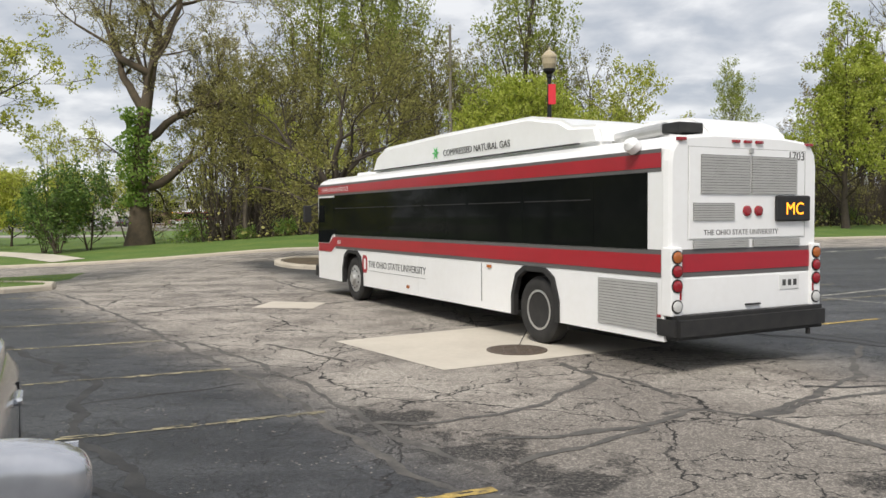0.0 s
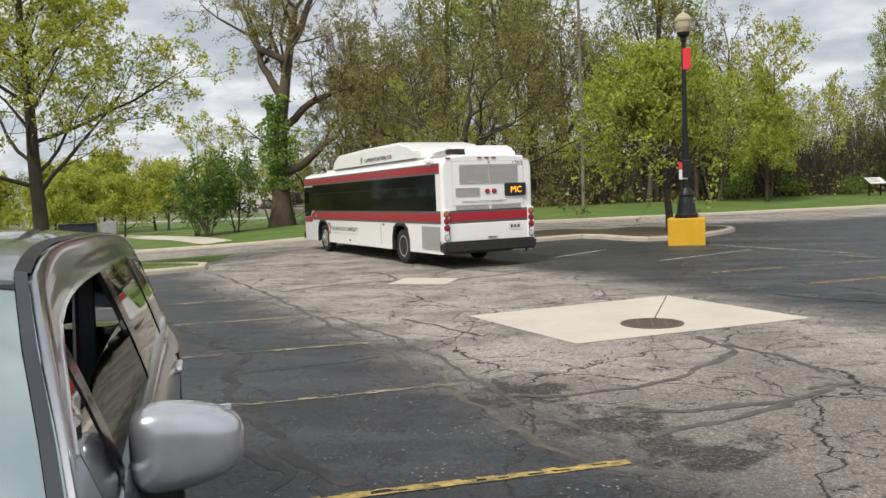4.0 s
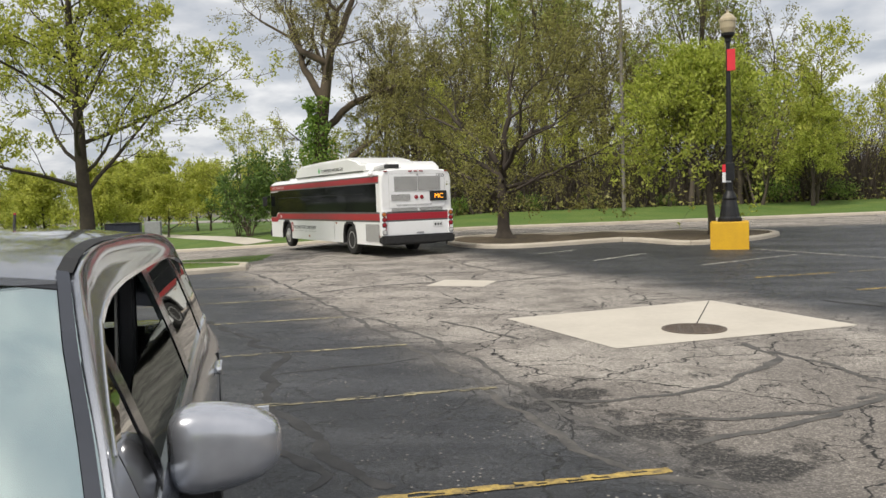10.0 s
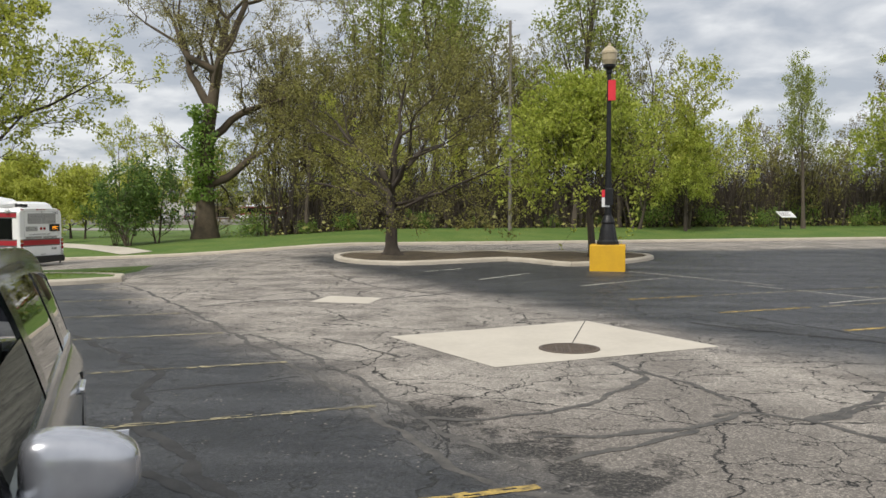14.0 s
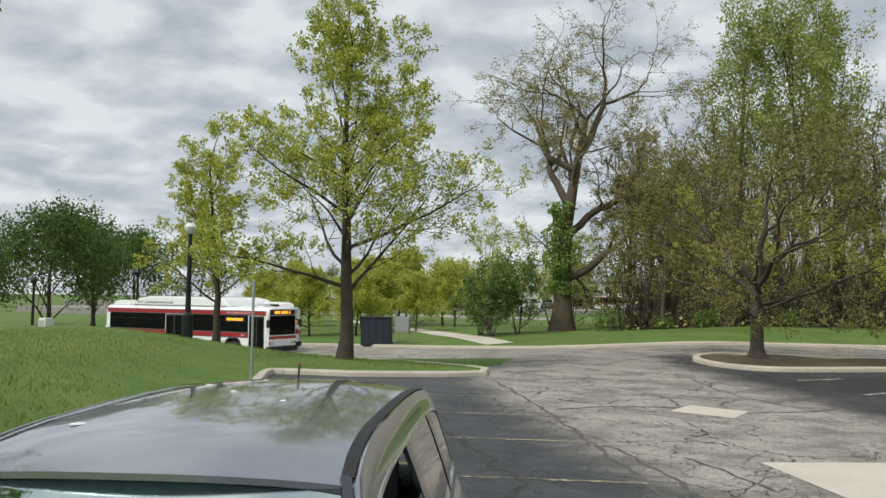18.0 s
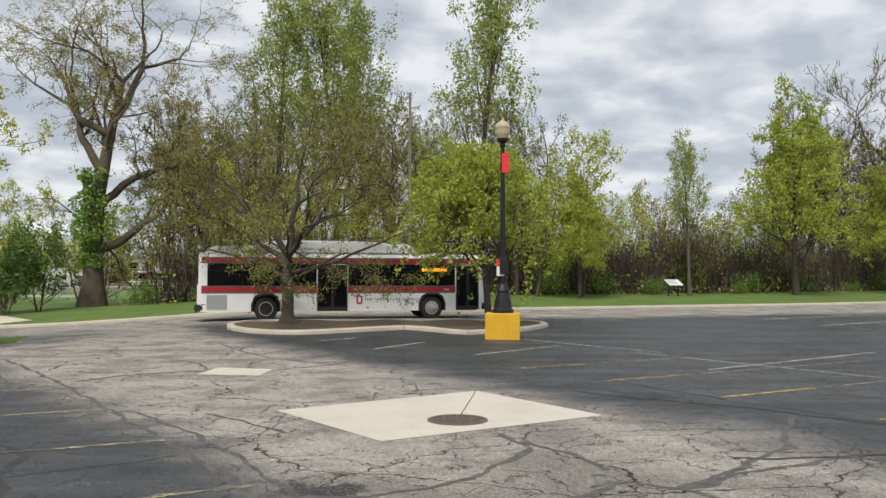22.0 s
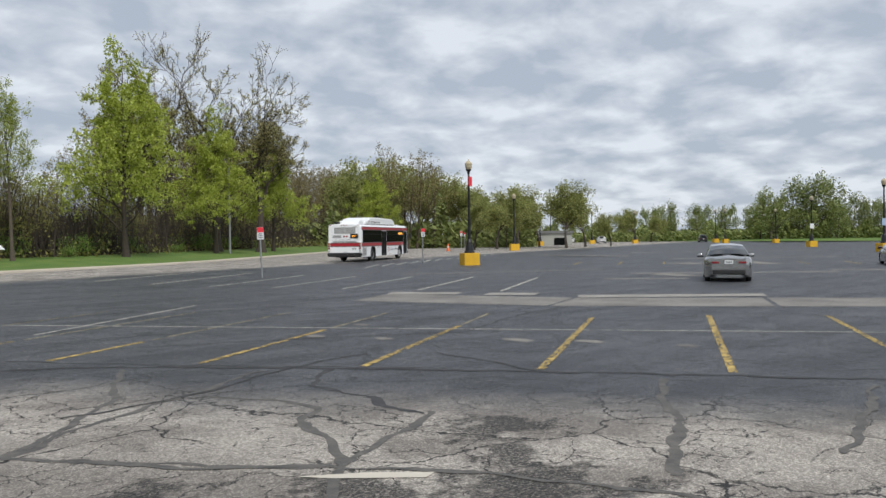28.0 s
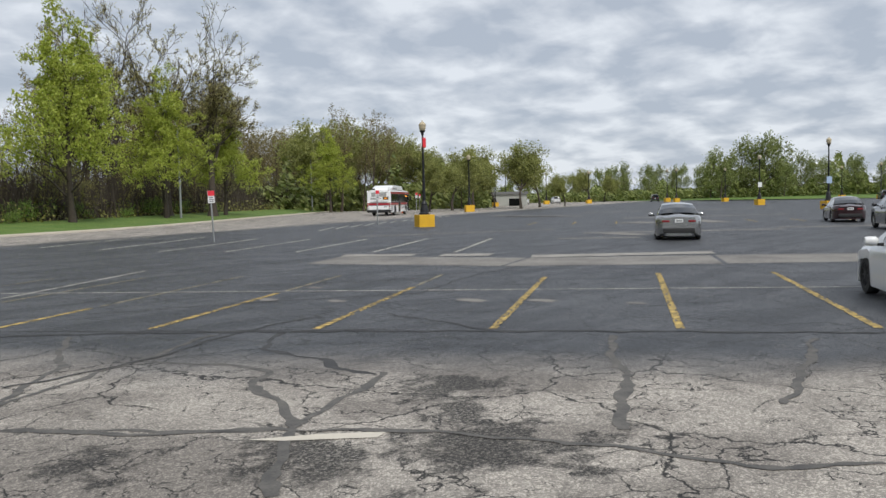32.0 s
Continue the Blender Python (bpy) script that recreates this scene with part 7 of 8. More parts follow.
SEDAN = Shape(2.33, 0.91, [(-2.4, 0.98), (-1.0, 0.96), (1.0, 0.9), (2.4, 0.75)], [(-1.9, 0.98), (-1.35, 1.25), (-0.9, 1.4), (-0.2, 1.45), (0.3, 1.4), (1.15, 0.92)], [(-2.4, 0.88), (-1.9, 1.02), (-1.5, 1.0), (1.1, 0.92), (1.8, 0.86), (2.33, 0.62)], (-1.38, 1.42), 0.33, 0.18, 0.56)
WAGON = Shape(2.35, 0.93, [(-2.4, 1.12), (1.15, 1.05), (2.4, 0.9)], [(-2.3, 1.12), (-2.1, 1.5), (-1.9, 1.64), (-0.6, 1.7), (0.2, 1.66), (1.25, 1.06)], [(-2.4, 1.0), (-2.1, 1.1), (1.0, 1.06), (1.3, 1.08), (2.0, 0.98), (2.35, 0.75)], (-1.4, 1.42), 0.36, 0.25, 0.6)
S_PANES, W_PANES = [(0.62, -0.25), (-0.33, -1.15)], [(0.72, -0.3), (-0.4, -1.25), (-1.33, -1.9)]
car(pose(33.5, 14.1, 0, 0, 0, 26), SEDAN, M_SILVERCAR, "grey sedan seen from behind, parked across the lot", (1.1, 0.28), S_PANES, (-0.95, -1.75))
car(pose(53.6, 12.2, 0, 0, 0, 22), SEDAN, M_WINECAR, "dark wine-red sedan parked in the lot", (1.1, 0.28), S_PANES, (-0.95, -1.75))
car(pose(43.5, 7.3, 0, 0, 0, 24), WAGON, M_BLACKCAR, "dark sport utility vehicle parked in the lot", (1.2, 0.26), W_PANES, (-1.95, -2.25))
car(pose(15.55, 1.7, 0, 0, 0, 26.7), SEDAN, M_WHITECAR, "white sedan with black wheels parked in a stall", (1.1, 0.28), S_PANES, (-0.95, -1.75), rim=M_BLACK)
for x, y, h, m, t in ((180, 120, 20, M_WHITECAR, "white van far across the lot"), (168, 103, 40, M_WHITECAR, "white car far across the lot"), (182, 84, 30, M_BLACKCAR, "dark car far across the lot"), (178, 34, 20, M_BLACKCAR, "dark car far across the lot")):
    car(pose(x, y, height(x, y), 0, 0, h), WAGON, m, t, (1.2, 0.26), W_PANES, (-1.95, -2.25), cabin=False)


# ---- the knoll's side: post, bus stop, lawn and far street ----
post = thing("sign_post", (-14.05, 15.2, knoll_top(-14.05, 15.2) - 0.05), "bare galvanised steel sign post on the grass", "post")
part("channel", boxed((-0.03, -0.02, 0), (0.03, 0.02, 2.55), 0.008), M_GALV, post)


def globe_lamp(x, y, z, h, globe, group="old street lamps"):
    root = thing("street_lamp", (x, y, z), "black street lamp with a pale globe", "street lamp", group)
    part("pole", lathe(bmesh.new(), [(0.2, 0), (0.2, 0.9), (0.1, 1.0), (0.07, h * 0.9), (0.1, h * 0.91)], 12), M_BLACKMETAL, root)
    part("globe", lathe(bmesh.new(), [(0.08, h * 0.91), (0.2, h * 0.94), (0.22, h * 0.97), (0.12, h)], 14), globe, root, smooth=True)


M_PALEGLOBE = material("pale_globe", (0.8, 0.8, 0.78), 0.3, second=(0.7, 0.7, 0.68), scale=4)
globe_lamp(-21.8, 20.3, knoll_top(-21.8, 20.3) - 0.1, 4.77 - knoll_top(-21.8, 20.3) + 0.1, M_PALEGLOBE)
globe_lamp(-39.8, 33.1, -1.5, 5.22, M_BLACKMETAL)
globe_lamp(-48.2, 32.0, -1.5, 4.69, M_BLACKMETAL)

M_NAVY = material("navy_panel", (0.012, 0.017, 0.03), 0.55, second=(0.03, 0.035, 0.05), scale=3, amount=0.7)
shed = thing("utility_shed", Matrix.Translation((-29.1, 43.0, verge_top(-29.1, 43.0) - 0.05)) @ Matrix.Rotation(radians(28), 4, "Z"), "dark navy steel utility enclosure by the road", "enclosure")
part("body", boxed((-0.95, -0.7, 0), (0.95, 0.7, 1.75), 0.02), M_NAVY, shed)
part("lid", boxed((-1.0, -0.75, 1.75), (1.0, 0.75, 1.8), 0.01), M_BLACKMETAL, shed)
for k in range(5):
    part("panel_rib", boxed((-0.9 + 0.45 * k - 0.02, -0.73, 0.05), (-0.9 + 0.45 * k + 0.02, -0.7, 1.7)), M_NAVY, shed)
cab = thing("electric_cabinet", Matrix.Translation((-26.9, 42.6, verge_top(-26.9, 42.6) - 0.05)) @ Matrix.Rotation(radians(28), 4, "Z"), "pale grey electric cabinet on two legs", "cabinet")
part("case", boxed((-0.42, -0.18, 0.75), (0.42, 0.18, 1.75), 0.02), M_GALV, cab)
part("door", boxed((-0.38, -0.2, 0.8), (0.38, -0.18, 1.7), 0.005), M_GALV, cab)
for x in (-0.45, 0.45):
    part("leg", tube(bmesh.new(), (x, 0, 0), (x, 0, 2.0 if x < 0 else 1.8), 0.035), M_GALV, cab)
unit = thing("air_unit", (-25.5, 17.4, knoll_top(-25.5, 17.4) - 0.05), "pale grey utility box standing on the grass", "utility box")
part("case", boxed((-0.19, -0.17, 0), (0.19, 0.17, 0.34), 0.02), M_SIGN, unit)
part("vent", boxed((-0.13, -0.185, 0.07), (0.13, -0.17, 0.27)), M_GRILLE, unit)

path_line = smooth_line([(-19.5, 41.2), (-24, 46), (-30, 52), (-40, 63), (-60, 80)], 1.5)
path = strip("footpath", [(x, y) for x, y in path_line], [(-0.8, 0.0), (0.8, 0.0)], M_PATCH)
for v in path.data.vertices:
    v.co.z = verge_top(v.co.x, v.co.y) + 0.02
tagged(path, "pale concrete footpath across the lawn", "footpath", kind="structure")

# far street and car park, seen past the big cottonwood
M_FARROAD = material("far_pale_asphalt", (0.32, 0.3, 0.27), 0.9, second=(0.24, 0.22, 0.2), scale=0.2, amount=0.8)
far_street = tagged(part("far_street", boxed((-150, 96, -2.4), (-24, 108, -0.3)), M_FARROAD), "pale far street beyond the lawn", "road", kind="structure")
far_park = tagged(part("far_car_park", boxed((-190, 135, -2.6), (-40, 190, 0.35)), M_FARROAD), "far car park on higher ground", "parking lot", kind="structure")
shades = (M_WHITECAR, M_BLACKCAR, M_SILVERCAR, M_WINECAR, M_GREYCAR)
rng = random.Random(8)
far_cars = []
for k in range(16):
    x, y = -60 - 5.0 * k, 150 + rng.uniform(-2, 2)
    m = shades[rng.randrange(5)]
    far_cars.append(car(pose(x, y, 0.35, 0, 0, 90 + rng.uniform(-4, 4)), WAGON if k % 3 else SEDAN, m, "parked car in the far car park", (1.2, 0.26) if k % 3 else (1.1, 0.28), W_PANES if k % 3 else S_PANES, (-1.95, -2.25) if k % 3 else (-0.95, -1.75), "cars in the far car park", cabin=False))

M_PALEWALL = material("pale_wall", (0.62, 0.6, 0.56), 0.8, second=(0.52, 0.5, 0.46), scale=0.3, amount=0.7)
M_BRICKWALL = material("brown_brick_wall", (0.26, 0.17, 0.12), 0.85, second=(0.2, 0.13, 0.1), scale=0.5, amount=0.8)
M_FARWALL = material("grey_far_wall", (0.42, 0.42, 0.38), 0.8, second=(0.34, 0.34, 0.31), scale=0.3, amount=0.7)
M_ROOF = material("grey_roof", (0.2, 0.2, 0.2), 0.8, second=(0.15, 0.15, 0.15), scale=0.5)


def long_building(x, y, z, turn, length, deep, storeys, wall, label):
    root = thing("building", Matrix.Translation((x, y, z)) @ Matrix.Rotation(radians(turn), 4, "Z"), label, "building", "far buildings")
    h = 3.6 * storeys
    part("wall", boxed((-length / 2, 0, 0), (length / 2, deep, h)), wall, root)
    part("roof", boxed((-length / 2 - 0.3, -0.3, h), (length / 2 + 0.3, deep + 0.3, h + 0.5)), M_ROOF, root)
    n = int(length / 4)
    for f in range(storeys):
        for k in range(n):
            a = -length / 2 + (k + 0.5) * length / n
            w = part("window", boxed((a - 1.1, -0.05, f * 3.6 + 1.1), (a + 1.1, 0.02, f * 3.6 + 2.7)), M_DARKGLASS, root)
            part("sill", boxed((a - 1.2, -0.12, f * 3.6 + 1.0), (a + 1.2, 0.0, f * 3.6 + 1.1)), M_PALEWALL, w)
    return root


long_building(-92, 200, -0.3, 22, 90, 20, 2, M_PALEWALL, "long pale two-storey building far behind the car park")
long_building(-48, 176, -0.3, 18, 34, 14, 1, M_BRICKWALL, "low brown brick building beyond the lawn")
long_building(133, 97, -1.0, -55, 15, 12, 1, M_FARWALL, "pale low building behind far trees")
far_bus = copy_thing(bus_b, pose(-42, 158, 0.36, 0, 0, 215))
far_bus["label"] = "white city bus with red bands standing far off"
far_bus["group"] = "campus buses"

# trees round the lawn and the far street
for x, y, k, s, t in ((-61, 42, 7, 0.95, 0), (-66, 50, 7, 0.9, 80), (-59, 34, 7, 0.7, 160), (-70, 58, 7, 0.85, 30), (-66, 63, 8, 0.75, 30), (-56, 22, 7, 0.85, 220), (-80, 44, 7, 1.0, 10), (-84, 30, 7, 1.1, 90), (-76, 20, 7, 1.0, 190)):
    wood_tree(k, x, y, s, t, verge_top(x, y) if y > 46 else knoll_top(x, y) - 0.1, "lawn_tree", "trees round the lawn")
for x, y, s, t in ((-43, 61, 0.95, 0), (-41, 51, 0.8, 50), (-46, 72, 1.1, 100), (-48, 53, 0.8, 150), (-36, 66, 0.9, 200), (-58, 70, 1.0, 250), (-38, 57, 0.75, 20), (-52, 62, 0.9, 70), (-36.8, 51.5, 0.72, 110), (-33.5, 55, 0.7, 210), (-44, 66, 1.0, 310), (-39.5, 70, 0.95, 40), (-50, 80, 1.25, 10), (-34.5, 72, 0.9, 160)):
    wood_tree(9, x, y, s, t, None, "lawn_tree", "trees round the lawn")
for x, y, s, t in ((-22.6, 46.4, 0.95, 0), (-21.4, 47.8, 1.0, 60), (-24.0, 47.6, 0.75, 120)):
    wood_tree(11, x, y, s, t, None, "tall_bush", "bushes on the lawn")
for x, y, s, t in ((-27, 55, 0.6, 0), (-23, 58, 0.55, 90)):
    wood_tree(2, x, y, s * 1.7, t, None, "lawn_tree", "trees round the lawn")
for k in range(20):
    x = -30 - 7.5 * k
    wood_tree(8, x, 215 + rng.uniform(-8, 8), rng.uniform(0.7, 1.1), rng.uniform(0, 360), -0.5, "skyline_tree", "far skyline trees")

# ---- the road's side ----
def bus_sign(x, y, lean=0.0, h=2.45):
    root = thing("road_sign", Matrix.Translation((x, y, height(x, y))) @ Matrix.Rotation(radians(lean), 4, "Y"), "small red and white sign on a steel post", "road sign", "signs along the road")
    part("post", boxed((-0.03, -0.03, -0.05), (0.03, 0.03, h), 0.006), M_GALV, root)
    s = part("sign_plate", boxed((-0.19, -0.045, h - 0.55), (0.19, -0.032, h + 0.05), 0.003), M_SIGN, root)
    part("sign_head", boxed((-0.185, -0.052, h - 0.2), (0.185, -0.045, h + 0.045)), M_BANNER, s)
    for k in range(3):
        part("text_bar", boxed((-0.12, -0.05, h - 0.3 - 0.09 * k), (0.12, -0.045, h - 0.26 - 0.09 * k)), M_INK, s)


bus_sign(23.5, 33.3, -2.5)
bus_sign(42.4, 40.6)
bus_sign(72, 63)
bus_sign(92, 80)
bus_sign(30, 88)

board = thing("information_board", Matrix.Translation((19.2, 57.4, verge_top(19.2, 57.4) - 0.04)) @ Matrix.Rotation(radians(20), 4, "Z"), "slanted information board on two black legs", "information board")
for x in (-0.42, 0.42):
    part("leg", boxed((x - 0.04, -0.04, 0), (x + 0.04, 0.04, 0.95), 0.008), M_BLACKMETAL, board)
bm = boxed((-0.6, -0.38, -0.02), (0.6, 0.38, 0.02), 0.008)
bmesh.ops.transform(bm, matrix=Matrix.Translation((0, -0.05, 1.02)) @ Matrix.Rotation(radians(32), 4, "X"), verts=bm.verts[:])
panel = part("panel", bm, M_SIGN, board, "pale printed panel")
for k in range(4):
    bm = boxed((-0.5, 0.2 - 0.13 * k, 0.021), (0.3 - 0.1 * (k % 2), 0.24 - 0.13 * k, 0.024))
    bmesh.ops.transform(bm, matrix=Matrix.Translation((0, -0.05, 1.02)) @ Matrix.Rotation(radians(32), 4, "X"), verts=bm.verts[:])
    part("text_bar", bm, M_GREYBAND, panel)

M_ORANGE = material("orange_plastic", (0.85, 0.16, 0.03), 0.5, second=(0.7, 0.14, 0.04), scale=4)
cone = thing("traffic_cone", (79, 71.5, height(79, 71.5)), "orange traffic cone standing at the roadside", "traffic cone")
part("base", boxed((-0.25, -0.25, 0), (0.25, 0.25, 0.05), 0.01), M_ORANGE, cone)
part("body", lathe(bmesh.new(), [(0.2, 0.05), (0.17, 0.15), (0.05, 0.95), (0.03, 0.97)], 16), M_ORANGE, cone, smooth=True)
part("collar", lathe(bmesh.new(), [(0.132, 0.45), (0.108, 0.62)], 16), M_SIGN, cone)

pole = thing("utility_pole", (0.2, 50.2, verge_top(0.2, 50.2) - 0.1), "weathered grey wooden utility pole by the woods", "utility pole")
part("shaft", lathe(bmesh.new(), [(0.12, 0), (0.11, 2), (0.08, 13.0)], 10), material("grey_wood", (0.2, 0.18, 0.15), 0.9, second=(0.2, 0.18, 0.15), scale=3, bump=0.4), pole)


def cobra_lamp(x, y, turn):
    root = thing("street_lamp", Matrix.Translation((x, y, verge_top(x, y) - 0.1)) @ Matrix.Rotation(radians(turn), 4, "Z"), "tall grey street lamp with a curved arm", "street lamp", "tall street lamps")
    part("pole", lathe(bmesh.new(), [(0.12, 0), (0.07, 9.0)], 10), M_GALV, root)
    part("arm", tube(bmesh.new(), (0, 0, 8.9), (1.7, 0, 9.35), 0.04), M_GALV, root)
    part("head", bevelled(prism(bmesh.new(), [(1.5, 9.3), (1.6, 9.42), (2.2, 9.42), (2.3, 9.34)], -0.14, 0.14, "y"), 0.03), M_GALV, root)


cobra_lamp(46, 71.5, -60)
cobra_lamp(90, 102, -60)

# ---- far side of the lot ----
far_lawn = fill("far_lawn", [(186, -60), (190, 36), (199, 90), (206, 126), (224, 170), (420, 300), (420, -60)], 14, lambda x, y: 0.1 + 0.018 * max(0, x - 190), M_GRASS)
tagged(far_lawn, "green lawn beyond the far edge of the lot", "grass", kind="structure")
for k in range(64):
    a = radians(-52 - 33 * k / 63 + rng.uniform(-0.6, 0.6))
    d = rng.uniform(225, 290)
    x, y = -d * math.sin(a), d * math.cos(a)
    wood_tree(8, x, y, rng.uniform(0.45, 0.8) * (0.8 if k < 18 else 1.0), rng.uniform(0, 360), 0.1 + 0.018 * max(0, x - 190) - 0.1, "skyline_tree", "far skyline trees")
for x, y, s in ((92.2, 73.9, 1.12), (102.1, 77.5, 1.25), (113.8, 81.9, 1.00), (101.5, 68.1, 1.27), (113.1, 72.2, 1.10), (120.4, 71.8, 0.70), (166.2, 92.6, 1.00), (85.5, 72.5, 0.94), (189.7, 101.6, 0.88)):
    wood_tree(13, x, y, s, x * 7, height(x, y) - 0.05, "lot_tree", "trees at the far side of the lot")
for x, y, s in ((214.3, 108.5, 0.79), (224.6, 98.5, 0.69), (219.4, 84.9, 1.0), (222.0, 81.5, 0.9), (224.8, 79.1, 1.2), (225.5, 76.0, 1.05), (224.7, 73.1, 1.25), (229.8, 70.3, 1.15), (227.6, 63.8, 0.85), (233.2, 58.3, 0.7), (229.8, 50.8, 0.63)):
    wood_tree(8, x, y, s, x * 11, 0.1 + 0.018 * max(0, x - 190) - 0.1, "skyline_tree", "far skyline trees")


for k, (x, y, h) in enumerate(((92, 101, 15.0), (97, 105, 15.6), (90, 95, 15.5), (112, 117, 20.8), (109, 112, 16.8), (104, 105, 15.9), (95, 95, 13.5), (97, 95, 16.8), (114, 110, 18.2), (114, 109, 14.6), (102, 96, 14.5), (114, 105, 16.2), (119, 108, 12.5), (112, 101, 13.2), (110, 97, 10.7), (110, 96, 10.0), (123, 106, 13.1), (113, 96, 10.0), (124, 104, 11.1), (124, 102, 11.4), (114, 92, 9.1), (118, 94, 8.9), (106, 83, 7.6))):
    wood_tree((12, 13, 12, 12)[k % 4], x, y, h / (14, 8, 14, 14)[k % 4], x * 5, height(x, y) - 0.05, "far_woodland_tree", "woods behind the road")


def far_thicket(name, count, bearings, depths, tall=1.0):
    rng = random.Random(91)
    verts, faces = [], []
    while len(faces) < count:
        a = rng.uniform(*bearings)
        d = rng.uniform(*depths)
        x, y = -d * math.sin(radians(a)), d * math.cos(radians(a))
        h = (2.2 + 1.6 * math.sin(a * 1.7) + 1.4 * math.sin(a * 4.1 + 1)) * (1.3 if a < -68 else 0.6)
        z, s, q = 0.018 * max(0, x - 190) + max(1.4, h) * tall * rng.random() ** 1.2, rng.uniform(0.2, 0.5), rng.uniform(0, 3.14)
        ux, uy, t, i = math.cos(q), math.sin(q), rng.uniform(-1, 1), len(verts)
        verts += [(x - ux * s, y - uy * s, z), (x + uy * s, y - ux * s, z + s * t), (x + ux * s, y + uy * s, z + s), (x - uy * s, y + ux * s, z + s - s * t)]
        faces.append((i, i + 1, i + 2, i + 3))
    tagged(mesh_of(name, verts, faces, M_LEAF_FAR), "olive green thicket along the far edge of the lawn", "thicket", kind="stuff")


far_thicket("far_thicket", 26000, (-86, -52), (228, 265), 1.7)
far_thicket("wood_edge_thicket", 16000, (-54, -34), (135, 185), 3.2)

SWALE = [((16.6, 18.5), (18.4, 12.6), (21.2, 13.6), (19.3, 19.8)), ((18.4, 12.5), (21.5, 7.6), (24.2, 9.0), (21.2, 13.5)), ((21.6, 7.5), (24.2, 3.6), (26.8, 4.9), (24.3, 8.9)), ((24.3, 3.5), (28, -4), (30.5, -2.7), (26.9, 4.8))]
for q in SWALE:
    on_ground("concrete_swale", list(q), 0.005, M_SWALE, "pale worn concrete strip across the dark lot")
for x0, y0, x1, y1, w in ((31, 18.5, 33, 15.5, 0.7), (36, 20, 42, 12, 0.9), (44, 13, 47, 8, 0.9), (48, 9.5, 52, 5, 0.9), (30, 30, 40, 24, 0.6), (60, 30, 70, 20, 1.2), (80, 45, 95, 30, 1.5)):
    dx, dy = x1 - x0, y1 - y0
    n = math.hypot(dx, dy)
    px, py = -dy / n * w, dx / n * w
    on_ground("concrete_swale", [(x0, y0), (x1, y1), (x1 + px, y1 + py), (x0 + px, y0 + py)], 0.005, M_SWALE, "pale worn concrete strip across the dark lot")

# brighter slabs in the strip and bare patches farther out
for q in (((20.05, 20.4), (21.2, 18.1), (20.3, 17.6), (19.2, 19.8)), ((21.6, 17.2), (22.4, 15.7), (21.4, 15.2), (20.6, 16.7)), ((22.25, 14.1), (25.85, 9.6), (24.9, 9.1), (21.3, 13.5))):
    on_ground("pale_slab", list(q), 0.0095, M_SLAB, "pale bare slab in the worn strip")
for q in (((37.1, 18.7), (35.9, 16.1), (34.7, 16.6), (35.8, 19.1)), ((52.3, 24.9), (51.2, 22.6), (49.0, 23.4), (50.0, 25.6)), ((56.2, 21.9), (52.3, 18.4), (50.9, 19.2), (54.6, 22.6)), ((65.4, 46.7), (68.0, 38.1), (65.9, 37.4), (63.5, 46.0)), ((45.3, 50.5), (49.6, 46.3), (48.3, 45.2), (44.0, 49.2))):
    on_ground("pale_slab", list(q), 0.0095, M_SWALE, "pale bare patch in the dark lot")
for k in range(12):
    ex, ey = 155 + 0.95 * k, 84 - 2.75 * k
    painted_line((ex, ey), (ex + 4.6, ey + 1.8), 0.22, M_WHITELINE, "pale stall line at the far edge of the lot", "far stall lines")

# a honey locust beside the parked car, whose twigs hang into view
overhang = tree_meshes(61, 7.6, 0.14, 3.8, fork=0.55, spread=0.95, levels=5, kids=(11, 7, 4, 3), leaf=0.05, leaves=16000, crown_low=0.2, droop=0.05, reach=0.6, up=0.12, scatter=1.1)
plant("locust_tree", overhang, (-7.6, 1.6, knoll_top(-7.6, 1.6) - 0.05), M_BARKDARK, M_LEAF_LOCUST, "leafing honey locust on the grass beside the car")


# short grass blades on the part of the knoll nearest the car
def grass_blades(count):
    rng = random.Random(71)
    verts, faces = [], []
    while len(faces) < count:
        x, y = rng.uniform(-24, -3), rng.uniform(0, 26)
        west = (x + 15.6) * -0.795 + (y - 17.5) * -0.607
        if y < 18 and west < 0.25:
            continue
        if y >= 18 and (x > -12.2 or y > 26.4 + (x + 17) * 0.6 or y < 18.4 + max(0, x + 15.3) * 0.55):
            continue
        if rng.random() > 40 / (x * x + y * y + 20) * 2.2:
            continue
        z = knoll_top(x, y) - 0.01
        a, h, w = rng.uniform(0, 6.28), rng.uniform(0.04, 0.1), rng.uniform(0.006, 0.014)
        b = rng.uniform(-0.05, 0.05)
        i = len(verts)
        verts += [(x - w * math.cos(a), y - w * math.sin(a), z), (x + w * math.cos(a), y + w * math.sin(a), z), (x + b, y + b * math.sin(a * 3), z + h)]
        faces.append((i, i + 1, i + 2))
    ob = mesh_of("grass_blades", verts, faces, M_BLADE)
    tagged(ob, "short mown grass blades covering the knoll", "grass", kind="stuff")


M_BLADE = leaf_material("grass_blade", (0.12, 0.21, 0.025), (0.27, 0.35, 0.07), 0.3)
grass_blades(60000)


def at_time(rows, t):
    for (t0, *p), (t1, *q) in zip(rows, rows[1:]):
        if t <= t1:
            f = (t - t0) / (t1 - t0)
            return [a + (b - a) * f for a, b in zip(p, q)]
    return list(rows[-1][1:])


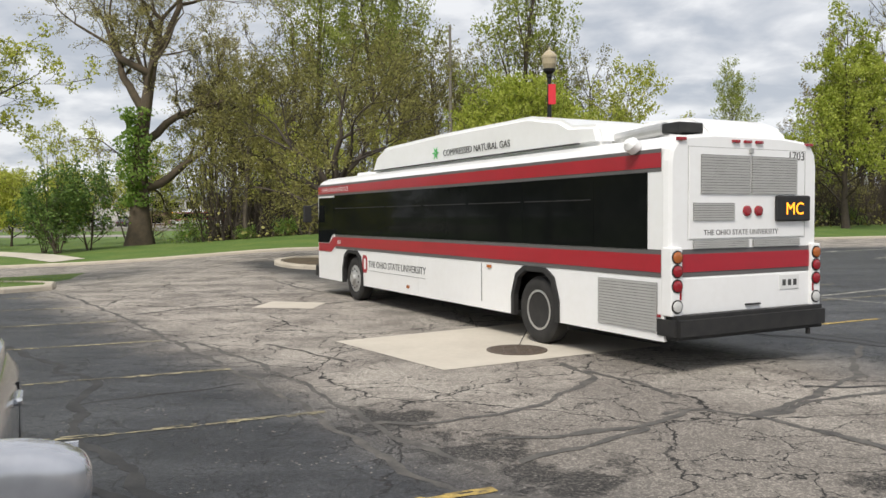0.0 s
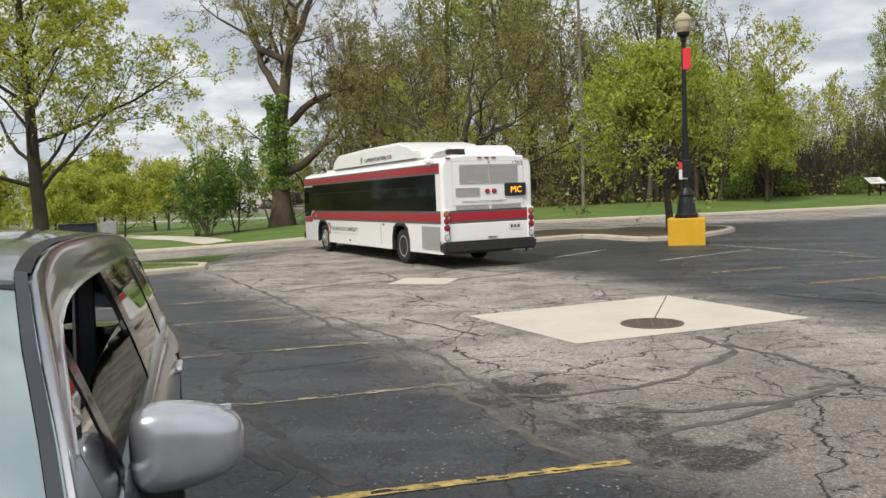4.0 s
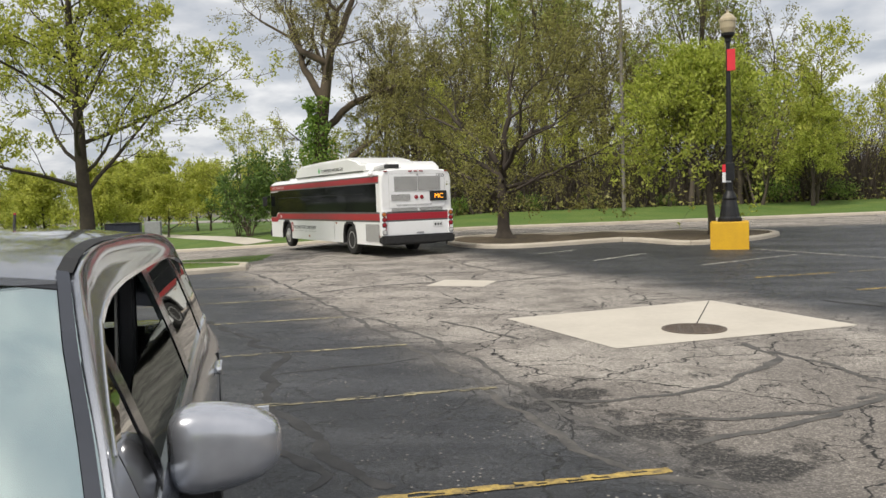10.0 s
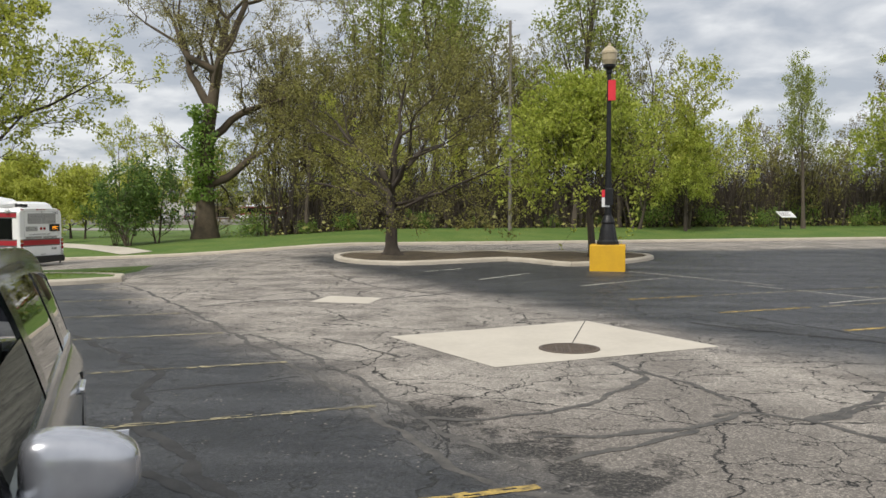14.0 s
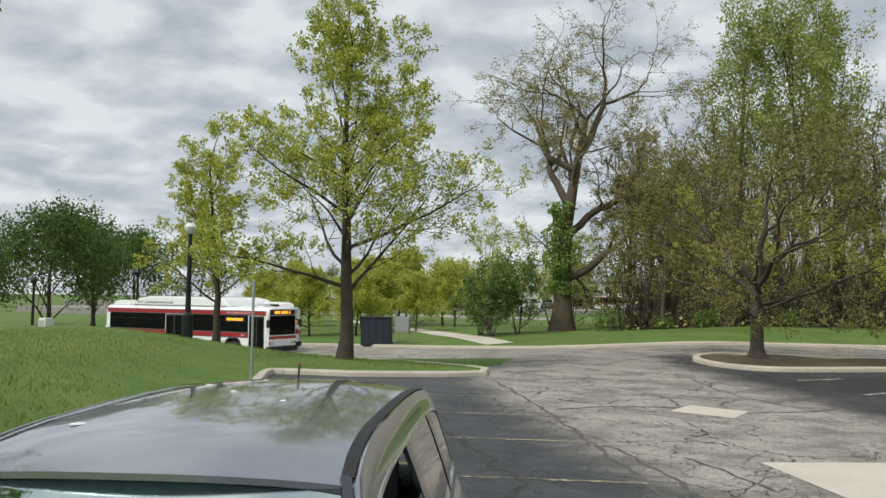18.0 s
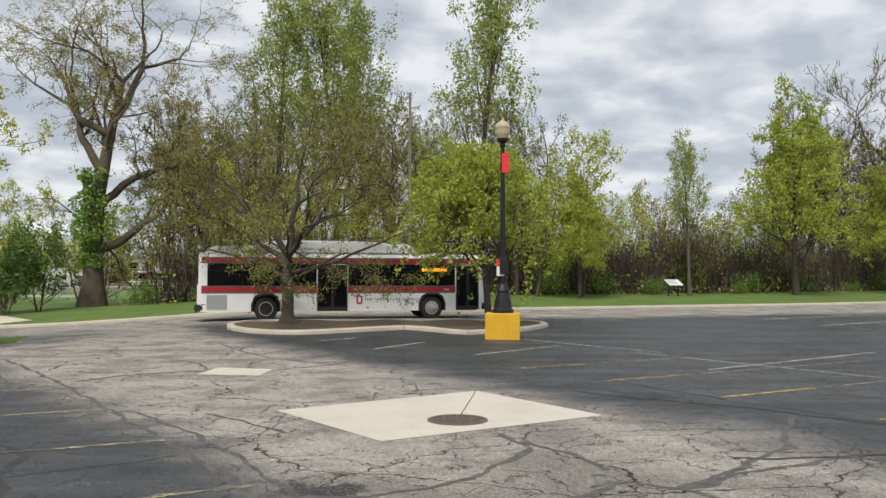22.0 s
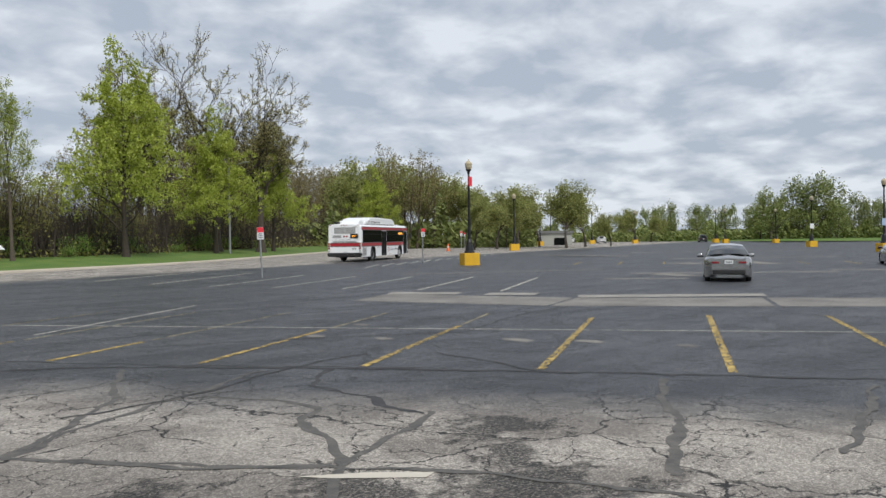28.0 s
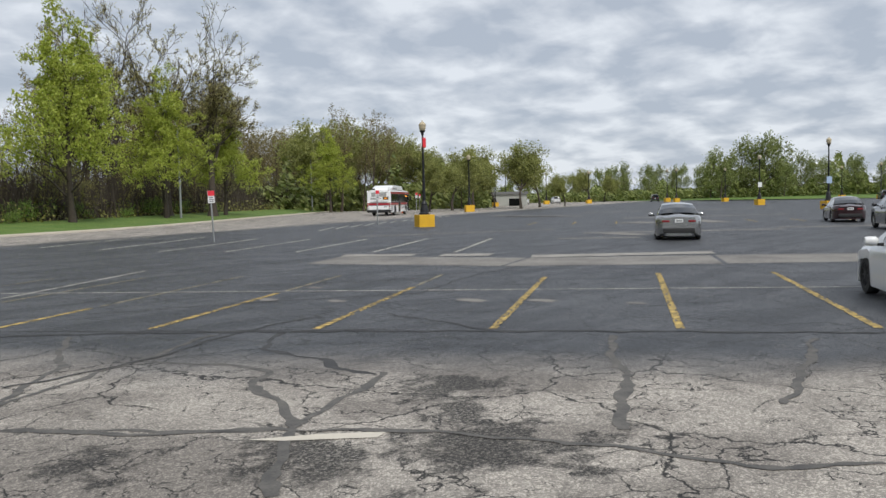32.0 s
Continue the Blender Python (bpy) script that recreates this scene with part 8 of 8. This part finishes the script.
def spin_rows(rows, x, side, r, moving):
    """Wheel poses along the bus's way: a key each fifteenth of a second while it rolls in view."""
    out, angle, last, t = [], 0.0, at_time(rows, 0)[:2], 0.0
    t0, t1 = moving
    out.append((0, pose(x, side * 1.24, r)))
    k = round(t0 * 15)
    last = at_time(rows, k / 15)[:2]
    out.append((k / 15, pose(x, side * 1.24, r)))
    while k < round(t1 * 15):
        k += 1
        now = at_time(rows, k / 15)[:2]
        angle += min(80.0, math.degrees(math.hypot(now[0] - last[0], now[1] - last[1]) / r))
        last = now
        out.append((k / 15, Matrix.Translation((x, side * 1.24, r)) @ Matrix.Rotation(radians(angle), 4, "Y")))
    out.append((32, out[-1][1]))
    return out


def motions():
    a = [(0, 3.76, 9.9, 118.6), (1, 1.58, 14.25, 121.8), (2, -0.29, 17.2, 124.1), (3, -1.5, 19.0, 125.1), (4, -2.19, 20.1, 125.5), (5.5, -2.34, 20.27, 125.8), (7, -2.37, 20.3, 125.9), (8, -2.95, 21.15, 126.4), (9, -4.27, 22.6, 127.3), (10, -6.4, 25.4, 131), (11, -9.25, 28.6, 139), (12, -12.95, 31.8, 149.5), (13, -16.8, 33.2, 161), (14.2, -21.3, 34.3, 171), (15.5, -25.9, 35.3, 177), (17, -30.8, 37.4, 180), (18, -32.3, 38.0, 181), (20, -33.6, 38.2, 181), (32, -33.8, 38.2, 181)]
    b = [(0, -120, 36, -2), (14, -76, 33.8, -1), (15.5, -63, 33.5, 0), (17, -50.2, 33.5, 1), (18, -42.0, 33.9, 4), (19, -34.9, 34.5, 7), (20.5, -21.9, 34.6, 10), (22, -8.6, 34.3, 12), (23, -0.8, 34.4, 13), (24, 7.55, 35.7, 13), (25, 15.5, 36.9, 16.5), (26, 23.7, 39.2, 21), (26.5, 28.1, 41.1, 23), (27.4, 35.2, 43.9, 27), (28.5, 42.6, 47.2, 30.5), (29, 46.6, 49.6, 32), (30, 54.2, 54.6, 33), (31, 60.0, 58.6, 33), (32, 63.6, 61.0, 32.5)]
    for ob, rows, wheels, moving in ((bus_a, a, wheels_a, (0, 17)), (bus_b, b, wheels_b, (17, 32))):
        walk(ob, [(t, pose(x, y, height(x + 5 * math.cos(radians(h)), y + 5 * math.sin(radians(h))), 0, 0, h)) for t, x, y, h in rows])
        for w in wheels:
            x, y, z = w.location
            walk(w, spin_rows(rows, x, 1 if y > 0 else -1, z, moving))


motions()
